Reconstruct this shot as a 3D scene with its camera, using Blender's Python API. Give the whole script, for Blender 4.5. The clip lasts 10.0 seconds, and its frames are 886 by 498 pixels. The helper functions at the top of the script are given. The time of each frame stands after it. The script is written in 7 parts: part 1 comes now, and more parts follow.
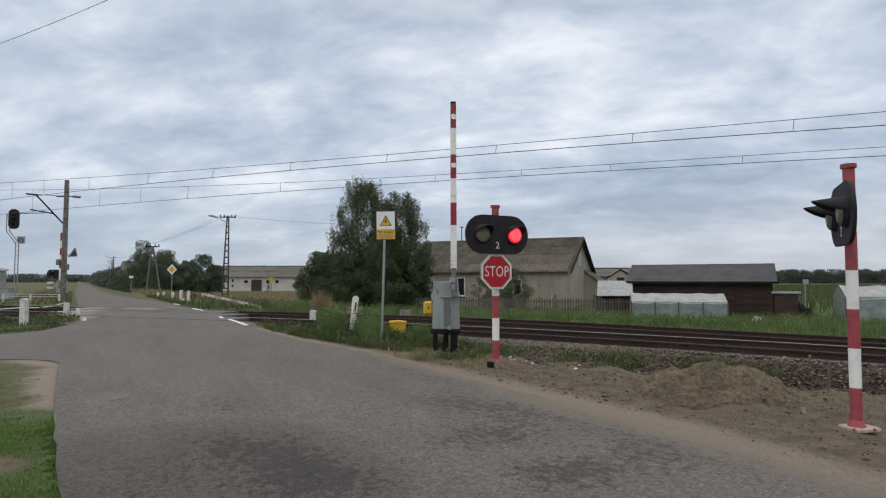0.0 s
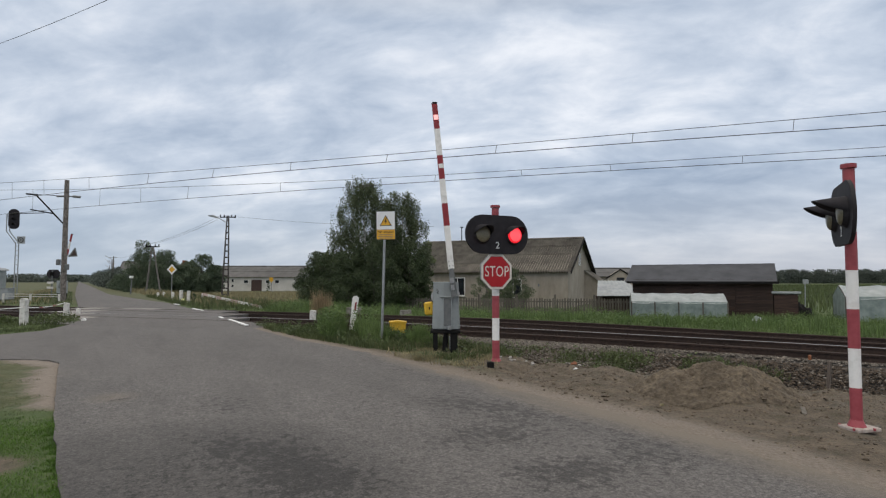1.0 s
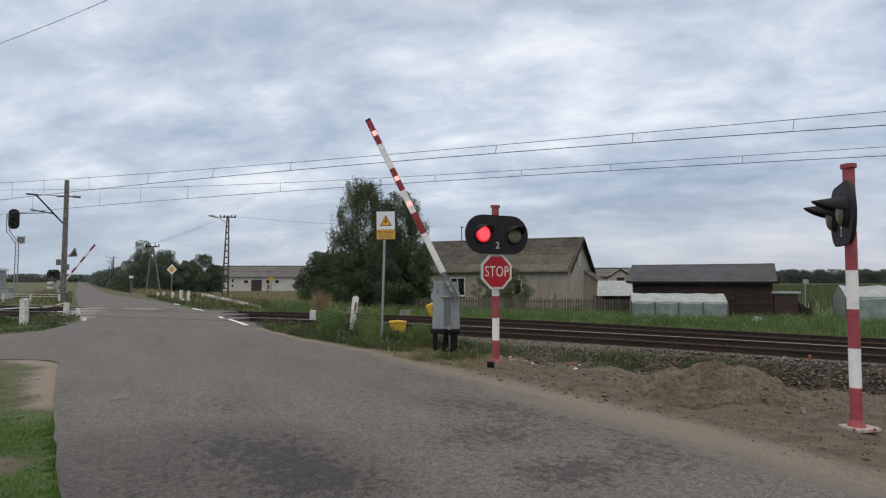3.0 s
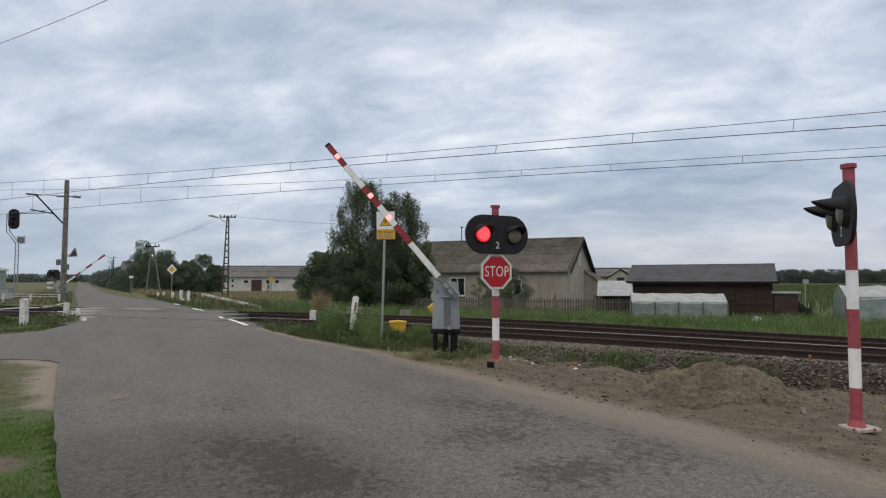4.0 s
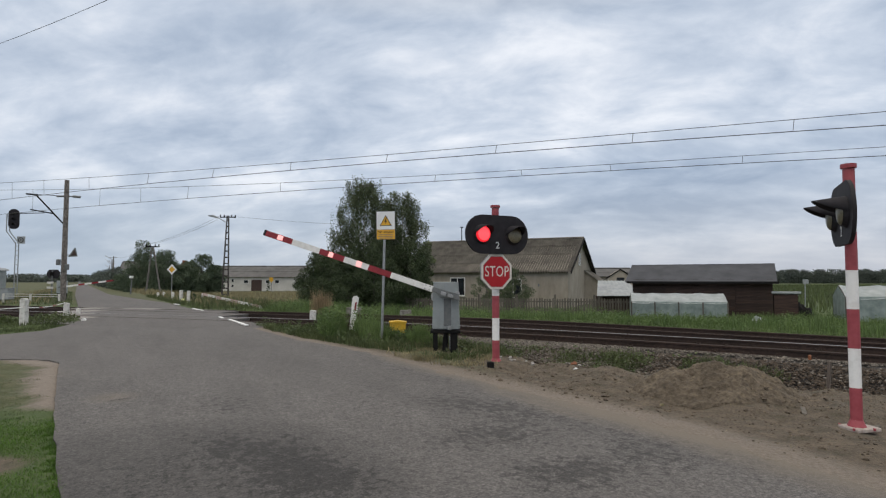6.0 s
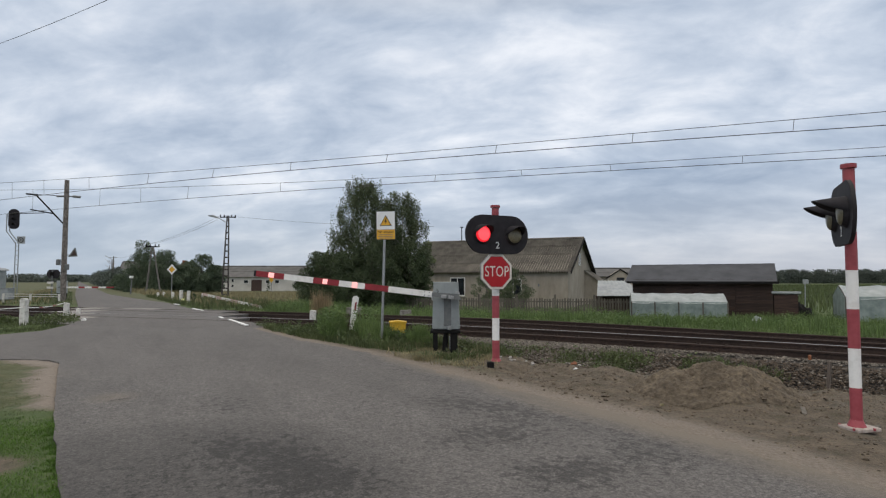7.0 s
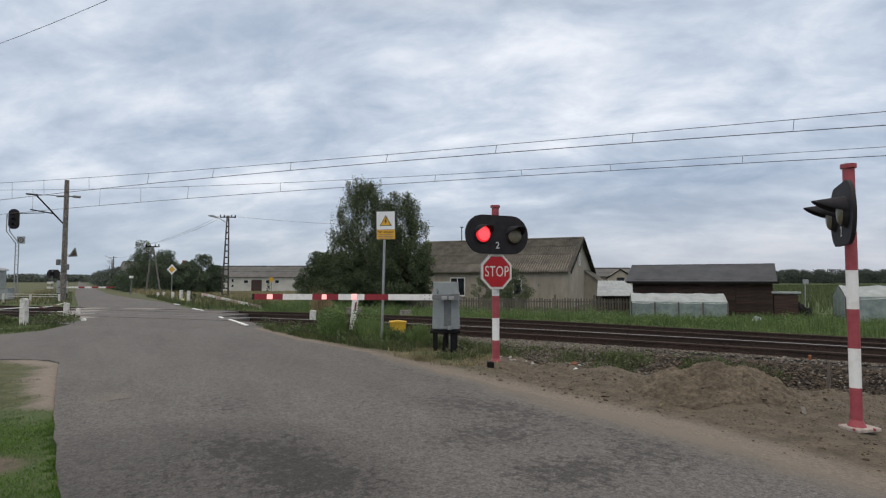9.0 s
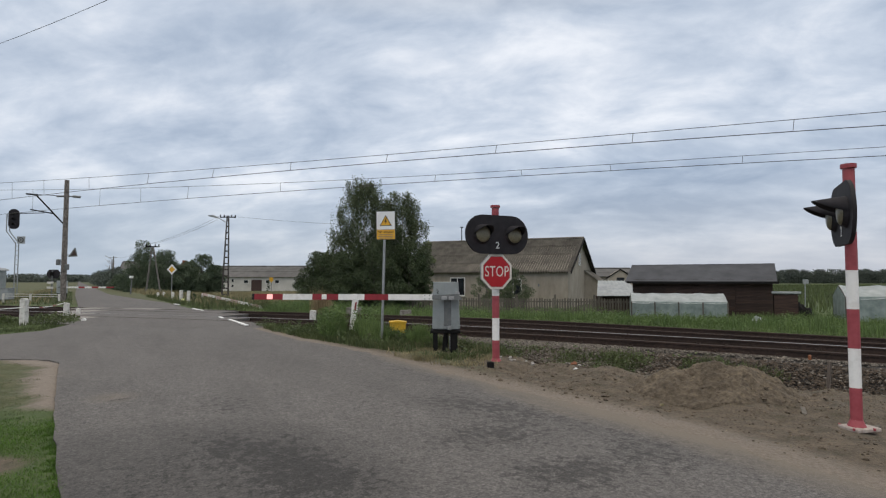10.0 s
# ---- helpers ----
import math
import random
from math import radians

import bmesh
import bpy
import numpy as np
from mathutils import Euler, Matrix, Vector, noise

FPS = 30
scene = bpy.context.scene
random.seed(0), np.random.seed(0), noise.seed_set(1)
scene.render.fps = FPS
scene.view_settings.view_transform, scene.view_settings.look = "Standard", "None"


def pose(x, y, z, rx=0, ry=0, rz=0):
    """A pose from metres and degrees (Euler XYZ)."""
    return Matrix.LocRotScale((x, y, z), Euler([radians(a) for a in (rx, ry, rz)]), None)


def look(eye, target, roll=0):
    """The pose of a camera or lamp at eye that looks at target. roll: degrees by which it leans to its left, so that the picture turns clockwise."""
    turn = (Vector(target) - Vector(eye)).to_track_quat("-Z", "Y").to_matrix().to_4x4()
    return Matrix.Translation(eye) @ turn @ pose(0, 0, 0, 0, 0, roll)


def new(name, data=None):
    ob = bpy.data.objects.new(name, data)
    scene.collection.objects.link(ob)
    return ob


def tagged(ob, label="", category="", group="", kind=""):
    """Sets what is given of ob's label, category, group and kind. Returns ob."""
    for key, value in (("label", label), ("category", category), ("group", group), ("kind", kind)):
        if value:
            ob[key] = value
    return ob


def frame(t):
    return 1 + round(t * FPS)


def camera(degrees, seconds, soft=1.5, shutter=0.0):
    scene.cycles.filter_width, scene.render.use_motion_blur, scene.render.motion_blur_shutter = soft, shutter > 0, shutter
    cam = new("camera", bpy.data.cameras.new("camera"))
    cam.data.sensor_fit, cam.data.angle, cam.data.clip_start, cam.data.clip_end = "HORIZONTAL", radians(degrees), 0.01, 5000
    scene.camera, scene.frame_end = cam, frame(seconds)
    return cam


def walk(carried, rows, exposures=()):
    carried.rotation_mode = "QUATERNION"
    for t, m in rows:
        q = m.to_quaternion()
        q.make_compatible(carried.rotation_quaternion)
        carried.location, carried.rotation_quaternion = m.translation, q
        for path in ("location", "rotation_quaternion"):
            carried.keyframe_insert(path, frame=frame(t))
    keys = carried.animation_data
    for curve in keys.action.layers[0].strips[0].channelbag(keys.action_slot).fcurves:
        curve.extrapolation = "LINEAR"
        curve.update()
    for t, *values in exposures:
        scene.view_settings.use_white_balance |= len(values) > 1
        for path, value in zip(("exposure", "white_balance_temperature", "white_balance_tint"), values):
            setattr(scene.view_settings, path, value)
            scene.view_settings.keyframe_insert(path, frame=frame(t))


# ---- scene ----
cam = camera(76.2, 10.0, soft=1.25)
EYE = pose(0, 0, 1.55, 93.09, 0, 0)
walk(cam, [(0.0, EYE), (10.0, EYE)], exposures=((0.0, 0.0), (10.0, 0.0)))

# ---- sky and light ----
SUN_ELEVATION, SUN_TURN = 48, 200


def sky_world():
    world = bpy.data.worlds.new("overcast_sky")
    scene.world = world
    world.use_nodes = True
    nt = world.node_tree
    nt.nodes.clear()
    N, L = nt.nodes.new, nt.links.new
    out, bg = N("ShaderNodeOutputWorld"), N("ShaderNodeBackground")
    geo = N("ShaderNodeTexCoord")
    sep = N("ShaderNodeSeparateXYZ")
    L(geo.outputs["Generated"], sep.inputs[0])

    def m(op, a, b=None, c=None, clamp=False):
        n = N("ShaderNodeMath")
        n.operation, n.use_clamp = op, clamp
        for i, v in enumerate((a, b, c)):
            if v is None:
                continue
            if isinstance(v, (int, float)):
                n.inputs[i].default_value = v
            else:
                L(v, n.inputs[i])
        return n.outputs[0]

    def mix(f, a, b):
        n = N("ShaderNodeMix")
        n.data_type = "RGBA"
        for sock, v in ((n.inputs[0], f), (n.inputs[6], a), (n.inputs[7], b)):
            if isinstance(v, (int, float)):
                sock.default_value = v
            elif isinstance(v, tuple):
                sock.default_value = (*v, 1)
            else:
                L(v, sock)
        return n.outputs[2]

    def ramp(f, stops):
        n = N("ShaderNodeValToRGB")
        L(f, n.inputs[0])
        e = n.color_ramp.elements
        while len(e) < len(stops):
            e.new(0.5)
        for el, (p, c) in zip(e, stops):
            el.position, el.color = p, (*c, 1)
        return n.outputs[0]

    z = m("MAXIMUM", sep.outputs[2], 0.0)
    lift = m("ADD", z, 0.15)
    px, py = m("DIVIDE", sep.outputs[0], lift), m("DIVIDE", sep.outputs[1], lift)

    high = m("ADD", z, 0.34)
    hx, hy = m("DIVIDE", sep.outputs[0], high), m("DIVIDE", sep.outputs[1], high)

    def noise_at(sx, sy, ox, oy, detail, rough, dist, lean=0.0, px=px, py=py):
        comb = N("ShaderNodeCombineXYZ")
        L(m("MULTIPLY_ADD", px, sx, ox), comb.inputs[0])
        L(m("MULTIPLY_ADD", m("MULTIPLY_ADD", px, lean, py), sy, oy), comb.inputs[1])
        n = N("ShaderNodeTexNoise")
        n.noise_dimensions = "2D"
        n.inputs["Scale"].default_value = 1.0
        n.inputs["Detail"].default_value = detail
        n.inputs["Roughness"].default_value = rough
        n.inputs["Distortion"].default_value = dist
        L(comb.outputs[0], n.inputs["Vector"])
        return n.outputs[0]

    def lobe(cx, cz, wx, wz, amount, slant=0.0):
        """A soft broad swelling of the cloud cover round one direction of the sky."""
        dx = m("SUBTRACT", sep.outputs[0], cx)
        dz = m("SUBTRACT", m("MULTIPLY_ADD", dx, -slant, z), cz)
        e = m("ADD", m("POWER", m("MULTIPLY", m("ABSOLUTE", dx), 1 / wx), 2.0), m("POWER", m("MULTIPLY", m("ABSOLUTE", dz), 1 / wz), 2.0))
        ahead = m("MULTIPLY", sep.outputs[1], 4.0, clamp=True)
        return m("MULTIPLY", m("MULTIPLY", m("POWER", 2.718, m("MULTIPLY", e, -1.0)), ahead), amount)

    big = noise_at(0.55, 0.8, 3.1, 6.4, 3, 0.5, 0.1, 0.25)
    mid = noise_at(2.6, 3.9, 7.3, 4.2, 9, 0.57, 0.25, 0.12, hx, hy)
    streak = noise_at(0.9, 3.2, 2.4, 1.7, 6, 0.5, 0.1, 0.12)
    fine = noise_at(8.5, 13.0, 1.3, 8.8, 5, 0.55, 0.3, 0.15, hx, hy)
    shape = m("ADD", m("MULTIPLY", big, 0.36), m("ADD", m("MULTIPLY", mid, 0.42), m("ADD", m("MULTIPLY", streak, 0.10), m("MULTIPLY", fine, 0.12))))
    # broad swellings and hollows of the cloud deck
    for cx, cz, wx, wz, amount, slant in ((-0.15, 0.252, 0.26, 0.020, -0.055, 0.05), (0.30, 0.145, 0.24, 0.030, -0.075, 0.0), (0.46, 0.118, 0.14, 0.014, -0.035, -0.05), (0.60, 0.335, 0.10, 0.07, -0.05, -0.3),
                                          (0.24, 0.385, 0.26, 0.055, 0.065, 0.0), (0.42, 0.315, 0.16, 0.050, 0.075, 0.3), (0.11, 0.285, 0.08, 0.018, 0.03, 0.0), (-0.52, 0.165, 0.22, 0.026, 0.015, 0.0),
                                          (-0.13, 0.345, 0.10, 0.020, -0.045, 0.0), (-0.42, 0.30, 0.26, 0.07, -0.030, 0.0), (0.38, 0.22, 0.2, 0.02, -0.025, 0.1), (0.50, 0.160, 0.2, 0.045, -0.065, 0.0), (-0.33, 0.235, 0.22, 0.05, 0.035, 0.0), (0.0, 0.20, 0.2, 0.03, -0.02, 0.0)):
        shape = m("ADD", shape, lobe(cx, cz, wx, wz, amount, slant))
    cloud = ramp(shape, [(0.33, (0.345, 0.425, 0.555)), (0.435, (0.475, 0.555, 0.68)), (0.525, (0.635, 0.705, 0.815)), (0.635, (0.90, 0.935, 1.00))])
    sky = N("ShaderNodeTexSky")
    sky.sky_type, sky.sun_disc = "NISHITA", False
    sky.sun_elevation, sky.sun_rotation = radians(SUN_ELEVATION), radians(SUN_TURN)
    dim = N("ShaderNodeVectorMath")
    dim.operation = "SCALE"
    dim.inputs[3].default_value = 0.11
    L(sky.outputs[0], dim.inputs[0])
    low = m("SUBTRACT", 1.0, m("MULTIPLY", z, 5.5), clamp=True)
    col = mix(0.93, dim.outputs[0], cloud)
    # bluer air low in the west, paler and warmer low in the east
    side = m("MULTIPLY_ADD", sep.outputs[0], 0.9, 0.5, clamp=True)
    col = mix(m("MULTIPLY", m("POWER", low, 1.25), 0.90), col, mix(side, (0.44, 0.515, 0.605), (0.525, 0.548, 0.605)))
    over = m("MULTIPLY", m("SUBTRACT", z, 0.42, clamp=True), 4.0, clamp=True)
    col = mix(over, col, (0.80, 0.765, 0.715))
    bright = N("ShaderNodeVectorMath")
    bright.operation = "SCALE"
    L(col, bright.inputs[0])
    L(m("MULTIPLY_ADD", m("SUBTRACT", z, 0.45, clamp=True), 1.0, 1.0), bright.inputs[3])
    L(bright.outputs[0], bg.inputs[0])
    bg.inputs[1].default_value = 1.0
    L(bg.outputs[0], out.inputs[0])


sky_world()
sun = new("sun", bpy.data.lights.new("sun", "SUN"))
sun.data.energy, sun.data.angle, sun.data.color = 0.8, radians(60), (1.0, 0.90, 0.78)
sun.matrix_world = look((0, 0, 60), (20, 32, 0))


# ---- materials ----
def material(name, dark, light, scale=8.0, rough=0.8, bump=0.3, bump_dist=0.01, detail=6.0, big=0.0, big_scale=0.6, metal=0.0,
             stretch=(1, 1, 1), island=0.0, obj_random=0.0, lo=0.3, hi=0.7, coat=0.0, transmission=0.0, specular=0.5, translucent=0.0):
    mat = bpy.data.materials.new(name)
    mat.use_nodes = True
    nt = mat.node_tree
    N, L = nt.nodes.new, nt.links.new
    bsdf = nt.nodes["Principled BSDF"]
    bsdf.inputs["Specular IOR Level"].default_value = specular
    tc, mp = N("ShaderNodeTexCoord"), N("ShaderNodeMapping")
    L(tc.outputs["Object"], mp.inputs[0])
    mp.inputs[3].default_value = stretch
    tex = N("ShaderNodeTexNoise")
    tex.inputs["Scale"].default_value, tex.inputs["Detail"].default_value, tex.inputs["Roughness"].default_value = scale, detail, 0.62
    L(mp.outputs[0], tex.inputs["Vector"])
    rp = N("ShaderNodeValToRGB")
    rp.color_ramp.elements[0].position, rp.color_ramp.elements[1].position = lo, hi
    rp.color_ramp.elements[0].color, rp.color_ramp.elements[1].color = (*dark, 1), (*light, 1)
    L(tex.outputs[0], rp.inputs[0])
    col = rp.outputs[0]

    def scaled(col, factor):
        n = N("ShaderNodeHueSaturation")
        L(col, n.inputs["Color"])
        L(factor, n.inputs["Value"])
        return n.outputs[0]

    def span(value, a, b):
        n = N("ShaderNodeMapRange")
        L(value, n.inputs[0])
        n.inputs[3].default_value, n.inputs[4].default_value = a, b
        return n.outputs[0]

    if big:
        t2 = N("ShaderNodeTexNoise")
        t2.inputs["Scale"].default_value, t2.inputs["Detail"].default_value = big_scale, 4.0
        L(mp.outputs[0], t2.inputs["Vector"])
        s = N("ShaderNodeMapRange")
        L(t2.outputs[0], s.inputs[0])
        s.inputs[1].default_value, s.inputs[2].default_value = 0.3, 0.7
        s.inputs[3].default_value, s.inputs[4].default_value = 1 - big, 1 + big
        col = scaled(col, s.outputs[0])
    if island:
        g = N("ShaderNodeNewGeometry")
        col = scaled(col, span(g.outputs["Random Per Island"], 1 - island, 1 + island))
    if obj_random:
        o = N("ShaderNodeObjectInfo")
        col = scaled(col, span(o.outputs["Random"], 1 - obj_random, 1 + obj_random))
    L(col, bsdf.inputs["Base Color"])
    bsdf.inputs["Roughness"].default_value, bsdf.inputs["Metallic"].default_value = rough, metal
    bsdf.inputs["Coat Weight"].default_value = coat
    bsdf.inputs["Transmission Weight"].default_value = transmission
    if bump:
        b = N("ShaderNodeBump")
        b.inputs["Strength"].default_value, b.inputs["Distance"].default_value = bump, bump_dist
        L(tex.outputs[0], b.inputs["Height"])
        L(b.outputs[0], bsdf.inputs["Normal"])
    if translucent:
        tr, mx = N("ShaderNodeBsdfTranslucent"), N("ShaderNodeMixShader")
        L(col, tr.inputs[0])
        mx.inputs[0].default_value = translucent
        L(bsdf.outputs[0], mx.inputs[1])
        L(tr.outputs[0], mx.inputs[2])
        L(mx.outputs[0], nt.nodes["Material Output"].inputs[0])
    return mat


def glow(name, colour, strength, base):
    mat = bpy.data.materials.new(name)
    mat.use_nodes = True
    b = mat.node_tree.nodes["Principled BSDF"]
    b.inputs["Base Color"].default_value = (*base, 1)
    b.inputs["Emission Color"].default_value = (*colour, 1)
    b.inputs["Emission Strength"].default_value = strength
    b.inputs["Roughness"].default_value = 0.25
    return mat


M = dict(
    leaf=material("birch_leaf", (0.044, 0.063, 0.029), (0.122, 0.152, 0.078), 3, 0.55, 0, island=0.45, translucent=0.25),
    leaf_dark=material("shrub_leaf", (0.026, 0.044, 0.018), (0.075, 0.105, 0.044), 2, 0.6, 0, island=0.45, translucent=0.2),
    # Leaf tones lightened and greyed: air haze over distance is mixed into the colour.
    leaf_far_hazed=material("far_leaf_hazed", (0.062, 0.080, 0.068), (0.108, 0.128, 0.108), 0.3, 0.8, 0, island=0.4),
    # Garden foliage, its tone paled by painted-in haze of the distance.
    leaf_garden_hazed=material("garden_leaf_hazed", (0.046, 0.072, 0.040), (0.126, 0.166, 0.102), 0.8, 0.65, 0, island=0.4, translucent=0.2),
    leaf_light=material("light_leaf", (0.075, 0.110, 0.036), (0.175, 0.225, 0.090), 0.8, 0.6, 0, island=0.4, translucent=0.25),
    bark=material("bark", (0.05, 0.045, 0.04), (0.16, 0.15, 0.14), 9, 0.9, 0.5),
    birch_bark=material("birch_bark", (0.08, 0.075, 0.07), (0.5, 0.5, 0.48), 5, 0.8, 0.3, stretch=(1, 1, 3), lo=0.4, hi=0.5),
    grass=material("lush_grass", (0.045, 0.100, 0.012), (0.115, 0.215, 0.032), 1.5, 0.6, 0, island=0.4, translucent=0.3),
    weed=material("weeds", (0.036, 0.056, 0.017), (0.120, 0.150, 0.058), 0.9, 0.65, 0, island=0.45, translucent=0.25),
    fresh=material("fresh_weeds", (0.050, 0.094, 0.024), (0.168, 0.240, 0.080), 0.9, 0.6, 0, island=0.4, translucent=0.3),
    pale_yellow=material("pale_yellow_plastic", (0.42, 0.45, 0.16), (0.58, 0.60, 0.28), 5, 0.5, 0.2),
    sign_cream=material("sign_cream", (0.60, 0.57, 0.52), (0.74, 0.715, 0.67), 6, 0.5, 0.05),
    dry=material("dry_grass", (0.13, 0.115, 0.055), (0.30, 0.265, 0.15), 0.8, 0.8, 0, island=0.4),
    straw=material("dry_reed", (0.17, 0.125, 0.065), (0.33, 0.255, 0.15), 0.8, 0.8, 0, island=0.35),
    steel=material("rail_steel", (0.17, 0.165, 0.175), (0.29, 0.28, 0.285), 30, 0.42, 0.05, metal=0.9),
    rust=material("rusted_rail", (0.018, 0.011, 0.009), (0.050, 0.030, 0.023), 14, 0.85, 0.4, 0.004, big=0.3),
    sleeper=material("sleeper", (0.028, 0.021, 0.017), (0.085, 0.070, 0.060), 12, 0.95, 0.5, obj_random=0.3),
    stone=material("ballast_stone", (0.030, 0.025, 0.020), (0.20, 0.178, 0.152), 20, 0.95, 0.3, island=0.6),
    # One near-black tone, so the gaps between the rails merge into dark bands.
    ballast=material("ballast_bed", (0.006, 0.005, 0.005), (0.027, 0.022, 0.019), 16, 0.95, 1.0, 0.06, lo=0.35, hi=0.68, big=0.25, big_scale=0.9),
    sand=material("sand", (0.054, 0.042, 0.030), (0.180, 0.145, 0.103), 16, 0.95, 1.0, 0.05, detail=12, big=0.25, big_scale=1.6),
    concrete=material("concrete", (0.30, 0.29, 0.27), (0.48, 0.465, 0.44), 14, 0.9, 0.35, 0.004, big=0.15, big_scale=2),
    old_concrete=material("weathered_concrete", (0.085, 0.078, 0.073), (0.19, 0.18, 0.17), 9, 0.9, 0.4, 0.006, big=0.2, obj_random=0.1),
    block=material("dirty_concrete", (0.12, 0.11, 0.10), (0.32, 0.305, 0.285), 7, 0.9, 0.35, 0.006, big=0.2),
    plate=material("dusty_pale_concrete", (0.26, 0.215, 0.19), (0.46, 0.41, 0.38), 16, 0.9, 0.3, 0.004, big=0.2),
    white=material("white_paint", (0.62, 0.62, 0.60), (0.80, 0.80, 0.79), 10, 0.55, 0.15, 0.002, lo=0.2, hi=0.55),
    dirty_white=material("flaking_white_paint", (0.30, 0.29, 0.27), (0.64, 0.63, 0.61), 9, 0.75, 0.25, 0.004, lo=0.3, hi=0.52),
    red=material("red_paint", (0.21, 0.010, 0.018), (0.28, 0.018, 0.028), 9, 0.5, 0.12, 0.002),
    post_red=material("faded_red_paint", (0.245, 0.034, 0.048), (0.335, 0.066, 0.082), 11, 0.55, 0.2, 0.002, lo=0.25, hi=0.6),
    sign_red=material("sign_red", (0.36, 0.014, 0.022), (0.43, 0.022, 0.030), 5, 0.5, 0.0, specular=0.25),
    faded_band=material("weathered_red_band", (0.30, 0.19, 0.17), (0.52, 0.42, 0.39), 9, 0.8, 0.2, 0.003),
    pole_dark=material("dark_pole_concrete", (0.030, 0.027, 0.026), (0.085, 0.078, 0.074), 6, 0.9, 0.3, 0.006),
    black=material("matt_black_plastic", (0.014, 0.013, 0.016), (0.027, 0.025, 0.030), 7, 0.7, 0.1, 0.002, specular=0.25),
    tar_seam=material("crack_filling", (0.035, 0.032, 0.030), (0.075, 0.069, 0.064), 22, 0.9, 0.3, 0.004),
    tar=material("tar_black_steel", (0.005, 0.005, 0.006), (0.014, 0.013, 0.013), 9, 0.8, 0.3, 0.003, specular=0.2),
    grey=material("grey_enamel", (0.235, 0.265, 0.275), (0.295, 0.325, 0.335), 6, 0.42, 0.08, 0.002, big=0.08, big_scale=2),
    dark_grey=material("dark_grey_metal", (0.10, 0.11, 0.115), (0.17, 0.18, 0.185), 9, 0.5, 0.15, 0.002),
    galv=material("galvanised_steel", (0.26, 0.27, 0.28), (0.42, 0.43, 0.44), 16, 0.42, 0.1, 0.001, metal=0.6),
    sign_blue_white=material("sign_white", (0.66, 0.68, 0.70), (0.76, 0.78, 0.80), 4, 0.4, 0),
    amber=material("sign_amber", (0.62, 0.33, 0.02), (0.72, 0.40, 0.03), 5, 0.4, 0),
    yellow=material("yellow_plastic", (0.55, 0.33, 0.02), (0.74, 0.47, 0.035), 4, 0.45, 0.1, 0.003),
    lens=material("lamp_lens", (0.12, 0.108, 0.068), (0.23, 0.21, 0.145), 45, 0.32, 0.3, 0.004),
    wire=material("wire", (0.038, 0.038, 0.043), (0.075, 0.075, 0.08), 9, 0.6, 0),
    orange=material("orange_plastic", (0.19, 0.065, 0.022), (0.29, 0.105, 0.04), 6, 0.5, 0.1),
    plaster=material("grey_beige_plaster", (0.255, 0.225, 0.188), (0.36, 0.325, 0.277), 2.2, 0.9, 0.3, 0.006, big=0.12, big_scale=0.5, stretch=(1, 1, 0.45)),
    far_plaster=material("whitewashed_wall", (0.45, 0.44, 0.41), (0.60, 0.59, 0.56), 0.7, 0.9, 0.1, big=0.1, big_scale=0.2),
    eternit=material("fibre_cement_sheet", (0.070, 0.064, 0.055), (0.165, 0.154, 0.134), 1.6, 0.9, 0.4, 0.01, big=0.25, big_scale=0.7, island=0.10),
    felt=material("roofing_felt", (0.038, 0.041, 0.049), (0.066, 0.070, 0.081), 1.2, 0.85, 0.3, 0.01, big=0.12, island=0.03),
    far_roof=material("far_roof", (0.075, 0.073, 0.072), (0.13, 0.128, 0.125), 0.8, 0.9, 0.2, big=0.15, big_scale=0.2),
    plank=material("tarred_plank", (0.010, 0.006, 0.005), (0.058, 0.033, 0.025), 3, 0.85, 0.5, 0.01, stretch=(0.4, 1, 6), obj_random=0.35),
    fence=material("weathered_fence_wood", (0.060, 0.053, 0.044), (0.155, 0.140, 0.120), 6, 0.9, 0.4, 0.006, stretch=(4, 4, 0.6), obj_random=0.25),
    pole_wood=material("pole_wood", (0.07, 0.055, 0.045), (0.17, 0.145, 0.125), 7, 0.9, 0.4, stretch=(4, 4, 0.4)),
    mast=material("mast_concrete", (0.070, 0.060, 0.056), (0.27, 0.245, 0.225), 6, 0.9, 0.4, 0.01, lo=0.35, hi=0.65, stretch=(1.5, 1.5, 0.8)),
    film=material("plastic_film", (0.20, 0.26, 0.25), (0.42, 0.49, 0.48), 2.2, 0.35, 0.5, 0.03, translucent=0.35, big=0.12),
    film_white=material("white_plastic_film", (0.30, 0.34, 0.345), (0.50, 0.535, 0.54), 2.5, 0.4, 0.5, 0.03, translucent=0.25),
    tin=material("pale_sheet_metal", (0.22, 0.24, 0.25), (0.33, 0.355, 0.37), 3, 0.5, 0.2, 0.01, big=0.12),
    frame_white=material("white_window_frame", (0.66, 0.66, 0.65), (0.78, 0.78, 0.77), 5, 0.45, 0.0),
    pane=material("window_glass", (0.012, 0.014, 0.017), (0.03, 0.034, 0.04), 2, 0.08, 0.0, specular=0.15),
    brown_door=material("brown_door", (0.035, 0.018, 0.015), (0.06, 0.035, 0.03), 5, 0.6, 0.1),
    brick=material("red_brick", (0.16, 0.05, 0.035), (0.26, 0.10, 0.07), 10, 0.9, 0.3),
    light_red=glow("lit_red_lens", (1.0, 0.022, 0.040), 0.80, (0.5, 0.02, 0.02)),
    light_core=glow("lit_red_core", (1.0, 0.085, 0.105), 1.15, (0.5, 0.05, 0.05)),
    light_pink=glow("lit_marker_lamp", (1.0, 0.42, 0.40), 1.0, (0.6, 0.3, 0.3)),
)


# ---- building helpers ----
from mathutils.geometry import tessellate_polygon


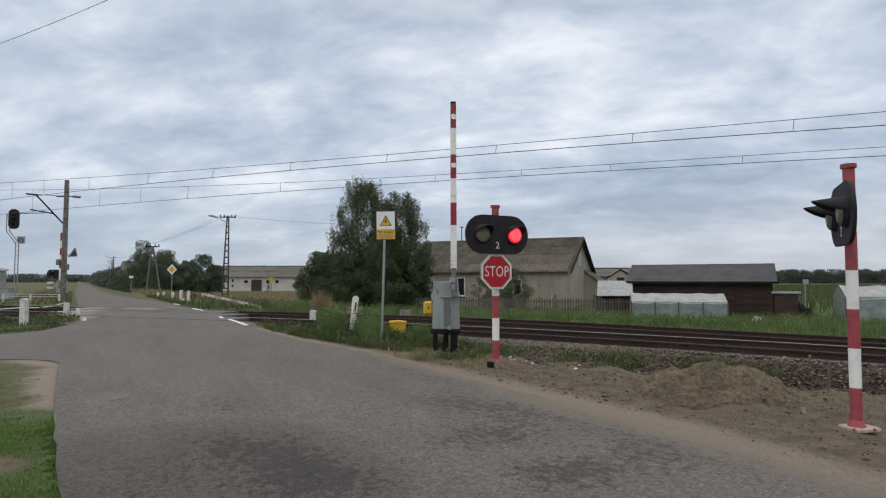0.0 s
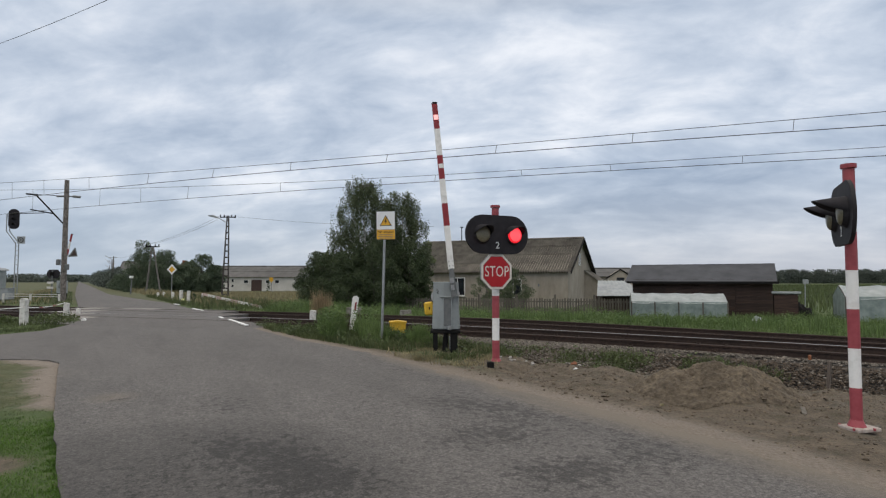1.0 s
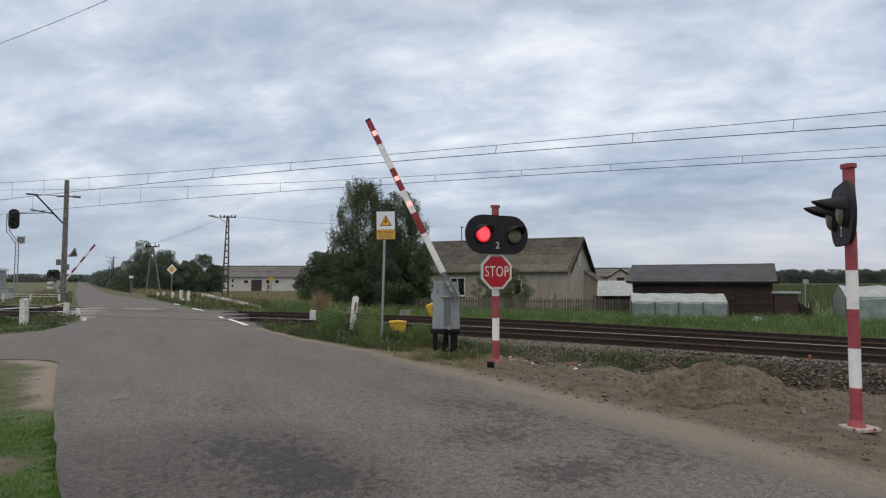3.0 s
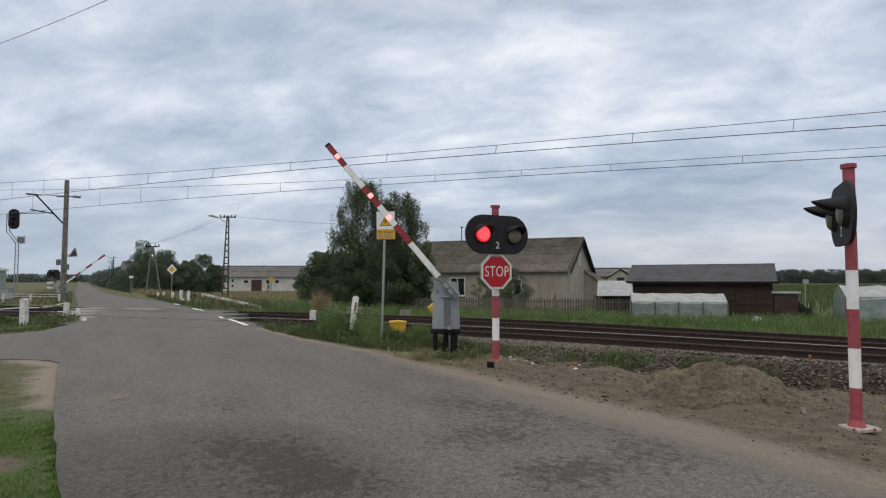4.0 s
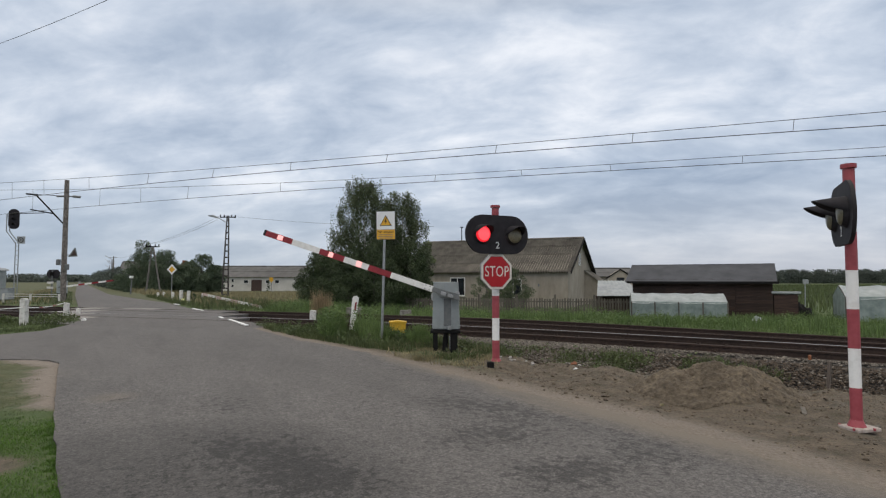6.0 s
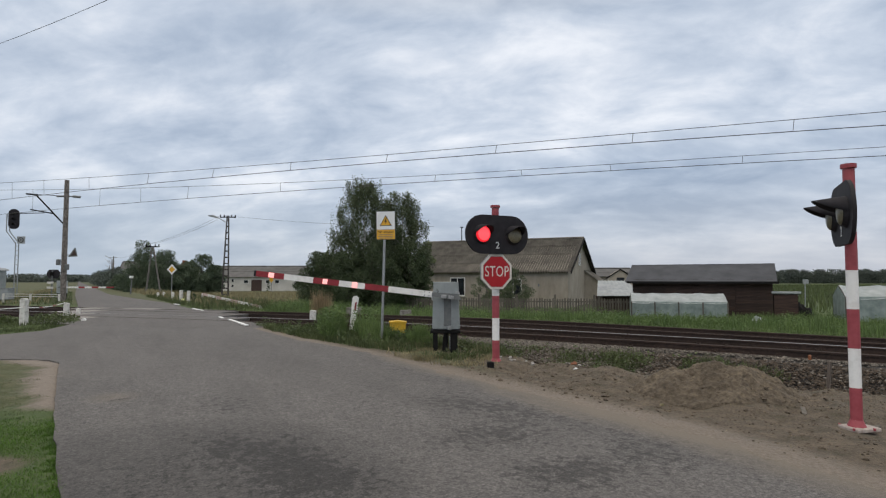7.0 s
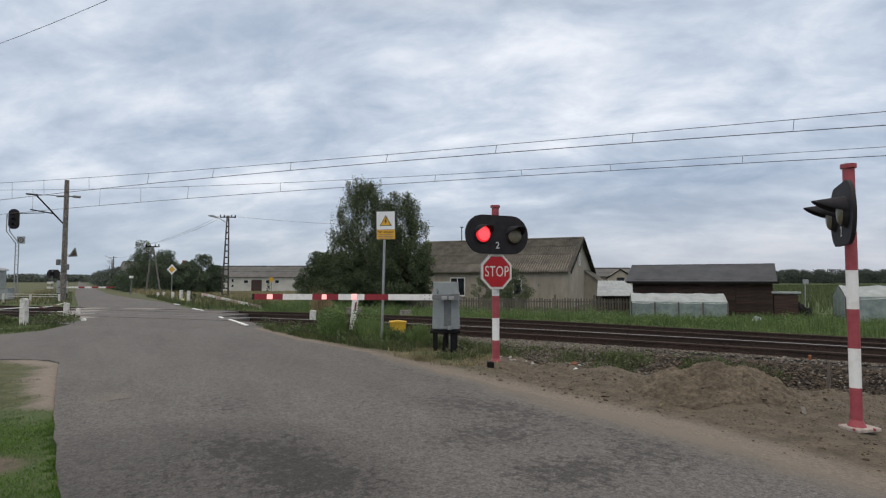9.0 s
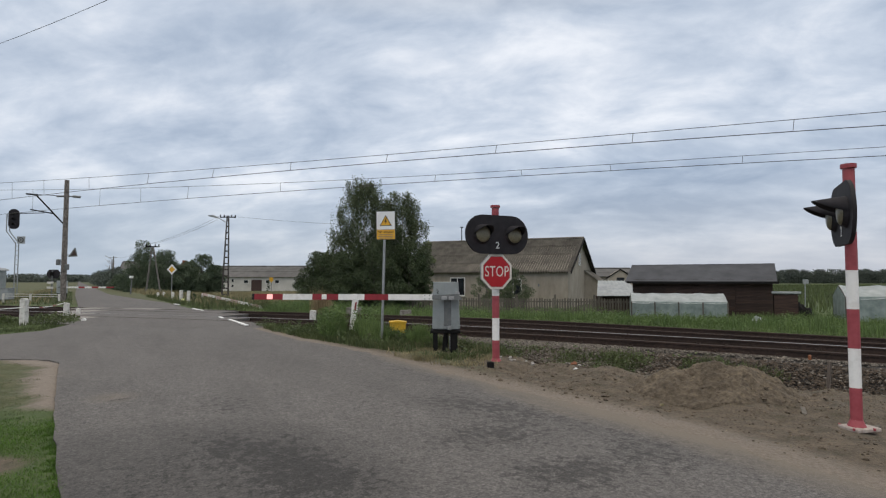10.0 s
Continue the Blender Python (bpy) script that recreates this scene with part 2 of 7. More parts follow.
def link(name, mesh, mats, parent=None, label=""):
    ob = new(name, mesh)
    for mt in (mats if isinstance(mats, (list, tuple)) else [mats]):
        if mt.name not in [x.name for x in mesh.materials if x]:
            mesh.materials.append(mt)
    if parent is not None:
        ob.parent = parent
    if label:
        ob["label"] = label
    return ob


def part(name, bm, mats, parent=None, label="", smooth=False):
    mesh = bpy.data.meshes.new(name)
    bmesh.ops.recalc_face_normals(bm, faces=bm.faces)
    if smooth:
        for f in bm.faces:
            f.smooth = True
    bm.to_mesh(mesh)
    bm.free()
    return link(name, mesh, mats, parent, label)


def thing(name, m, label, category, group="", kind=""):
    ob = new(name)
    ob.empty_display_size = 0.2
    ob.matrix_basis = m
    return tagged(ob, label, category, group, kind)


def box(bm, c, s, m=None, mat=0, bevel=0.0):
    mm = (m or Matrix()) @ Matrix.Translation(c) @ Matrix.Diagonal((*s, 1))
    vs = bmesh.ops.create_cube(bm, size=1.0, matrix=mm)["verts"]
    fs = {f for v in vs for f in v.link_faces}
    for f in fs:
        f.material_index = mat
    if bevel:
        es = {e for v in vs for e in v.link_edges}
        out = bmesh.ops.bevel(bm, geom=list(es), offset=bevel, segments=1, affect="EDGES", profile=0.5)
        for f in out["faces"]:
            f.material_index = mat
    return bm


def rod(bm, a, b, r0, r1=None, seg=10, mat=0, caps=True):
    a, b = Vector(a), Vector(b)
    d = b - a
    q = d.to_track_quat("Z", "Y").to_matrix().to_4x4()
    mm = Matrix.Translation((a + b) / 2) @ q
    vs = bmesh.ops.create_cone(bm, cap_ends=caps, segments=seg, radius1=r0, radius2=r0 if r1 is None else r1, depth=d.length, matrix=mm)["verts"]
    for f in {f for v in vs for f in v.link_faces}:
        f.material_index = mat
        f.smooth = len(f.verts) == 4 and seg > 6
        if len(f.verts) != 4:
            for e in f.edges:
                e.smooth = False
    return bm


def prism(bm, pts, axis_from, axis_to, m=None, mat=0):
    """A flat outline of (a, b) points in the xz plane, drawn out along y."""
    m = m or Matrix()
    lo = [bm.verts.new(m @ Vector((a, axis_from, b))) for a, b in pts]
    hi = [bm.verts.new(m @ Vector((a, axis_to, b))) for a, b in pts]
    fs = [bm.faces.new(lo), bm.faces.new(hi[::-1])]
    n = len(pts)
    for i in range(n):
        fs.append(bm.faces.new((lo[i], hi[i], hi[(i + 1) % n], lo[(i + 1) % n])))
    for f in fs:
        f.material_index = mat
    return bm


def B():
    return bmesh.new()


def raw(name, verts, faces, mats, parent=None, label="", smooth=False):
    mesh = bpy.data.meshes.new(name)
    mesh.from_pydata(verts if isinstance(verts, list) else verts.tolist(), [], faces if isinstance(faces, list) else faces.tolist())
    if smooth:
        mesh.shade_smooth()
    mesh.update()
    return link(name, mesh, mats, parent, label)


def lettering(name, text, size, mat, parent, at, rx=90.0, depth=0.002, label="", spread=1.0):
    cu = bpy.data.curves.new(name, "FONT")
    cu.body, cu.size, cu.extrude, cu.align_x, cu.align_y, cu.space_character = text, size, depth, "CENTER", "CENTER", spread
    tmp = new(name, cu)
    bpy.context.view_layer.update()
    mesh = bpy.data.meshes.new_from_object(tmp.evaluated_get(bpy.context.evaluated_depsgraph_get()))
    bpy.data.objects.remove(tmp)
    ob = link(name, mesh, mat, parent, label)
    ob.matrix_basis = pose(*at, rx, 0, 0)
    return ob


RNG = np.random.default_rng(7)


def blades(name, pts, h0, h1, width, mat, label, category, lean=0.35, parent=None, kind="stuff"):
    n = len(pts)
    ang, tilt, turn = RNG.uniform(0, 6.283, n), RNG.uniform(0, lean, n), RNG.uniform(0, 6.283, n)
    q = np.asarray(pts)
    patch = 0.5 + 0.5 * np.sin(q[:, 0] * 1.3 + 2.1 * np.sin(q[:, 1] * 0.9)) * np.sin(q[:, 1] * 1.7 + 1.4 * np.sin(q[:, 0] * 1.1))
    h = h0 + (h1 - h0) * RNG.uniform(0, 1, n) * (0.35 + 0.9 * patch)
    w = width * RNG.uniform(0.6, 1.3, n)
    side = np.stack([np.cos(ang), np.sin(ang), np.zeros(n)], 1) * w[:, None] / 2
    out = np.stack([np.cos(turn), np.sin(turn), np.zeros(n)], 1) * (h * tilt)[:, None]
    up = np.stack([np.zeros(n), np.zeros(n), h], 1)
    base = np.asarray(pts)
    v = np.stack([base - side, base + side, base + up * 0.55 + out * 0.35 - side * 0.8, base + up * 0.55 + out * 0.35 + side * 0.8, base + up + out], 1).reshape(-1, 3)
    i = (np.arange(n) * 5)[:, None]
    faces = (i + np.array([[0, 1, 3, 2]])).tolist() + (i + np.array([[2, 3, 4]])).tolist()
    ob = raw(name, v, faces, mat, parent)
    if parent is None:
        tagged(ob, label, category, kind=kind)
    return ob


def leaf_mesh(name, centres, size, mat, parent, flat=0.0, down=0.0, label=""):
    """Many small leaves: a bent diamond of two triangles at each centre."""
    c = np.asarray(centres)
    n = len(c)
    d = RNG.normal(size=(n, 3))
    d[:, 2] = d[:, 2] * (1 - flat) - down
    d /= np.linalg.norm(d, axis=1)[:, None]
    e = np.cross(d, RNG.normal(size=(n, 3)))
    e /= np.linalg.norm(e, axis=1)[:, None]
    s = (size * RNG.uniform(0.6, 1.4, n))[:, None]
    v = np.stack([c - d * s, c + e * s * 0.5, c + d * s, c - e * s * 0.5], 1).reshape(-1, 3)
    f = (np.arange(n) * 4)[:, None] + np.array([[0, 1, 2, 3]])
    return raw(name, v, f, mat, parent, label)


# ---- the lie of the land ----
def track_y(x):
    """The inner rail of the near track in plan."""
    x = np.asarray(x, float)
    mid = np.clip(x, -9.0, 11.0)
    y = 18.15 - 0.555 * mid - 0.0105 * mid * mid
    return y + np.where(x < -9, (x + 9) * -0.366, 0) + np.where(x > 11, (x - 11) * -0.786, 0)


def track_slope(x):
    return -0.555 - 0.021 * np.clip(np.asarray(x, float), -9, 11)


def track_off(x, y):
    """How far a place lies beyond the near rail of the near track (negative on the camera's side)."""
    return (np.asarray(y, float) - track_y(x)) / np.sqrt(1 + track_slope(x) ** 2) + 1.5


def track_point(s_x, off):
    k = float(track_slope(s_x))
    n = math.hypot(k, 1)
    return Vector((s_x - k / n * (off - 1.5) , float(track_y(s_x)) + (off - 1.5) / n, 0))


ROAD_RIGHT = [(14, -14), (4.3, 1.6), (3.2, 4.14), (2.75, 5.3), (2.2, 6.3), (1.55, 7.15), (0.9, 8.1), (-0.25, 9.85), (-1.6, 12.04), (-3.9, 14.75),
              (-5.55, 17.2), (-6.6, 18.9), (-8.6, 22.4), (-11.6, 27.3), (-15.6, 33.4), (-18.2, 37.4), (-21.9, 42.1), (-27.6, 49.4), (-34.5, 58.5), (-59.6, 97.2), (-107, 170), (-178, 278), (-349, 545)]
ROAD_LEFT = [(-352, 545), (-133.4, 206.9), (-71.5, 110.4), (-35.9, 55.3), (-23.8, 36.9), (-15.2, 23.8), (-13.3, 20.9), (-12.72, 19.4), (-12.0, 17.0), (-12.3, 15.8),
             (-20, 9.5), (-34, -1), (-30, -6), (-15, 6.0), (-9.2, 10.75), (-8.3, 11.0), (-7.5, 10.85), (-7.05, 10.5), (-6.75, 10.0), (-4.45, 6.56), (-3.75, 5.54), (-2.72, 4.1), (-1.2, 1.9), (9, -16)]


def road_gap(x, y):
    """Distance from the carriageway's right-hand edge line and its middle, roughly, for the shape of the ground."""
    x, y = np.asarray(x, float), np.asarray(y, float)
    best = np.full(np.broadcast(x, y).shape, 1e9)
    for (ax, ay), (bx, by) in zip(ROAD_RIGHT[:-1], ROAD_RIGHT[1:]):
        dx, dy = bx - ax, by - ay
        t = np.clip(((x - ax) * dx + (y - ay) * dy) / (dx * dx + dy * dy), 0, 1)
        best = np.minimum(best, np.hypot(x - ax - t * dx, y - ay - t * dy))
    return best


def on_road(x, y):
    """Whether a place lies under the carriageway."""
    x, y = np.asarray(x, float), np.asarray(y, float)
    inside = np.zeros(np.broadcast(x, y).shape, bool)
    pts = ROAD_RIGHT + ROAD_LEFT
    for (ax, ay), (bx, by) in zip(pts, pts[1:] + pts[:1]):
        if ay != by:
            inside ^= ((ay > y) != (by > y)) & (x < (bx - ax) * (y - ay) / (by - ay) + ax)
    return inside


def edge_gap(x, y):
    """Distance from the nearest edge of the carriageway."""
    x, y = np.asarray(x, float), np.asarray(y, float)
    best = np.full(np.broadcast(x, y).shape, 1e9)
    pts = ROAD_RIGHT + ROAD_LEFT
    for (ax, ay), (bx, by) in zip(pts, pts[1:] + pts[:1]):
        dx, dy = bx - ax, by - ay
        t = np.clip(((x - ax) * dx + (y - ay) * dy) / (dx * dx + dy * dy), 0, 1)
        best = np.minimum(best, np.hypot(x - ax - t * dx, y - ay - t * dy))
    return best


def smooth(a, b, v):
    t = np.clip((v - a) / (b - a), 0, 1)
    return t * t * (3 - 2 * t)


def ground_z(x, y):
    x, y = np.asarray(x, float), np.asarray(y, float)
    off = track_off(x, y)
    road = road_gap(x, y)
    away = smooth(5.0, 10.0, road)
    far = -0.55 * smooth(7.5, 11.5, off) * away
    ditch = -0.32 * smooth(-4.6, -2.2, off) * (1 - smooth(7.0, 9.0, off)) * smooth(1.0, 3.5, road) * smooth(0.0, 2.5, x)
    open_side = smooth(-2.5, -0.5, x)
    bed = -0.10 * smooth(-0.5 - 2.5 * open_side, -0.2 - 1.3 * open_side, off) * (1 - smooth(6.7, 8.1, off))
    lumps = 0.05 * np.sin(x * 2.3 + y * 1.1) * np.sin(y * 1.9 - x * 0.7) + 0.03 * np.sin(x * 5.1 - y * 3.3)
    soily = smooth(-1.0, 1.5, x) * (y < 16)
    lumps = lumps + soily * (0.034 * np.sin(x * 7.7 + 2 * np.sin(y * 3.1)) * np.sin(y * 8.3 + 2 * np.sin(x * 2.7)) + 0.016 * np.sin(x * 15 + 3 * np.sin(y * 5)) * np.sin(y * 17 + 3 * np.sin(x * 6)))
    lumps = lumps * smooth(0.3, 1.6, road) * (y < 60) * (np.abs(x) < 40)
    inside, gap = on_road(x, y), edge_gap(x, y)
    signed = np.where(inside, -gap, gap)
    free = far + ditch + bed + lumps - 0.01
    on_track = (off > -3.2) & (off < 8.5)
    lip = 0.018 + 0.012 * np.sin(x * 3.7 + 1.3 * np.sin(y * 2.9)) * np.sin(y * 4.1 + x) + 0.005 * np.sin(x * 9 + y * 7)
    under = np.where(on_track, np.minimum(-0.06, bed - 0.06), -0.06)
    lip = np.where((x < -1.0) & (road_gap(x, y) > gap + 0.05), 0.010, lip)
    left_side = (x < -1.0) & (road_gap(x, y) > gap + 0.05)
    near_edge = np.where(on_track, free, lip)
    a = np.where(left_side, smooth(-0.10, 0.0, signed), smooth(-0.38, -0.10, signed))
    b = smooth(0.15, 0.9, signed)
    return under * (1 - a) + a * (near_edge * (1 - b) + free * b)


def ground():
    def steps(a, b, fine, far_lo, far_hi):
        mid = list(np.arange(a, b + 1e-6, fine))
        lo, hi, d = [], [], fine
        v = a
        while v > far_lo:
            d *= 1.35
            v -= d
            lo.append(v)
        v, d = b, fine
        while v < far_hi:
            d *= 1.35
            v += d
            hi.append(v)
        return np.array(lo[::-1] + mid + hi)

    xs, ys = steps(-16, 11.5, 0.15, -2500, 2500), steps(2.5, 30, 0.15, -300, 3000)
    X, Y = np.meshgrid(xs, ys)
    Z = ground_z(X, Y)
    n, k = len(xs), len(ys)
    idx = np.arange(n * k).reshape(k, n)
    faces = np.stack([idx[:-1, :-1], idx[:-1, 1:], idx[1:, 1:], idx[1:, :-1]], -1).reshape(-1, 4)
    ob = raw("ground", np.stack([X, Y, Z], -1).reshape(-1, 3), faces, ground_material(), smooth=True)
    off, road = track_off(X, Y), road_gap(X, Y)
    # bare soil on the verge between the road and the track, and a sandy shoulder
    soil = smooth(-1.6, 0.8, X + 0.10 * np.sin(Y * 3) + 0.5 * np.sin(X * 1.7 + Y)) * (1 - smooth(-3.0, -1.8, off))
    soil = np.maximum(soil, (1 - smooth(0.35, 0.8, road + 0.12 * np.sin(X * 4 + Y * 2.2))) * (Y < 25))
    open_side = smooth(-2.5, -0.5, X)
    soil = np.maximum(soil, smooth(-0.5 - 2.1 * open_side, -0.2 - 1.7 * open_side, off) * (1 - smooth(5.6, 6.4, off)))
    left = (X < -3.4) & (X > -13) & (Y < 11.3) & (Y > 6.7)
    soil = np.where(left, smooth(6.75, 7.6, Y + 0.35 * np.sin(X * 3.1)) * smooth(-6.9, -5.9, X + 0.58 * (Y - 8.6) + 0.4 * np.sin(Y * 2.7)), soil)
    straw = smooth(30, 45, Y) * (X < -6) * 0.75 + smooth(40, 60, Y) * (X > 14) * 0.25
    edge = np.interp(Y, [1.9, 4.1, 5.54, 6.56, 10.0, 11.0], [-1.2, -2.72, -3.75, -4.45, -6.75, -8.3]) - X
    apron = left * (1 - smooth(0.28, 0.50, edge + 0.12 * np.sin(Y * 2.7 + X) + 0.08 * np.sin(Y * 7))) * smooth(6.7, 7.0, Y)
    soil = np.where(left, np.maximum(apron, 0.45 * smooth(6.7, 7.2, Y)), soil)
    soil = np.maximum(soil, 1 - smooth(0.6, 1.2, np.hypot((X + 3.85) / 0.42, (Y - 4.75) / 0.30)))
    for name, values in (("soil", soil), ("straw", straw), ("apron", np.maximum(apron, 0.75 * (1 - smooth(0.10, 0.55, road_gap(X, Y) + 0.12 * np.sin(X * 4 + Y * 2.2))) * (Y < 22)))):
        at = ob.data.attributes.new(name, "FLOAT", "POINT")
        at.data.foreach_set("value", np.ascontiguousarray(values.reshape(-1), dtype=np.float32))
    return tagged(ob, "flat grassy land with bare sandy soil beside the road", "ground", kind="structure")


def ground_material():
    mat = bpy.data.materials.new("ground_soil_and_turf")
    mat.use_nodes = True
    nt = mat.node_tree
    N, L = nt.nodes.new, nt.links.new
    bsdf = nt.nodes["Principled BSDF"]
    tc = N("ShaderNodeTexCoord")

    def tex(scale, detail=6):
        t = N("ShaderNodeTexNoise")
        t.inputs["Scale"].default_value, t.inputs["Detail"].default_value, t.inputs["Roughness"].default_value = scale, detail, 0.65
        L(tc.outputs["Object"], t.inputs["Vector"])
        return t.outputs[0]

    def ramp(f, stops):
        n = N("ShaderNodeValToRGB")
        L(f, n.inputs[0])
        e = n.color_ramp.elements
        while len(e) < len(stops):
            e.new(0.5)
        for el, (p, c) in zip(e, stops):
            el.position, el.color = p, (*c, 1)
        return n.outputs[0]

    def mix(f, a, b):
        n = N("ShaderNodeMix")
        n.data_type = "RGBA"
        L(f, n.inputs[0])
        L(a, n.inputs[6])
        L(b, n.inputs[7])
        return n.outputs[2]

    def attribute(name):
        n = N("ShaderNodeAttribute")
        n.attribute_name = name
        return n.outputs["Fac"]

    fine, mid, broad = tex(34, 10), tex(4.2, 9), tex(0.35, 4)
    soil = mix(broad, ramp(mid, [(0.33, (0.034, 0.026, 0.019)), (0.46, (0.080, 0.062, 0.045)), (0.66, (0.168, 0.133, 0.094))]), ramp(fine, [(0.36, (0.040, 0.031, 0.023)), (0.64, (0.170, 0.136, 0.097))]))
    turf = ramp(mid, [(0.3, (0.042, 0.068, 0.018)), (0.55, (0.066, 0.098, 0.027)), (0.75, (0.100, 0.118, 0.044))])
    hay = ramp(tex(0.12), [(0.3, (0.048, 0.058, 0.022)), (0.7, (0.110, 0.098, 0.048))])
    col = mix(attribute("straw"), turf, hay)
    soft = N("ShaderNodeMath")
    soft.operation = "MULTIPLY_ADD"
    L(mid, soft.inputs[0])
    soft.inputs[1].default_value, soft.inputs[2].default_value = 0.9, -0.45
    edge = N("ShaderNodeMath")
    edge.operation, edge.use_clamp = "ADD", True
    L(soft.outputs[0], edge.inputs[0])
    L(attribute("soil"), edge.inputs[1])
    pale = ramp(fine, [(0.3, (0.150, 0.125, 0.102)), (0.7, (0.285, 0.245, 0.208))])
    L(mix(attribute("apron"), mix(edge.outputs[0], col, soil), pale), bsdf.inputs["Base Color"])
    bsdf.inputs["Roughness"].default_value = 0.95
    b = N("ShaderNodeBump")
    b.inputs["Strength"].default_value, b.inputs["Distance"].default_value = 0.9, 0.05
    L(mid, b.inputs["Height"])
    b2 = N("ShaderNodeBump")
    b2.inputs["Strength"].default_value, b2.inputs["Distance"].default_value = 0.9, 0.02
    L(fine, b2.inputs["Height"])
    L(b.outputs[0], b2.inputs["Normal"])
    L(b2.outputs[0], bsdf.inputs["Normal"])
    return mat


def asphalt_material():
    mat = bpy.data.materials.new("worn_asphalt")
    mat.use_nodes = True
    nt = mat.node_tree
    N, L = nt.nodes.new, nt.links.new
    bsdf = nt.nodes["Principled BSDF"]
    tc, mp = N("ShaderNodeTexCoord"), N("ShaderNodeMapping")
    L(tc.outputs["Object"], mp.inputs[0])
    mp.inputs[2].default_value = (0, 0, radians(-30))
    mp2 = N("ShaderNodeMapping")
    L(mp.outputs[0], mp2.inputs[0])
    mp2.inputs[3].default_value = (1.0, 0.28, 1.0)

    def tex(scale, detail, src, rough=0.65):
        t = N("ShaderNodeTexNoise")
        t.inputs["Scale"].default_value, t.inputs["Detail"].default_value, t.inputs["Roughness"].default_value = scale, detail, rough
        L(src, t.inputs["Vector"])
        return t.outputs[0]

    def ramp(f, stops):
        n = N("ShaderNodeValToRGB")
        L(f, n.inputs[0])
        e = n.color_ramp.elements
        while len(e) < len(stops):
            e.new(0.5)
        for el, (p, c) in zip(e, stops):
            el.position, el.color = p, (c, c, c, 1)
        return n.outputs[0]

    def mul(a, b):
        n = N("ShaderNodeMix")
        n.data_type, n.blend_type = "RGBA", "MULTIPLY"
        n.inputs[0].default_value = 1.0
        L(a, n.inputs[6])
        L(b, n.inputs[7])
        return n.outputs[2]

    grit, blot, track = tex(75, 5, mp.outputs[0], 0.8), tex(1.6, 8, mp2.outputs[0], 0.72), tex(0.42, 4, mp2.outputs[0])
    base = N("ShaderNodeRGB")
    base.outputs[0].default_value = (0.103, 0.096, 0.092, 1)
    mp3 = N("ShaderNodeMapping")
    L(mp.outputs[0], mp3.inputs[0])
    mp3.inputs[3].default_value = (1.0, 0.85, 1.0)
    rag, spread = tex(11, 12, mp3.outputs[0], 0.74), tex(0.45, 4, mp2.outputs[0], 0.6)

    def math2(op, a, b, c=None):
        n = N("ShaderNodeMath")
        n.operation = op
        for i, v in enumerate((a, b) if c is None else (a, b, c)):
            if isinstance(v, (int, float)):
                n.inputs[i].default_value = v
            else:
                L(v, n.inputs[i])
        return n.outputs[0]

    def near_spot(across, along, w, l):
        away, rel, size = N("ShaderNodeVectorMath"), N("ShaderNodeVectorMath"), N("ShaderNodeVectorMath")
        away.operation, rel.operation, size.operation = "SUBTRACT", "MULTIPLY", "LENGTH"
        L(mp.outputs[0], away.inputs[0])
        away.inputs[1].default_value = (across, along, 0)
        L(away.outputs[0], rel.inputs[0])
        rel.inputs[1].default_value = (1 / w, 1 / l, 0)
        L(rel.outputs[0], size.inputs[0])
        near = N("ShaderNodeMath")
        near.operation, near.use_clamp = "SUBTRACT", True
        near.inputs[0].default_value = 1.15
        L(size.outputs["Value"], near.inputs[1])
        return near.outputs[0]

    # ravelled areas: where on the carriageway (across, along), half width, half length, weight
    field = math2("MULTIPLY_ADD", spread, 0.16, math2("MULTIPLY_ADD", grit, 0.26, math2("ADD", rag, -0.15)))
    for across, along, w, l, k in ((3.75, 5.9, 0.55, 1.1, 0.15), (2.95, 4.75, 0.6, 0.55, 0.13), (3.5, 4.6, 0.5, 0.6, 0.12), (3.0, 3.5, 0.55, 0.5, 0.16), (3.6, 3.4, 0.6, 0.6, 0.12), (4.3, 3.6, 0.5, 0.9, 0.10), (4.2, 5.0, 0.5, 0.9, 0.10),
                                   (1.25, 5.0, 0.55, 1.0, 0.18), (1.45, 4.2, 0.6, 0.7, 0.15), (0.85, 5.7, 0.45, 0.7, 0.13), (1.15, 7.5, 0.45, 0.9, 0.11), (0.35, 4.8, 0.6, 0.9, 0.09), (2.7, 6.5, 0.5, 1.0, 0.06), (4.3, 8.6, 0.4, 2.4, 0.07)):
        field = math2("MULTIPLY_ADD", near_spot(across, along, w, l), -k, field)
    coarse = tex(30, 6, mp.outputs[0], 0.75)
    col = mul(base.outputs[0], ramp(grit, [(0.34, 0.45), (0.5, 0.97), (0.66, 1.6)]))
    col = mul(col, ramp(coarse, [(0.38, 0.58), (0.5, 1.0), (0.62, 1.42)]))
    col = mul(col, ramp(blot, [(0.36, 0.90), (0.5, 1.0), (0.72, 1.10)]))
    col = mul(col, ramp(field, [(0.38, 0.44), (0.43, 0.58), (0.462, 0.97), (0.7, 1.07)]))
    col = mul(col, ramp(track, [(0.35, 0.90), (0.65, 1.10)]))

    # Broad soft oval that darkens the asphalt in the near left of the road.
    darkened = math2("ADD", math2("MULTIPLY", near_spot(0.2, 4.7, 1.9, 2.1), 1.8), math2("MULTIPLY_ADD", blot, 0.5, -0.25))
    col = mul(col, ramp(darkened, [(0.10, 1.0), (0.40, 0.78), (1.0, 0.66)]))

    # sand carried in from the verge, and a sandy smear
    parts3 = N("ShaderNodeSeparateXYZ")
    L(mp.outputs[0], parts3.inputs[0])
    rim = N("ShaderNodeMapRange")
    rim.interpolation_type = "SMOOTHSTEP"
    L(math2("MULTIPLY_ADD", blot, 0.9, parts3.outputs[0]), rim.inputs[0])
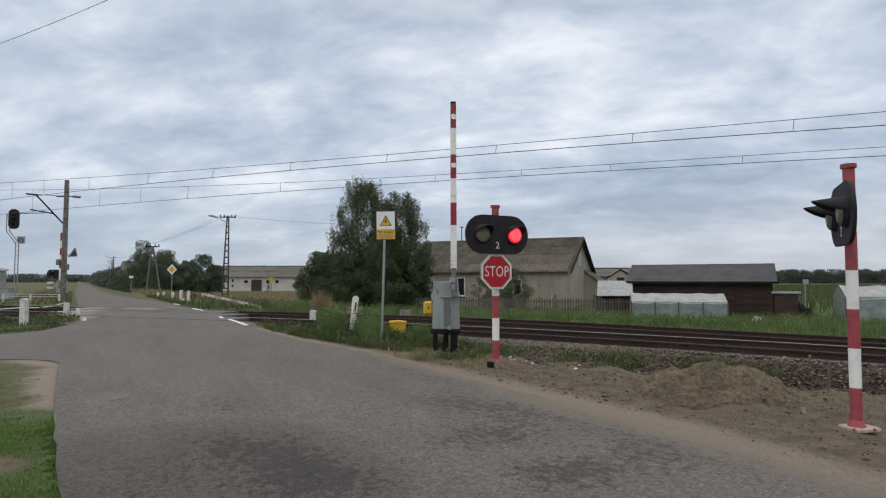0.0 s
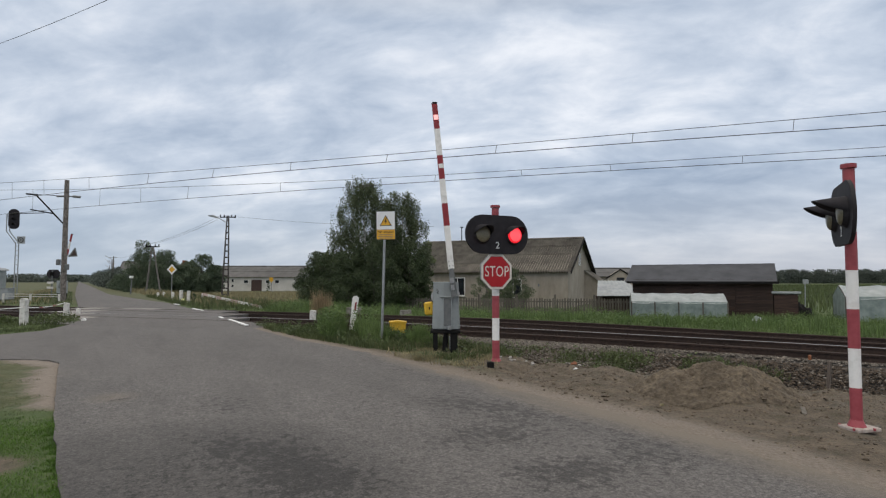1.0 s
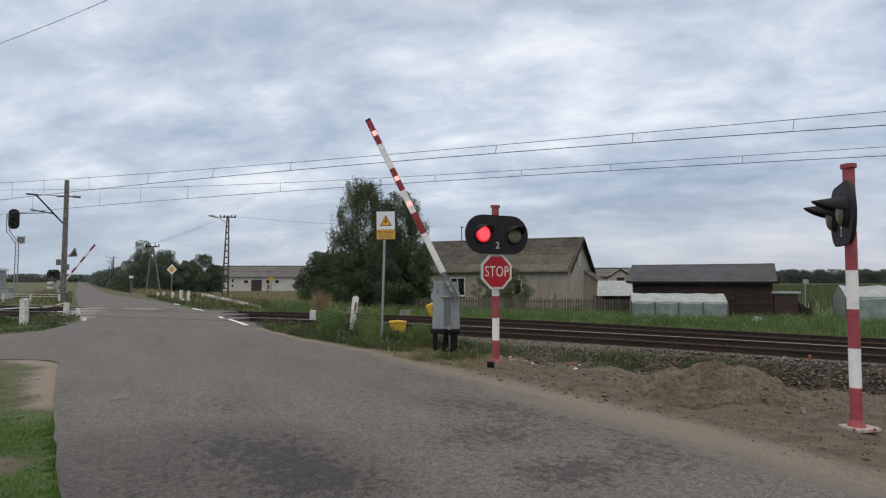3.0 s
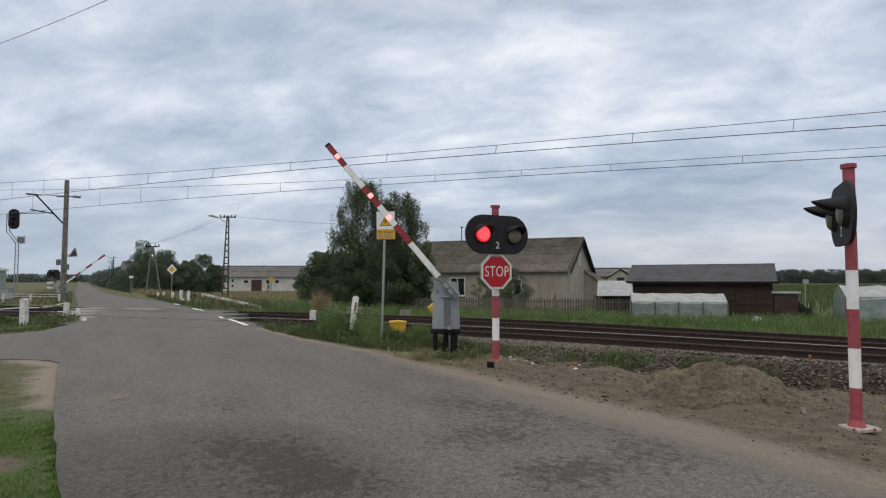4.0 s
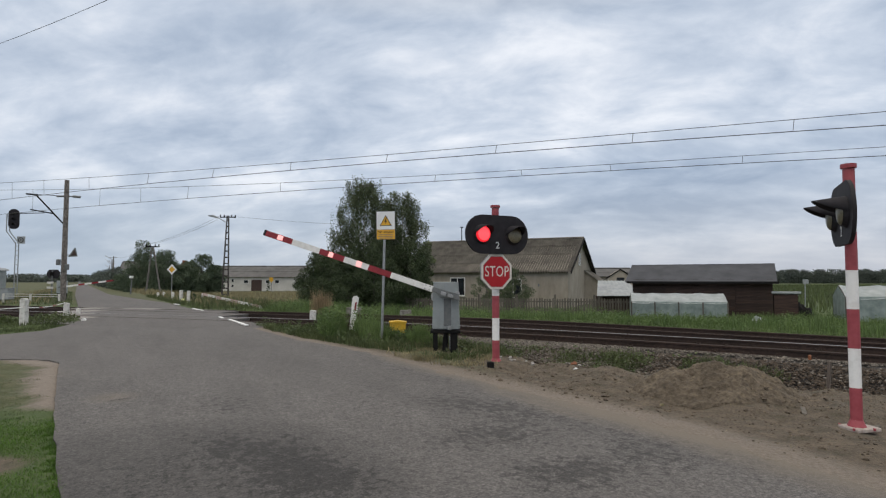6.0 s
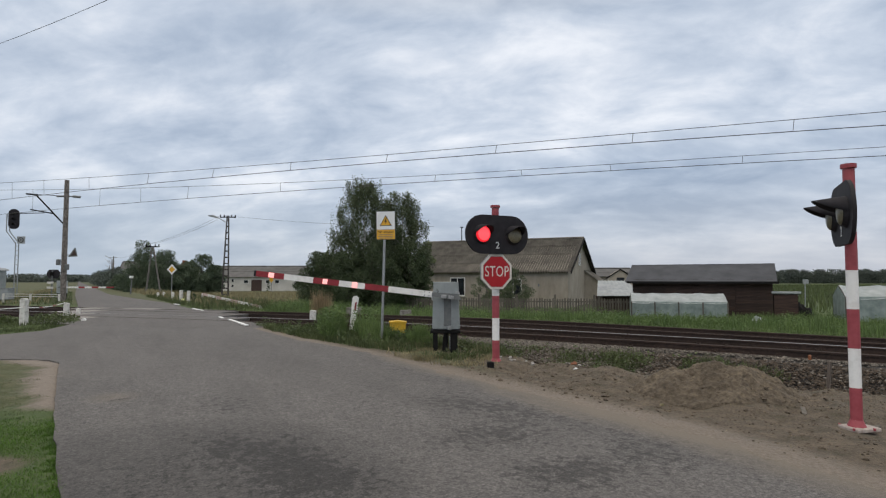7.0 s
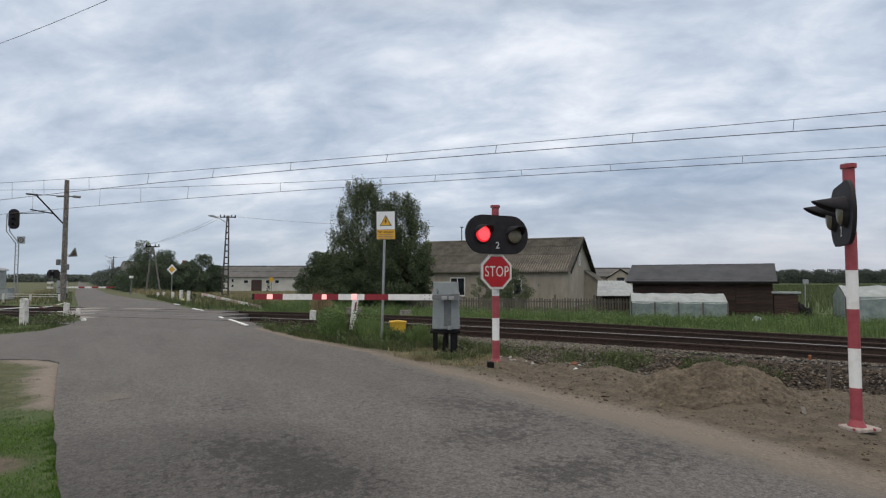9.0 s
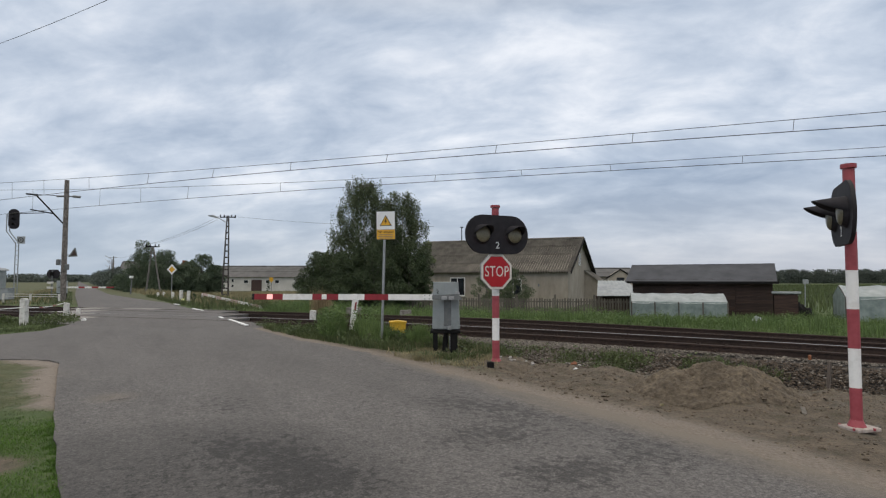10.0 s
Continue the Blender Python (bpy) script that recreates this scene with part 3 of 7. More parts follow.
    rim.inputs[1].default_value, rim.inputs[2].default_value, rim.inputs[4].default_value = 4.74, 5.38, 0.86
    fade = N("ShaderNodeMapRange")
    L(parts3.outputs[1], fade.inputs[0])
    fade.inputs[1].default_value, fade.inputs[2].default_value, fade.inputs[3].default_value, fade.inputs[4].default_value = 9.0, 15.0, 1.0, 0.0
    dust = math2("MULTIPLY", rim.outputs[0], fade.outputs[0])
    for across, along, w, l, k in ((0.0, 8.6, 0.35, 0.4, 0.45), (-4.2, 14.5, 1.6, 2.6, 0.6), (-1.6, 11.2, 1.2, 0.8, 0.3)):
        dust = math2("MULTIPLY_ADD", near_spot(across, along, w, l), math2("MULTIPLY", rag, 2.0 * k), dust)
    sandy = N("ShaderNodeMix")
    sandy.data_type, sandy.clamp_factor = "RGBA", True
    L(dust, sandy.inputs[0])
    L(col, sandy.inputs[6])
    sandy.inputs[7].default_value = (0.165, 0.138, 0.108, 1)
    col = sandy.outputs[2]
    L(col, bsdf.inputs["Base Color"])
    bsdf.inputs["Roughness"].default_value = 0.85
    b = N("ShaderNodeBump")
    b.inputs["Strength"].default_value, b.inputs["Distance"].default_value = 0.5, 0.006
    L(grit, b.inputs["Height"])
    L(b.outputs[0], bsdf.inputs["Normal"])
    return mat


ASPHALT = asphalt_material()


def road_cracks():
    for pts, w in (([(-7.75, 12.4), (-7.6, 12.7), (-7.4, 12.9)], 0.035), ([(-9.2, 13.2), (-8.6, 12.95), (-8.2, 12.9)], 0.04), ([(-2.35, 7.12), (-2.26, 7.15)], 0.022), ([(-4.2, 7.2), (-4.12, 7.3), (-4.0, 7.38)], 0.05)):
        bm = B()
        n = 9 * (len(pts) - 1)
        rows = []
        for i in range(n + 1):
            u = i / 9
            k = min(int(u), len(pts) - 2)
            p, q = Vector(pts[k]), Vector(pts[k + 1])
            d = (q - p).normalized()
            side = Vector((-d.y, d.x))
            c = p.lerp(q, u - k) + side * random.uniform(-0.02, 0.02)
            h = w * 0.5 * random.uniform(0.4, 1.0) * (0.15 if i in (0, n) else 1.0)
            rows.append([bm.verts.new((*(c - side * h), 0.0245)), bm.verts.new((*(c + side * h), 0.0245))])
        for a, b in zip(rows, rows[1:]):
            bm.faces.new((a[0], b[0], b[1], a[1]))
        tagged(part("road_crack", bm, M["tar_seam"]), "dark crack in the worn asphalt", "road crack", "cracks in the road", kind="structure")



def road():
    bm = B()
    pts = ROAD_RIGHT + ROAD_LEFT
    rough = []
    for (ax, ay), (bx, by) in zip(pts, pts[1:] + pts[:1]):
        n = max(1, min(60, int(math.hypot(bx - ax, by - ay) / 0.25))) if abs(ax) < 20 and abs(bx) < 20 else 1
        for i in range(n):
            t = i / n
            j = 0.012 if n > 1 else 0
            rough.append((ax + (bx - ax) * t + random.uniform(-j, j), ay + (by - ay) * t + random.uniform(-j, j)))
    top = [bm.verts.new((x, y, 0.02)) for x, y in rough]
    low = [bm.verts.new((x, y, -0.25)) for x, y in rough]
    for a, b, c in tessellate_polygon([[v.co for v in top]]):
        bm.faces.new((top[a], top[b], top[c]))
    for i in range(len(top)):
        j = (i + 1) % len(top)
        bm.faces.new((top[i], low[i], low[j], top[j]))
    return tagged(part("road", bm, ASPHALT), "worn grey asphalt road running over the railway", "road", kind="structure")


ground()
road()
road_cracks()


def herbs(name, pts, h0, h1, leaves, size, mat, label, category):
    """Broad-leaved weeds: leaves stacked up round each stem."""
    p = np.repeat(np.asarray(pts), leaves, axis=0)
    n = len(pts)
    h = np.repeat(RNG.uniform(h0, h1, n), leaves)
    u = RNG.uniform(0.1, 1.0, len(p))
    r = np.repeat(RNG.uniform(0.05, 0.16, n), leaves) * (1.1 - 0.6 * u)
    a = RNG.uniform(0, 6.283, len(p))
    c = p + np.stack([r * np.cos(a), r * np.sin(a), h * u], 1)
    ob = leaf_mesh(name, c, size, mat, None, flat=0.5)
    return tagged(ob, label, category, kind="stuff")


# ---- railway ----
def rail_profile():
    return [(-0.07, 0), (0.07, 0), (0.07, 0.015), (0.012, 0.032), (0.010, 0.122), (0.034, 0.132), (0.036, 0.166), (0.028, 0.172), (-0.028, 0.172), (-0.036, 0.166), (-0.034, 0.132), (-0.010, 0.122), (-0.012, 0.032), (-0.07, 0.015)]


RAIL_FOOT = -0.072
SECOND_TRACK = 3.5


def level(x, off):
    """The far track falls a little below the near one towards the east."""
    return -0.08 * float(smooth(0.0, 9.0, x)) if off > 2.5 else 0.0


def rail(parent, off):
    bm = B()
    prof = rail_profile()
    rings = []
    for x in np.arange(-75, 26.1, 1.0):
        p, k = track_point(x, off), float(track_slope(x))
        n = Vector((-k, 1, 0)).normalized()
        rings.append([bm.verts.new(p + n * a + Vector((0, 0, RAIL_FOOT + b + level(x, off)))) for a, b in prof])
    m = len(prof)
    for r0, r1 in zip(rings, rings[1:]):
        for i in range(m):
            f = bm.faces.new((r0[i], r0[(i + 1) % m], r1[(i + 1) % m], r1[i]))
            # Only this rail's head is bright steel; the other heads' sheen is left out.
            f.material_index = 1 if i in (6, 7, 8) and off == 1.5 else 0
    bm.faces.new(rings[0])
    bm.faces.new(rings[-1][::-1])
    return part("rail", bm, [M["rust"], M["steel"]], parent, "rusty steel rail with a polished head" if off == 1.5 else "rusty steel rail")


def sleeper_mesh():
    bm = B()
    box(bm, (0, 0, -0.085), (0.25, 2.6, 0.17), bevel=0.02)
    for s in (-0.75, 0.75):
        box(bm, (0, s, 0.006), (0.17, 0.36, 0.014), mat=1)
        for d in (-0.115, 0.115):
            box(bm, (0, s + d, 0.03), (0.06, 0.05, 0.05), mat=1)
            for e in (-0.05, 0.05):
                rod(bm, (e, s + d * 1.25, 0.01), (e, s + d * 1.25, 0.085), 0.013, seg=6, mat=1)
    mesh = bpy.data.meshes.new("sleeper")
    bm.to_mesh(mesh)
    bm.free()
    mesh.materials.append(M["sleeper"])
    mesh.materials.append(M["rust"])
    return mesh


def tracks():
    sm = sleeper_mesh()
    for first in (0.0, SECOND_TRACK):
        t = thing("railway_track", Matrix(), "railway track with rusty rails on a stone ballast bed", "railway track", "tracks of the double line")
        rail(t, first)
        rail(t, first + 1.5)
        x = -34.0
        while x < 20:
            k = float(track_slope(x))
            p = track_point(x, first + 0.75)
            ob = new("sleeper", sm)
            ob.parent = t
            ob.matrix_basis = pose(p.x, p.y, RAIL_FOOT + level(x, first), 0, 0, math.degrees(math.atan(k)))
            x += 0.62 / math.hypot(1, k)


def ballast_bed():
    """The bed of crushed stone under both tracks."""
    xs = np.concatenate([np.arange(-80, -16, 4.0), np.arange(-16, 14, 0.25), np.arange(14, 32, 2.0)])
    offs = np.concatenate([np.linspace(-2.6, -1.1, 10), np.linspace(-0.9, 6.1, 30), np.linspace(6.3, 7.9, 8)])
    V = []
    for x in xs:
        for o in offs:
            p = track_point(float(x), float(o))
            edge = smooth(-2.6, -1.15, o) * (1 - smooth(6.25, 7.9, o))
            z = -0.36 + level(x, o) + 0.275 * edge + 0.028 * noise.noise(Vector((p.x * 5, p.y * 5, 0))) * 1.2
            V.append((p.x, p.y, float(z)))
    n, k = len(offs), len(xs)
    idx = np.arange(n * k).reshape(k, n)
    faces = np.stack([idx[:-1, :-1], idx[1:, :-1], idx[1:, 1:], idx[:-1, 1:]], -1).reshape(-1, 4)
    tagged(raw("ballast_bed", V, faces.tolist(), M["ballast"], smooth=True), "very dark crushed stone ballast bed under the tracks", "ballast", kind="structure")


def stones(name, count, x0, x1, o0, o1, label, size=(0.025, 0.06)):
    ico = B()
    bmesh.ops.create_icosphere(ico, subdivisions=1, radius=1)
    base = np.array([v.co[:] for v in ico.verts])
    tri = np.array([[v.index for v in f.verts] for f in ico.faces])
    ico.free()
    # every other face dropped in size: chips with twelve corners
    xs, os = RNG.uniform(x0, x1, count), RNG.uniform(o0, o1, count)
    k = track_slope(xs)
    n = np.hypot(k, 1)
    px, py = xs - k / n * (os - 1.5), track_y(xs) + (os - 1.5) / n
    pz = -0.35 + 0.275 * smooth(-2.6, -1.15, os) * (1 - smooth(6.75, 8.4, os)) + 0.02
    ok = (road_gap(px, py) >= 0.5) & (RNG.uniform(0, 1, count) > 0.85 * smooth(3.2, 5.2, px) * (os < -0.40))
    P = np.stack([px, py, pz], 1)[ok]
    m = len(P)
    w = base[None] * (1 + RNG.uniform(-0.35, 0.35, (m, 12, 1))) * RNG.uniform(*size, (m, 1, 1)) * np.stack([np.ones(m), RNG.uniform(0.6, 1.1, m), RNG.uniform(0.5, 0.8, m)], 1)[:, None]
    a = RNG.uniform(0, 6.28, m)[:, None]
    w = np.stack([w[..., 0] * np.cos(a) - w[..., 1] * np.sin(a), w[..., 0] * np.sin(a) + w[..., 1] * np.cos(a), w[..., 2]], -1)
    V = [(w + P[:, None]).reshape(-1, 3)]
    F = [(tri[None] + (np.arange(m) * 12)[:, None, None]).reshape(-1, 3)]
    tagged(raw(name, np.concatenate(V), np.concatenate(F), M["stone"]), label, "ballast stones", kind="stuff")


def crossing_panels():
    """Slabs that carry the road between and beside the rails."""
    t = thing("level_crossing_deck", Matrix(), "worn grey asphalt-covered slabs of the level crossing between the rails", "crossing deck", kind="structure")
    x_lo, x_hi = -15.6, -6.6
    for o0, o1 in ((-2.5, -0.05), (0.08, 1.42), (1.55, 3.45), (3.58, 4.92), (5.05, 6.5)):
        mid = (o0 + o1) / 2
        shift = mid * 0.93
        n = 6
        x_hi = -6.0 if o0 < -1 else -6.6
        for i in range(n):
            a, b = x_lo - shift + (x_hi - x_lo) * i / n + 0.004, x_lo - shift + (x_hi - x_lo) * (i + 1) / n - 0.004
            bm = B()
            c = [track_point(a, o0), track_point(b, o0), track_point(b, o1), track_point(a, o1)]
            lip0, lip1 = (0.0205 if o0 < -1 else 0.094), (0.03 if o1 > 6 else 0.094)
            end0, end1 = (-0.04, 0.0) if o0 < -1 and i == n - 1 else (lip0, lip1)
            top = [bm.verts.new((p.x, p.y, h)) for p, h in zip(c, (lip0, end0, end1, lip1))]
            low = [bm.verts.new((p.x, p.y, -0.15)) for p in c]
            bm.faces.new(top)
            for j in range(4):
                bm.faces.new((top[j], low[j], low[(j + 1) % 4], top[(j + 1) % 4]))
            part("deck_slab", bm, M["block"] if i == 0 else ASPHALT, t, "pale concrete end slab" if i == 0 else "")


def mast_and_wires():
    # the mast with its bracket arm
    mx, my = -27.5, 41.0
    t = thing("catenary_mast", pose(mx, my, -0.1), "tall weathered concrete mast with a slanting bracket arm", "mast")
    bm = B()
    rod(bm, (0, 0, 0), (0, 0, 8.9), 0.235, 0.18, seg=4)
    for z in np.arange(0.5, 8.6, 0.9):
        w = 0.21 - 0.005 * z
        box(bm, (0.0, -w - 0.005, z), (0.09, 0.05, 0.5), bevel=0.01)
    box(bm, (0, 0, 8.86), (0.24, 0.16, 0.08), bevel=0.02)
    part("post", bm, M["mast"], t)
    bm = B()
    rod(bm, (-0.2, 0, 5.75), (-2.25, 0, 7.85), 0.055, mat=0)
    rod(bm, (-2.1, 0, 7.82), (-2.95, 0, 7.9), 0.06)
    rod(bm, (-0.2, 0, 7.75), (-2.25, 0, 7.85), 0.022)
    rod(bm, (-0.9, 0, 6.45), (-2.6, 0, 6.75), 0.045)
    rod(bm, (-1.6, 0, 6.5), (-4.1, 0, 6.45), 0.03)
    part("bracket", bm, M["tar"], t, "dark steel bracket arm")
    bm = B()
    rod(bm, (-0.7, 0, 7.72), (-0.2, 0, 7.72), 0.07, seg=8)
    rod(bm, (0.2, 0, 7.72), (1.0, 0, 7.66), 0.045, seg=8)
    rod(bm, (0.5, 0, 7.70), (1.0, 0, 7.66), 0.09, seg=8)
    part("insulator", bm, M["dark_grey"], t)
    bm = B()
    rod(bm, (0.15, -0.05, 3.42), (0.95, -0.05, 3.42), 0.03, seg=6)
    part("sign_arm", bm, M["dark_grey"], t)
    bm = B()
    prism(bm, [(0.34, 3.28), (1.02, 3.32), (0.86, 3.95), (0.78, 3.95)], -0.10, -0.08)
    part("triangle_plate", bm, M["dark_grey"], t, "dark triangular plate seen from behind")
    bm = B()
    prism(bm, [(0.52, 3.37), (0.94, 3.39), (0.78, 3.80)], -0.106, -0.10)
    part("plate_centre", bm, M["brown_door"], t)
    for x, z in ((-0.35, 2.9), (0.28, 2.55)):
        bm = B()
        box(bm, (x, -0.1, z), (0.26, 0.2, 0.42), bevel=0.03)
        part("junction_box", bm, M["dark_grey"], t)
    # near and far catenary: a carrying cable above a contact wire, tied by droppers
    near = (-40.0, 23.0, 18.592, -0.3747, 0.00312)
    far = (-45.0, 27.0, 23.269, -0.3637, 0.00259)

    def at(line, x):
        return line[2] + line[3] * x + line[4] * x * x

    def contact(line, x, sag):
        return Vector((x, at(line, x), (5.6 if line is near else 5.64) + sag(x)))

    def cable(name, pts, r, parent):
        bm = B()
        rings = [[bm.verts.new(p + Vector((0, r * math.cos(a), r * math.sin(a)))) for a in (0.3, 1.56, 2.81, 4.07, 5.33)] for p in pts]
        for a, b in zip(rings, rings[1:]):
            for i in range(5):
                bm.faces.new((a[i], a[(i + 1) % 5], b[(i + 1) % 5], b[i]))
        return part(name, bm, M["wire"], parent)

    for line, gap, drops in ((near, lambda x: 0.258 + 0.0008 * x + (0.00125 if x < 0 else 0.0007) * max(x, -26) ** 2, (-21.6, -19.12, -16.02, -12.55, -9.18, -5.67, -1.98, 1.68, 5.61, 9.59)),
                             (far, lambda x: 0.24 + (0.0013 if x < 4 else 0.0005) * (max(x, -28) - 4) ** 2, (-24.71, -19.04, -16.03, -12.94, -7.58, -2.67, -0.34, 3.12, 6.32, 10.55))):
        c = thing("overhead_line", Matrix(), "thin overhead contact wire hung from a carrying cable", "overhead line", "overhead lines of the double track")
        flat = lambda x: 0.0
        xs = np.linspace(line[0], line[1], 48)
        cable("contact_wire", [contact(line, float(x), flat) for x in xs], 0.0125, c)
        cable("carrying_cable", [contact(line, float(x), flat) + Vector((0, 0, gap(float(x)))) for x in xs], 0.0098, c)
        for x in drops:
            p = contact(line, x, flat)
            q = p + Vector((random.uniform(-0.04, 0.07), 0, gap(x)))
            bm = B()
            rod(bm, p, q, 0.0085, seg=4)
            part("dropper", bm, M["wire"], c)


tracks()
ballast_bed()
stones("ballast_stones", 24000, -0.5, 11.5, -2.75, -0.10, "grey and brown crushed stones on the slope of the track bed", (0.016, 0.036))
crossing_panels()
mast_and_wires()


# ---- crossing signals and barriers ----
def stadium(w, h, n=14):
    r = h / 2
    pts = []
    for i in range(n + 1):
        a = -math.pi / 2 + math.pi * i / n
        pts.append((w / 2 - r + r * math.cos(a), r * math.sin(a)))
    for i in range(n + 1):
        a = math.pi / 2 + math.pi * i / n
        pts.append((-w / 2 + r + r * math.cos(a), r * math.sin(a)))
    return pts


def octagon(r):
    return [(r * math.cos(radians(22.5 + 45 * i)), r * math.sin(radians(22.5 + 45 * i))) for i in range(8)]


def lamp_insert(parent, at, r, front, back, name="lamp_insert"):
    """A turning lamp insert: a dull lens on one side, the lit red lens on the other."""
    bm = B()
    rings = []
    for y, k in ((-0.045, 0.0), (-0.042, 0.45), (-0.03, 0.8), (-0.008, 1.0), (0.008, 1.0), (0.03, 0.8), (0.042, 0.45), (0.045, 0.0)):
        if k == 0:
            rings.append([bm.verts.new((0, y, 0))])
        else:
            rings.append([bm.verts.new((r * k * math.cos(6.28318 * i / 24), y, r * k * math.sin(6.28318 * i / 24))) for i in range(24)])
    for j, (a, b) in enumerate(zip(rings, rings[1:])):
        for i in range(24):
            vs = [a[i % len(a)], a[(i + 1) % len(a)], b[(i + 1) % len(b)], b[i % len(b)]]
            vs = list(dict.fromkeys(vs))
            f = bm.faces.new(vs)
            f.smooth = True
            f.material_index = 0 if j < 3 else (2 if j == 3 else (3 if j >= 5 else 1))
    ob = part(name, bm, [front, back, M["black"], back if back is not M["light_red"] else M["light_core"]], parent, "round lamp that turns between dull and lit red")
    ob.matrix_basis = pose(*at)
    return ob


def hood(bm, at, r, length, droop=0.0):
    """A long visor over a lamp: the upper part of a tube, cut slantwise."""
    n = 18
    out_a, out_b, in_a, in_b = [], [], [], []
    for i in range(n + 1):
        a = radians(-6 + 192 * i / n)
        y = -length * max(0.0, math.sin(a)) ** 0.7
        for lst, rr, yy in ((out_a, r, 0.02), (out_b, r * 0.97, y), (in_a, r - 0.008, 0.02), (in_b, r * 0.97 - 0.008, y)):
            lst.append(bm.verts.new((at[0] + rr * math.cos(a), at[1] + yy, at[2] + rr * math.sin(a) + yy * droop)))
    for i in range(n):
        for p, q in ((out_a, out_b), (in_b, in_a), (out_b, in_b)):
            f = bm.faces.new((p[i], p[i + 1], q[i + 1], q[i]))
            f.smooth = True
    return bm


def banded_post(t, top, r, bands=0.412, lean=0.0, plate=1.0):
    z = 0.03
    i = 0
    while z < top:
        z1 = min(top, z + bands)
        bm = B()
        rod(bm, (lean * z, 0, z), (lean * z1, 0, z1), r, seg=20)
        part("post_band", bm, M["post_red"] if i % 2 == 0 else M["white"], t, "faded red painted band" if i % 2 == 0 else "white painted band")
        z, i = z1, i + 1
    bm = B()
    rod(bm, (lean * top, 0, top - 0.01), (lean * top, 0, top + 0.035), r * 1.35, seg=20)
    part("post_cap", bm, M["post_red"], t, "faded red cap")
    bm = B()
    box(bm, (0.03, 0, 0.018), (0.44 * plate, 0.34 * plate, 0.045), pose(0, 0, 0, 0, 0, 12), bevel=0.01)
    part("base_plate", bm, M["plate"], t, "pale concrete base plate")
    bm = B()
    rod(bm, (0, 0, 0.02), (0, 0, 0.11), r * 1.75, r * 1.05, seg=8)
    for a in range(0, 360, 90):
        rod(bm, (0.15 * math.cos(radians(a + 45)), 0.15 * math.sin(radians(a + 45)), 0.02), (0.15 * math.cos(radians(a + 45)), 0.15 * math.sin(radians(a + 45)), 0.045), 0.013, seg=6)
    part("flange", bm, M["post_red"], t)


def signal_head(t, at, turn, visor=0.27, brackets=True):
    """The black oval board with two visored lamps. Returns the two lamp inserts."""
    bm = B()
    prism(bm, stadium(1.32, 0.70, 22), -0.04, 0.0)
    bmesh.ops.bevel(bm, geom=[e for e in bm.edges if abs(e.verts[0].co.y - e.verts[1].co.y) < 1e-5], offset=0.014, segments=2, affect="EDGES")
    board = part("signal_board", bm, M["black"], t, "black oval signal board")
    board.matrix_basis = pose(*at, 0, 0, turn)
    for x in (-0.335, 0.335):
        bm = B()
        hood(bm, (x, -0.05, 0.0), 0.175, visor, droop=0.10)
        part("visor", bm, M["black"], board, "black lamp visor")
        bm = B()
        n = 28
        a = [bm.verts.new((x + 0.178 * math.cos(6.28318 * i / n), -0.046, 0.178 * math.sin(6.28318 * i / n))) for i in range(n)]
        b = [bm.verts.new((x + 0.148 * math.cos(6.28318 * i / n), -0.085, 0.148 * math.sin(6.28318 * i / n))) for i in range(n)]
        for i in range(n):
            bm.faces.new((a[i], a[(i + 1) % n], b[(i + 1) % n], b[i]))
        part("lamp_rim", bm, M["black"], board)
    for x in (-0.1, 0.1) if brackets else ():
        bm = B()
        box(bm, (x, 0.14, 0), (0.05, 0.14, 0.3))
        part("bracket", bm, M["tar"], board)
    return board


def digit_two(parent, at):
    return lettering("number", "2", 0.17, M["sign_blue_white"], parent, at, label="white number")


MOVING = {}


def signals():
    t = thing("crossing_signal", pose(0.985, 10.6, -0.02), "red and white banded signal post with stop sign", "crossing signal", "crossing signals beside the road")
    banded_post(t, 2.93, 0.068)
    board = signal_head(t, (0.012, -0.13, 2.40), 27)
    board.scale = (1.025, 1.025, 1.025)
    digit_two(board, (-0.01, -0.047, -0.2))
    MOVING["left"] = lamp_insert(board, (-0.335, -0.085, 0), 0.148, M["lens"], M["light_red"])
    MOVING["right"] = lamp_insert(board, (0.335, -0.085, 0), 0.148, M["lens"], M["light_red"])
    sign = part("stop_sign", prism(B(), octagon(0.355), -0.012, 0.012), M["galv"], t, "octagonal stop sign")
    sign.matrix_basis = pose(0.0, -0.12, 1.715, 0, 0, 25)
    for r, y, mt, nm in ((0.353, -0.016, "dark_grey", "rim"), (0.349, -0.019, "sign_cream", "white_border"), (0.306, -0.022, "dark_grey", "rim_line"), (0.299, -0.025, "sign_red", "red_field")):
        part(nm, prism(B(), octagon(r), y, -0.011), M[mt], sign)
    word = lettering("stop_lettering", "STOP", 0.275, M["sign_cream"], sign, (0, -0.028, -0.005), label="white lettering reading STOP", spread=1.08)
    word.scale = (0.74, 1.0, 1.0)
    bm = B()
    box(bm, (0, 0.03, 1.71), (0.2, 0.05, 0.05), pose(0, -0.1, 0, 0, 0, 0))
    part("clamp", bm, M["galv"], t)

    t2 = thing("crossing_signal", pose(4.35, 6.03, -0.03), "red and white banded signal post with visored lamps", "crossing signal", "crossing signals beside the road")
    banded_post(t2, 2.785, 0.056, lean=0.006, plate=0.70)
    board2 = signal_head(t2, (-0.03, 0.02, 2.275), -116, 0.31, False)
    board2.scale = (0.94, 0.94, 0.94)
    digit_two(board2, (0.05, -0.047, -0.2))
    for x in (-0.335, 0.335):
        lamp_insert(board2, (x, -0.085, 0), 0.148, M["lens"], M["lens"])


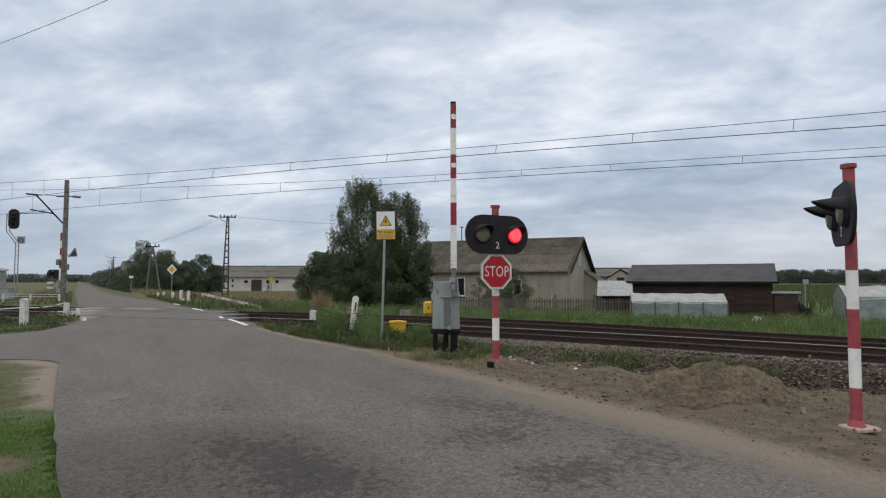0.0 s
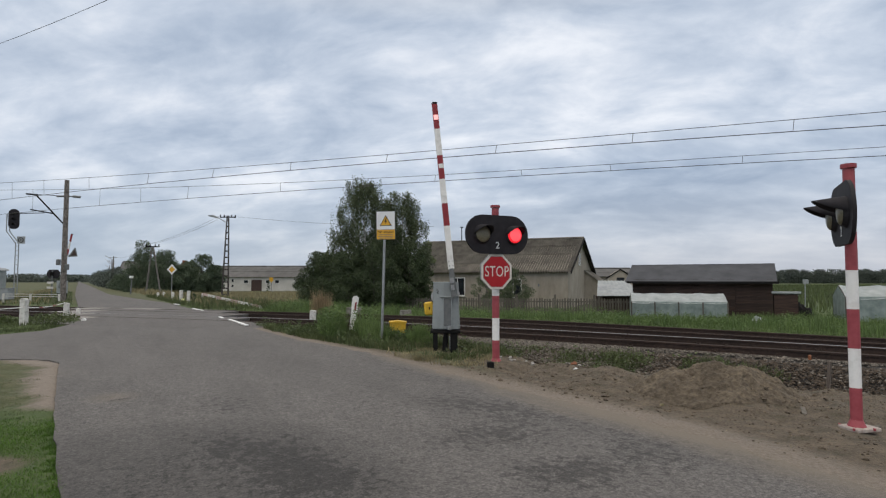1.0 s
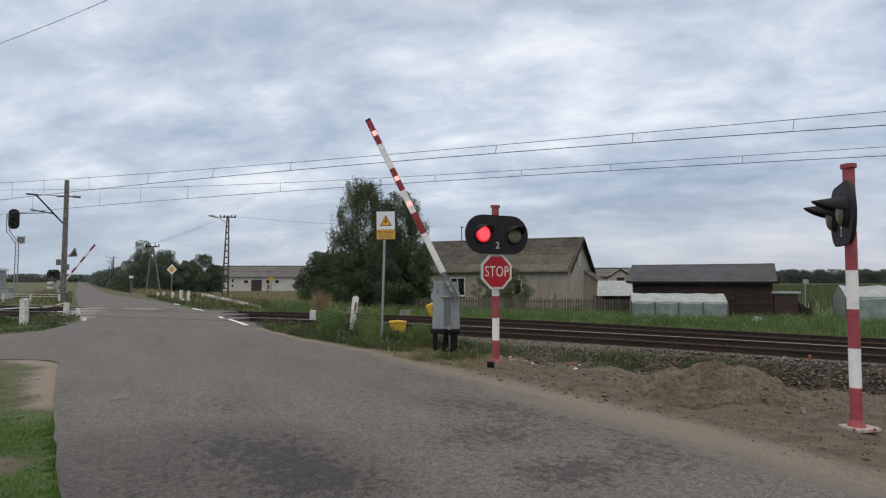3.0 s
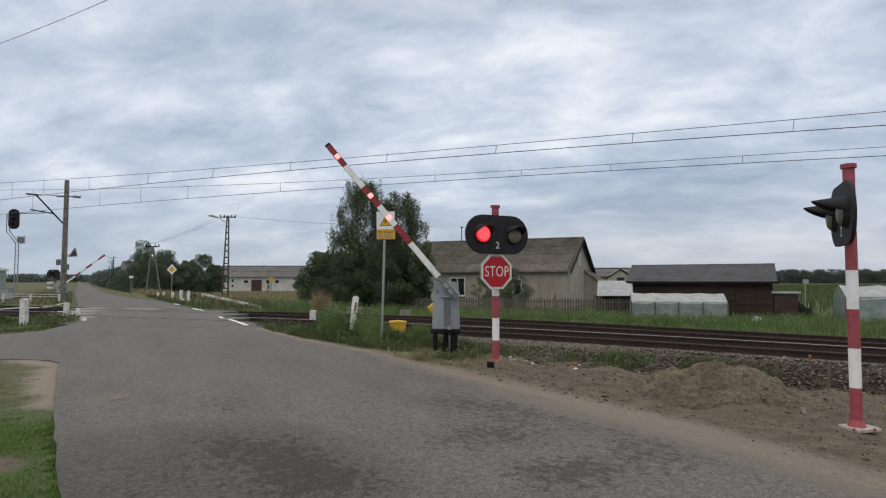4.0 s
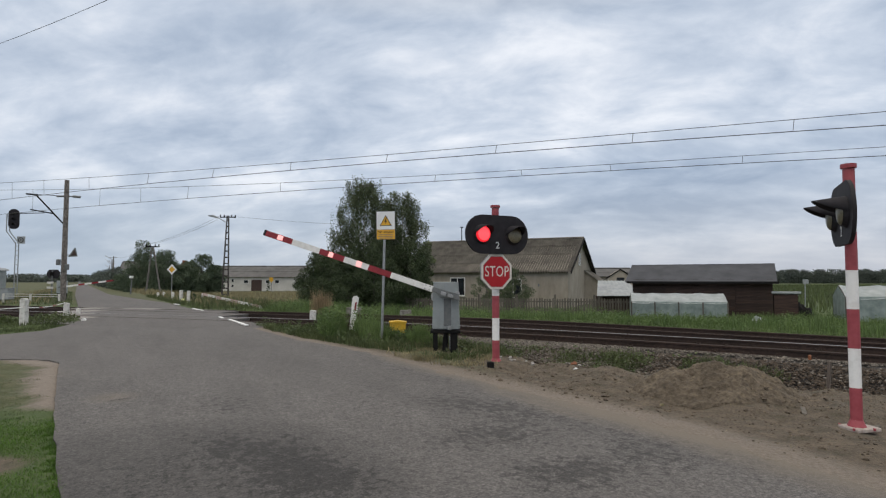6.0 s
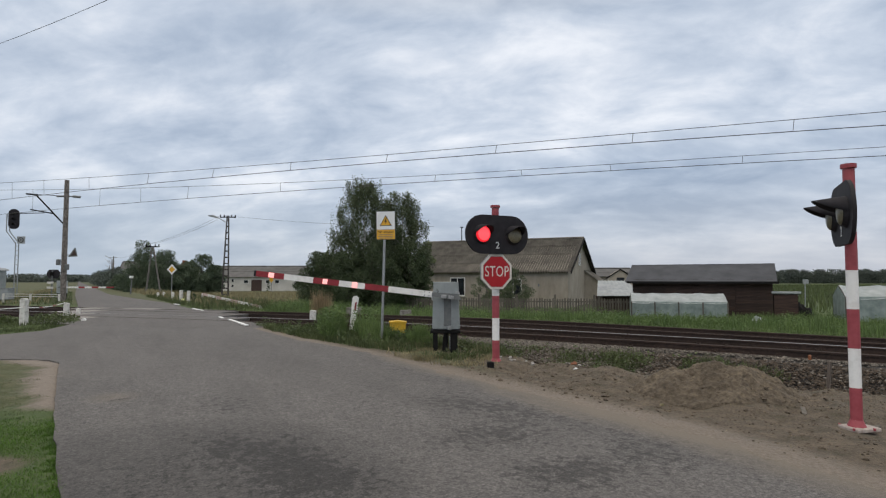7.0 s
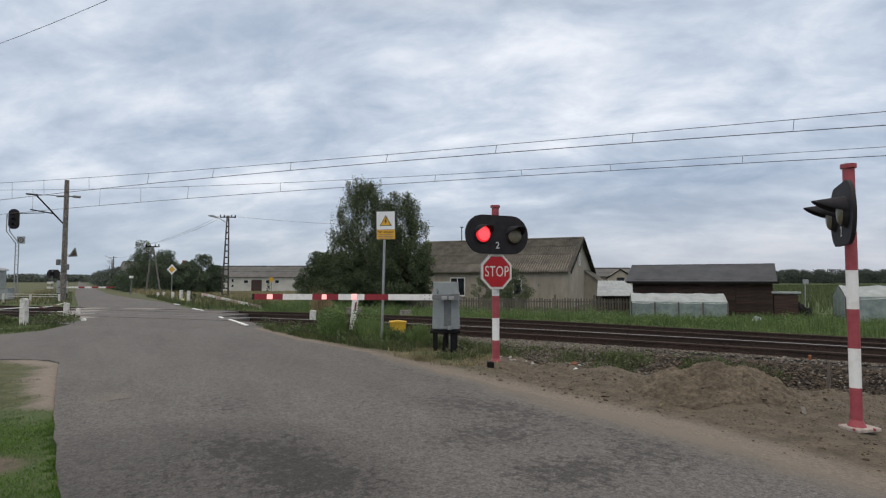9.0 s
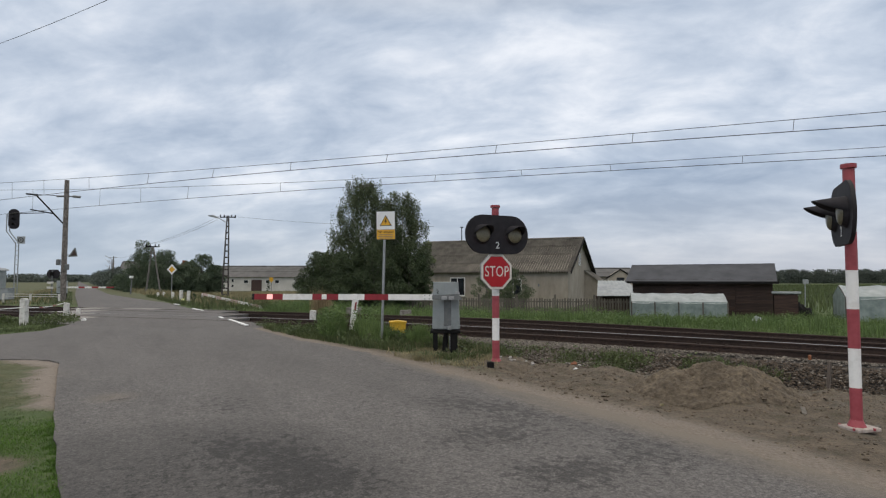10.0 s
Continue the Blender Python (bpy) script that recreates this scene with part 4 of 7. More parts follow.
ARM_BANDS = ((0.55, 1.507, "white"), (1.507, 2.013, "red"), (2.013, 2.562, "white"), (2.562, 3.104, "red"), (3.104, 3.711, "white"), (3.711, 4.287, "red"))


def barrier_arm(parent, name, k=1.0):
    """The arm points along -x from its pivot. Bands are pieces of one hollow beam."""
    arm = part(name, prism(B(), [(0.10, -0.05), (0.02, 0.075), (-0.22, 0.06), (-0.56, 0.045), (-0.56, -0.045), (-0.2, -0.06)], -0.055, 0.055), M["dark_grey"], parent, "red and white striped barrier arm")
    for a, b, c in ARM_BANDS:
        h0, h1 = 0.065 - 0.0014 * a, 0.065 - 0.0014 * b
        bm = B()
        prism(bm, [(-a, -h0), (-a, h0), (-b, h1), (-b, -h1)], -0.04, 0.04)
        part("arm_band", bm, M[c], arm, "white band" if c == "white" else "red reflective band")
    bm = B()
    box(bm, (-4.31, 0, 0), (0.05, 0.086, 0.122), bevel=0.01)
    part("end_cap", bm, M["black"], arm, "black end cap")
    for x in (-0.30, -0.14):
        bm = B()
        box(bm, (x, -0.062, -0.02), (0.115, 0.02, 0.08), bevel=0.006)
        part("clamp_plate", bm, M["galv"], arm, "bright steel clamp plate")
    for x, z in ((-0.62, -0.038), (-0.62, 0.038), (-0.72, -0.038), (-0.72, 0.038)):
        bm = B()
        rod(bm, (x, -0.038, z), (x, -0.048, z), 0.015, seg=6)
        part("bolt", bm, M["galv"], arm)
    return arm


def arm_lamp(arm, x, w, h):
    """A marker lamp on the arm that turns between its pale and its lit side."""
    bm = B()
    box(bm, (0, 0, 0), (w, 0.096, h), bevel=0.012)
    for f in bm.faces:
        f.material_index = 1 if f.calc_center_median().y > 0.035 else 0
    ob = part("marker_lamp", bm, [M["white"], M["light_pink"]], arm, "small marker lamp, pale or lit pink")
    ob.matrix_basis = pose(-x, 0, 0)
    return ob


def barrier_machine(t):
    """The grey drive cabinet on its black stand; the pivot is at (0.265, -0.33, 1.27)."""
    bm = B()
    outline = [(-0.29, -0.20), (-0.04, -0.27), (0.31, -0.22), (0.33, 0.0), (0.31, 0.24), (-0.29, 0.24)]
    lo = [bm.verts.new((x, y, 0.49)) for x, y in outline]
    hi = [bm.verts.new((x * 0.90, y * 0.93, 1.51)) for x, y in outline]
    bm.faces.new(lo)
    bm.faces.new(hi)
    for i in range(6):
        bm.faces.new((lo[i], hi[i], hi[(i + 1) % 6], lo[(i + 1) % 6]))
    bmesh.ops.bevel(bm, geom=list(bm.edges), offset=0.014, segments=2, affect="EDGES")
    cab = part("cabinet", bm, M["grey"], t, "grey enamelled drive cabinet")
    bm = B()
    box(bm, (-0.185, -0.240, 1.41), (0.09, 0.01, 0.025), pose(0, 0, 0, 0, 0, -14))
    part("maker_plate", bm, M["dark_grey"], cab)
    lettering("marking", "2", 0.12, M["tar"], cab, (-0.17, -0.246, 1.31), label="dark painted number")
    # Plate on the cabinet face; its dark colour carries the recess's shade.
    bm = B()
    box(bm, (0.05, -0.258, 0.86), (0.17, 0.02, 0.60), bevel=0.006)
    part("recess_panel", bm, M["dark_grey"], cab, "dark panel for the shade in the channel under the pivot")
    for x in (-0.04, 0.14):
        bm = B()
        box(bm, (x, -0.272, 0.86), (0.022, 0.035, 0.62), bevel=0.006)
        part("channel_rim", bm, M["grey"], cab)
    bm = B()
    box(bm, (0.045, -0.274, 1.20), (0.34, 0.03, 0.035), bevel=0.008)
    part("hinge_bar", bm, M["grey"], cab)
    bm = B()
    box(bm, (0.0, -0.0, 1.515), (0.55, 0.43, 0.022), bevel=0.009)
    part("cabinet_lid", bm, M["grey"], cab)
    bm = B()
    rod(bm, (0.09, -0.30, 0.49), (0.09, -0.30, 0.57), 0.045, seg=12)
    box(bm, (0.09, -0.29, 0.51), (0.09, 0.05, 0.05))
    part("lock", bm, M["galv"], cab)
    bm = B()
    box(bm, (0.0, -0.0, 0.43), (0.66, 0.50, 0.06), bevel=0.012)
    part("stand_top", bm, M["tar"], t, "tarred black steel stand")
    for x, y, w in ((-0.22, -0.17, 0.1), (0.19, -0.17, 0.16), (-0.22, 0.17, 0.1), (0.19, 0.17, 0.16)):
        bm = B()
        box(bm, (x, y, 0.16), (w, 0.10, 0.52), bevel=0.01)
        part("stand_leg", bm, M["tar"], t)
    bm = B()
    rod(bm, (-0.02, -0.1, -0.1), (0.02, -0.1, 0.42), 0.06, seg=12)
    part("cable_duct", bm, M["tar"], t)
    bm = B()
    rod(bm, (0.11, -0.18, 0.05), (0.10, -0.2, 0.33), 0.016, seg=8)
    part("earth_lead", bm, M["galv"], t)
    bm = B()
    rod(bm, (0.265, -0.36, 1.27), (0.265, 0.0, 1.27), 0.055, seg=16)
    part("pivot_shaft", bm, M["galv"], t)


def barriers():
    t = thing("barrier", pose(0.05, 12.72, -0.03), "half barrier with striped arm on a grey cabinet", "barrier", "barriers of the level crossing")
    barrier_machine(t)
    arm = barrier_arm(t, "barrier_arm")
    MOVING["arm"] = arm
    MOVING["tip"] = arm_lamp(arm, 3.976, 0.125, 0.112)
    MOVING["mid"] = arm_lamp(arm, 2.857, 0.110, 0.115)
    MOVING["low"] = arm_lamp(arm, 2.228, 0.120, 0.13)

    # the yellow balance weight swings behind the cabinet with the arm
    bm = B()
    box(bm, (-0.13, 0, -0.185), (0.22, 0.07, 0.31), bevel=0.035)
    weight = part("balance_weight", bm, M["yellow"], t, "yellow balance weight of the arm")
    weight.matrix_basis = pose(-0.26, 0.34, 1.11)
    bm = B()
    box(bm, (-0.12, -0.04, -0.18), (0.025, 0.012, 0.06))
    part("weight_slot", bm, M["tar"], weight)
    MOVING["weight"] = weight
    bm = B()
    rod(bm, (-0.20, 0.22, 1.20), (-0.20, 0.40, 1.17), 0.125, seg=20)
    part("weight_hub", bm, M["galv"], t)

    t2 = thing("barrier", pose(-30.4, 45.2, 0.0, 0, 0, 180), "half barrier with striped arm across the far carriageway", "barrier", "barriers of the level crossing")
    bm = B()
    box(bm, (0, 0, 0.95), (0.6, 0.5, 1.0), bevel=0.03)
    part("cabinet", bm, M["grey"], t2)
    for x in (-0.2, 0.2):
        bm = B()
        box(bm, (x, 0, 0.22), (0.12, 0.4, 0.5))
        part("stand_leg", bm, M["tar"], t2)
    MOVING["far_arm"] = barrier_arm(t2, "barrier_arm")


signals()
barriers()


# ---- posts and signs beside the road ----
def warning_sign():
    t = thing("warning_sign", pose(-1.53, 14.2, -0.08), "white and yellow high voltage warning sign on a grey pole", "sign")
    bm = B()
    rod(bm, (0, 0, 0), (0.065, 0, 2.95), 0.031, seg=12)
    part("pole", bm, M["galv"], t)
    plate = part("plate", box(B(), (0, 0, 0), (0.475, 0.012, 0.715), bevel=0.004), M["dark_grey"], t, "grey-edged sign plate")
    plate.matrix_basis = pose(0.09, -0.035, 2.99, 0, -1.0, 0)
    bm = B()
    box(bm, (0, -0.009, 0.122), (0.455, 0.006, 0.45))
    part("white_panel", bm, M["sign_blue_white"], plate)
    bm = B()
    box(bm, (0, -0.009, -0.228), (0.455, 0.006, 0.24))
    part("yellow_panel", bm, M["amber"], plate)
    part("black_triangle", prism(B(), [(-0.152, -0.013), (0.152, -0.013), (0, 0.262)], -0.014, -0.011), M["black"], plate)
    part("yellow_triangle", prism(B(), [(-0.125, 0.002), (0.125, 0.002), (0, 0.230)], -0.017, -0.013), M["amber"], plate)
    bm = B()
    prism(bm, [(0.005, 0.19), (0.03, 0.19), (0.002, 0.115), (0.035, 0.115), (-0.02, 0.02), (0.0, 0.085), (-0.035, 0.085)], -0.020, -0.016)
    part("lightning_bolt", bm, M["black"], plate)
    lettering("sign_lettering", "Nie dotykać", 0.082, M["black"], plate, (0, -0.0135, -0.165), depth=0.0015, label="black lettering reading Nie dotykać")
    for z, w in ((-0.235, 0.36), (-0.28, 0.39), (-0.32, 0.33)):
        bm = B()
        box(bm, (0, -0.013, z), (w, 0.003, 0.014))
        part("lettering_bar", bm, M["dark_grey"], plate)


def marker_posts():
    t = thing("delineator_post", pose(-2.72, 16.95, -0.1, 0, 5.5, 0), "leaning white roadside post with a red reflector", "roadside post")
    bm = B()
    prism(bm, [(-0.085, 0), (0.085, 0), (0.09, 1.12), (0.03, 1.17), (-0.06, 1.15), (-0.085, 1.10)], -0.045, 0.045)
    part("post_body", bm, M["white"], t)
    bm = B()
    prism(bm, [(0.0, 0.72), (0.055, 0.74), (0.06, 1.00), (0.005, 0.96)], -0.052, -0.044)
    part("reflector", bm, M["red"], t, "red reflector strip")
    spots = [(-4.95, 21.6, 0.56, 0.22), (-14.02, 19.0, 0.95, 0.18), (-15.2, 22.9, 0.80, 0.16), (-15.62, 24.3, 0.50, 0.13), (-16.9, 37.6, 0.84, 0.17), (-18.4, 39.8, 0.82, 0.17),
             (-20.9, 43.8, 0.62, 0.16), (-24.4, 49.5, 0.45, 0.16), (-23.9, 47.5, 0.55, 0.16)]
    for i, (x, y, h, w) in enumerate(spots):
        t = thing("concrete_post", pose(x, y, float(ground_z(x, y)) - 0.05, random.uniform(-2, 2), random.uniform(-3, 3), random.uniform(-10, 10)), "short whitewashed concrete guard post", "guard post", "guard posts along the road")
        bm = B()
        prism(bm, [(-w / 2, 0), (w / 2, 0), (w / 2, h - 0.03), (w / 2 - 0.04, h), (-w / 2 + 0.03, h + 0.01), (-w / 2, h - 0.04)], -w / 2, w / 2)
        part("post_body", bm, M["dirty_white"], t)
    for x, y in ((-13.12, 20.75),):
        bm = B()
        prism(bm, [(-0.08, 0), (0.08, 0), (0.06, 0.12), (-0.01, 0.15), (-0.07, 0.10)], -0.08, 0.08)
        ob = part("kerb_stone", bm, M["white"])
        ob.matrix_basis = pose(x, y, 0.0, 0, 0, 20)
        tagged(ob, "white painted kerb stone at the road's edge", "kerb stone")
    # white edge lines on the crossing
    for a, b in (((-6.42, 18.6), (-7.75, 20.6)), ((-7.95, 20.9), (-8.65, 22.0)), ((-11.3, 26.7), (-12.6, 28.6)), ((-15.3, 32.9), (-16.1, 34.0))):
        bm = B()
        d = Vector((b[0] - a[0], b[1] - a[1], 0)).normalized()
        nrm = Vector((-d.y, d.x, 0)) * 0.055
        za, zb = (0.070, 0.118) if a[1] < 21 else ((0.118, 0.112) if a[1] < 25 else (0.105, 0.105))
        A, C = Vector((*a, za)), Vector((*b, zb))
        vs = [bm.verts.new(p) for p in (A - nrm, C - nrm, C + nrm, A + nrm)]
        lo = [bm.verts.new(v.co - Vector((0, 0, 0.03))) for v in vs]
        bm.faces.new(vs)
        for i in range(4):
            bm.faces.new((vs[i], lo[i], lo[(i + 1) % 4], vs[(i + 1) % 4]))
        tagged(part("edge_kerb", bm, M["white"]), "white painted edge strip beside the crossing", "kerb", "painted kerbs of the crossing", kind="structure")
    bm = B()
    box(bm, (0, 0, 0), (2.1, 0.9, 0.006), pose(-15.0, 28.2, 0.100, 0, 0, -22))
    tagged(part("patch", bm, M["block"]), "pale concrete patch in the crossing", "road patch", kind="structure")


def bin_and_small():
    t = thing("grit_bin", pose(-1.30, 16.3, -0.05, 0, 0, 6), "yellow plastic grit bin in the grass", "grit bin")
    bm = B()
    prism(bm, [(-0.20, 0), (0.20, 0), (0.235, 0.36), (-0.235, 0.36)], -0.17, 0.17)
    part("bin_body", bm, M["yellow"], t)
    bm = B()
    prism(bm, [(-0.255, 0.36), (0.255, 0.36), (0.25, 0.40), (0.0, 0.425), (-0.25, 0.40)], -0.19, 0.19)
    part("lid", bm, M["yellow"], t)
    for x, y, z, w, h, d in ((-4.15, 26.4, -0.45, 0.74, 0.72, 0.4), (-1.72, 26.0, -0.5, 0.56, 0.66, 0.4)):
        bm = B()
        prism(bm, [(-w / 2, 0), (w / 2, 0), (w / 2 - 0.03, h), (-w / 2 + 0.04, h - 0.02)], -d / 2, d / 2)
        ob = part("concrete_block", bm, M["block"])
        ob.matrix_basis = pose(x, y, z, 0, 0, 8)
        tagged(ob, "pale concrete block in the weeds behind the rails", "concrete block", "blocks behind the rails")
    bm = B()
    box(bm, (0, 0, 0.05), (0.115, 0.10, 0.19), bevel=0.012)
    ob = part("cable_marker", bm, M["tar"])
    ob.matrix_basis = pose(0.84, 10.1, -0.05, 0, 0, 10)
    tagged(ob, "small dark cable marker block in the soil", "cable marker")
    for x, y, h in ((5.92, 8.8, 0.50),):
        bm = B()
        box(bm, (0, 0, h / 2), (0.048, 0.045, h), bevel=0.006)
        ob = part("wooden_stake", bm, M["pole_wood"])
        ob.matrix_basis = pose(x, y, float(ground_z(x, y)) - 0.03, 4, 3, 30)
        tagged(ob, "short weathered wooden stake in the soil", "stake", "stakes in the soil")
    bm = B()
    box(bm, (0, 0, 0.09), (0.06, 0.045, 0.16), bevel=0.01)
    ob = part("track_marker", bm, M["orange"])
    ob.matrix_basis = pose(7.30, 11.35, -0.12, 0, 0, 20)
    tagged(ob, "small orange marker peg beside the rail", "marker peg")
    for x, y, rz, s in ((4.25, 6.75, 62, 0.32), (4.62, 6.25, 8, 0.3)):
        bm = B()
        box(bm, (0, 0, 0), (s, 0.05, 0.02), bevel=0.004)
        ob = part("plank", bm, M["fence"])
        ob.matrix_basis = pose(x, y, float(ground_z(x, y)) + 0.012, 2, -3, rz)
        tagged(ob, "offcut of pale wood lying on the soil", "wood offcut", "wood offcuts on the soil")


warning_sign()
marker_posts()
bin_and_small()


# ---- buildings ----
def window(parent, x, z, w, h, y, cross=True, frame_mat=None):
    """A window set in the front of a wall that faces -y."""
    f = frame_mat or M["frame_white"]
    win = part("window", box(B(), (x, y - 0.005, z), (w, 0.05, h)), M["pane"], parent, "window with dark panes")
    t = 0.07
    bm = B()
    for cx, cz, sx, sz in ((x, z + h / 2, w + t, t), (x, z - h / 2, w + t, t), (x - w / 2, z, t, h), (x + w / 2, z, t, h)):
        box(bm, (cx, y - 0.01, cz), (sx, 0.07, sz))
    if cross:
        box(bm, (x, y - 0.01, z), (t, 0.07, h))
    part("frame", bm, f, win)
    bm = B()
    box(bm, (x, y - 0.05, z - h / 2 - 0.06), (w + 0.2, 0.14, 0.04))
    part("sill", bm, M["concrete"], win)
    return win


def corrugated(bm, a, b, c, d, waves, amp, thick=0.02):
    """A sheet from edge a-b (low) to d-c (high), with waves along a-b."""
    a, b, c, d = map(Vector, (a, b, c, d))
    n = (b - a).cross(d - a).normalized()
    steps = waves * 4
    prev = None
    for i in range(steps + 1):
        t = i / steps
        o = n * amp * math.sin(2 * math.pi * waves * t)
        lo, hi = a.lerp(b, t) + o, d.lerp(c, t) + o
        row = [bm.verts.new(p) for p in (lo, hi, hi - n * thick, lo - n * thick)]
        if prev:
            for j in range(4):
                bm.faces.new((prev[j], prev[(j + 1) % 4], row[(j + 1) % 4], row[j]))
        else:
            bm.faces.new(row)
        prev = row
    bm.faces.new(prev[::-1])
    return bm


def gable_house(t, L, D, wall_h, ridge_h, wall_mat, roof_mat, over=0.3, rows=3, waves=60, sheets=6):
    """A house whose front is at y = 0, from x = -L to 0, going back to y = D; the ridge runs along x."""
    bm = B()
    prism(bm, [(0, 0), (D, 0), (D, wall_h), (D / 2, ridge_h), (0, wall_h)], 0, L, Matrix(((0, -1, 0, 0), (1, 0, 0, 0), (0, 0, 1, 0), (0, 0, 0, 1))))
    wall = part("wall", bm, wall_mat, t)
    slope = (ridge_h - wall_h) / (D / 2)
    for side in (0, 1):
        for i in range(sheets):
            x0, x1 = -L - over + (L + 2 * over) * i / sheets, -L - over + (L + 2 * over) * (i + 1) / sheets
            for r in range(rows):
                u0, u1 = -over + (D / 2 + over) * r / rows, -over + (D / 2 + over) * (r + 1) / rows + 0.06
                lift = 0.05 + 0.02 * r
                z0, z1 = wall_h + slope * u0 + lift, wall_h + slope * min(u1, D / 2 + 0.02) + lift - 0.012
                y0, y1 = (u0, min(u1, D / 2 + 0.02)) if side == 0 else (D - u0, D - min(u1, D / 2 + 0.02))
                bm = B()
                if waves:
                    corrugated(bm, (x0, y0, z0), (x1, y0, z0), (x1, y1, z1), (x0, y1, z1), max(2, waves // sheets), 0.08)
                else:
                    corrugated(bm, (x0, y0, z0), (x1, y0, z0), (x1, y1, z1), (x0, y1, z1), 1, 0.004)
                part("roof_sheet", bm, roof_mat, t)
    bm = B()
    rod(bm, (-L - over, D / 2, ridge_h + 0.11), (over, D / 2, ridge_h + 0.11), 0.09, seg=8)
    part("ridge_cap", bm, roof_mat, t)
    for x in (-L - over - 0.015, over + 0.015):
        for a, b in (((-over, wall_h - slope * over), (D / 2, ridge_h)), ((D + over, wall_h - slope * over), (D / 2, ridge_h))):
            bm = B()
            m = Matrix.Translation((x, (a[0] + b[0]) / 2, (a[1] + b[1]) / 2 + 0.0)) @ Matrix.Rotation(math.atan2(b[1] - a[1], b[0] - a[0]), 4, "X")
            box(bm, (0, 0, 0), (0.05, math.hypot(b[0] - a[0], b[1] - a[1]), 0.2), m)
            part("bargeboard", bm, M["tar"], t, "dark bargeboard")
    return wall


def farmhouse():
    t = thing("farmhouse", pose(9.25, 42.0, -0.58, 0, 0, -25), "single-storey grey-beige farmhouse with corrugated fibre-cement roof", "house")
    wall = gable_house(t, 13.7, 9.6, 2.82, 5.45, M["plaster"], M["eternit"], over=0.32, rows=4, waves=78, sheets=8)
    window(t, -8.9, 1.55, 1.25, 1.42, 0.0)
    window(t, -4.2, 1.45, 1.25, 1.42, 0.0)
    for x, z in ((-11.7, 1.6), (-2.2, 1.7)):
        bm = B()
        box(bm, (x, -0.02, z), (0.12, 0.06, 0.2))
        part("wall_fitting", bm, M["dark_grey"], t)
    bm = B()
    box(bm, (-1.35, -0.02, 1.4), (0.05, 0.04, 2.75))
    part("drainpipe", bm, M["plaster"], t)
    w = part("gable_window", box(B(), (0.02, 4.3, 3.75), (0.06, 0.5, 0.85)), M["pane"], t, "narrow gable window")
    bm = B()
    for y in (4.03, 4.57):
        box(bm, (0.035, y, 3.75), (0.07, 0.06, 0.9))
    for z in (3.3, 4.2):
        box(bm, (0.035, 4.3, z), (0.07, 0.6, 0.06))
    part("frame", bm, M["frame_white"], w)
    w = part("side_door", box(B(), (0.02, 7.4, 1.15), (0.06, 0.9, 2.0)), M["frame_white"], t, "pale side door")
    bm = B()
    corrugated(bm, (1.45, 6.2, 1.85), (1.45, 9.4, 1.85), (0.02, 9.4, 2.9), (0.02, 6.2, 2.9), 12, 0.02)
    part("annex_roof", bm, M["eternit"], t, "sloping corrugated annex roof")
    bm = B()
    prism(bm, [(0.0, 0.0), (1.25, 0.0), (1.25, 1.9), (0.0, 2.8)], 6.4, 9.2)
    part("annex_wall", bm, M["plaster"], t)
    bm = B()
    rod(bm, (-10.62, 4.9, 5.4), (-10.62, 4.9, 6.9), 0.04, seg=6)
    rod(bm, (-10.78, 4.9, 6.85), (-10.46, 4.9, 6.85), 0.035, seg=6)
    part("roof_pole", bm, M["tar"], t, "thin service pole on the roof")


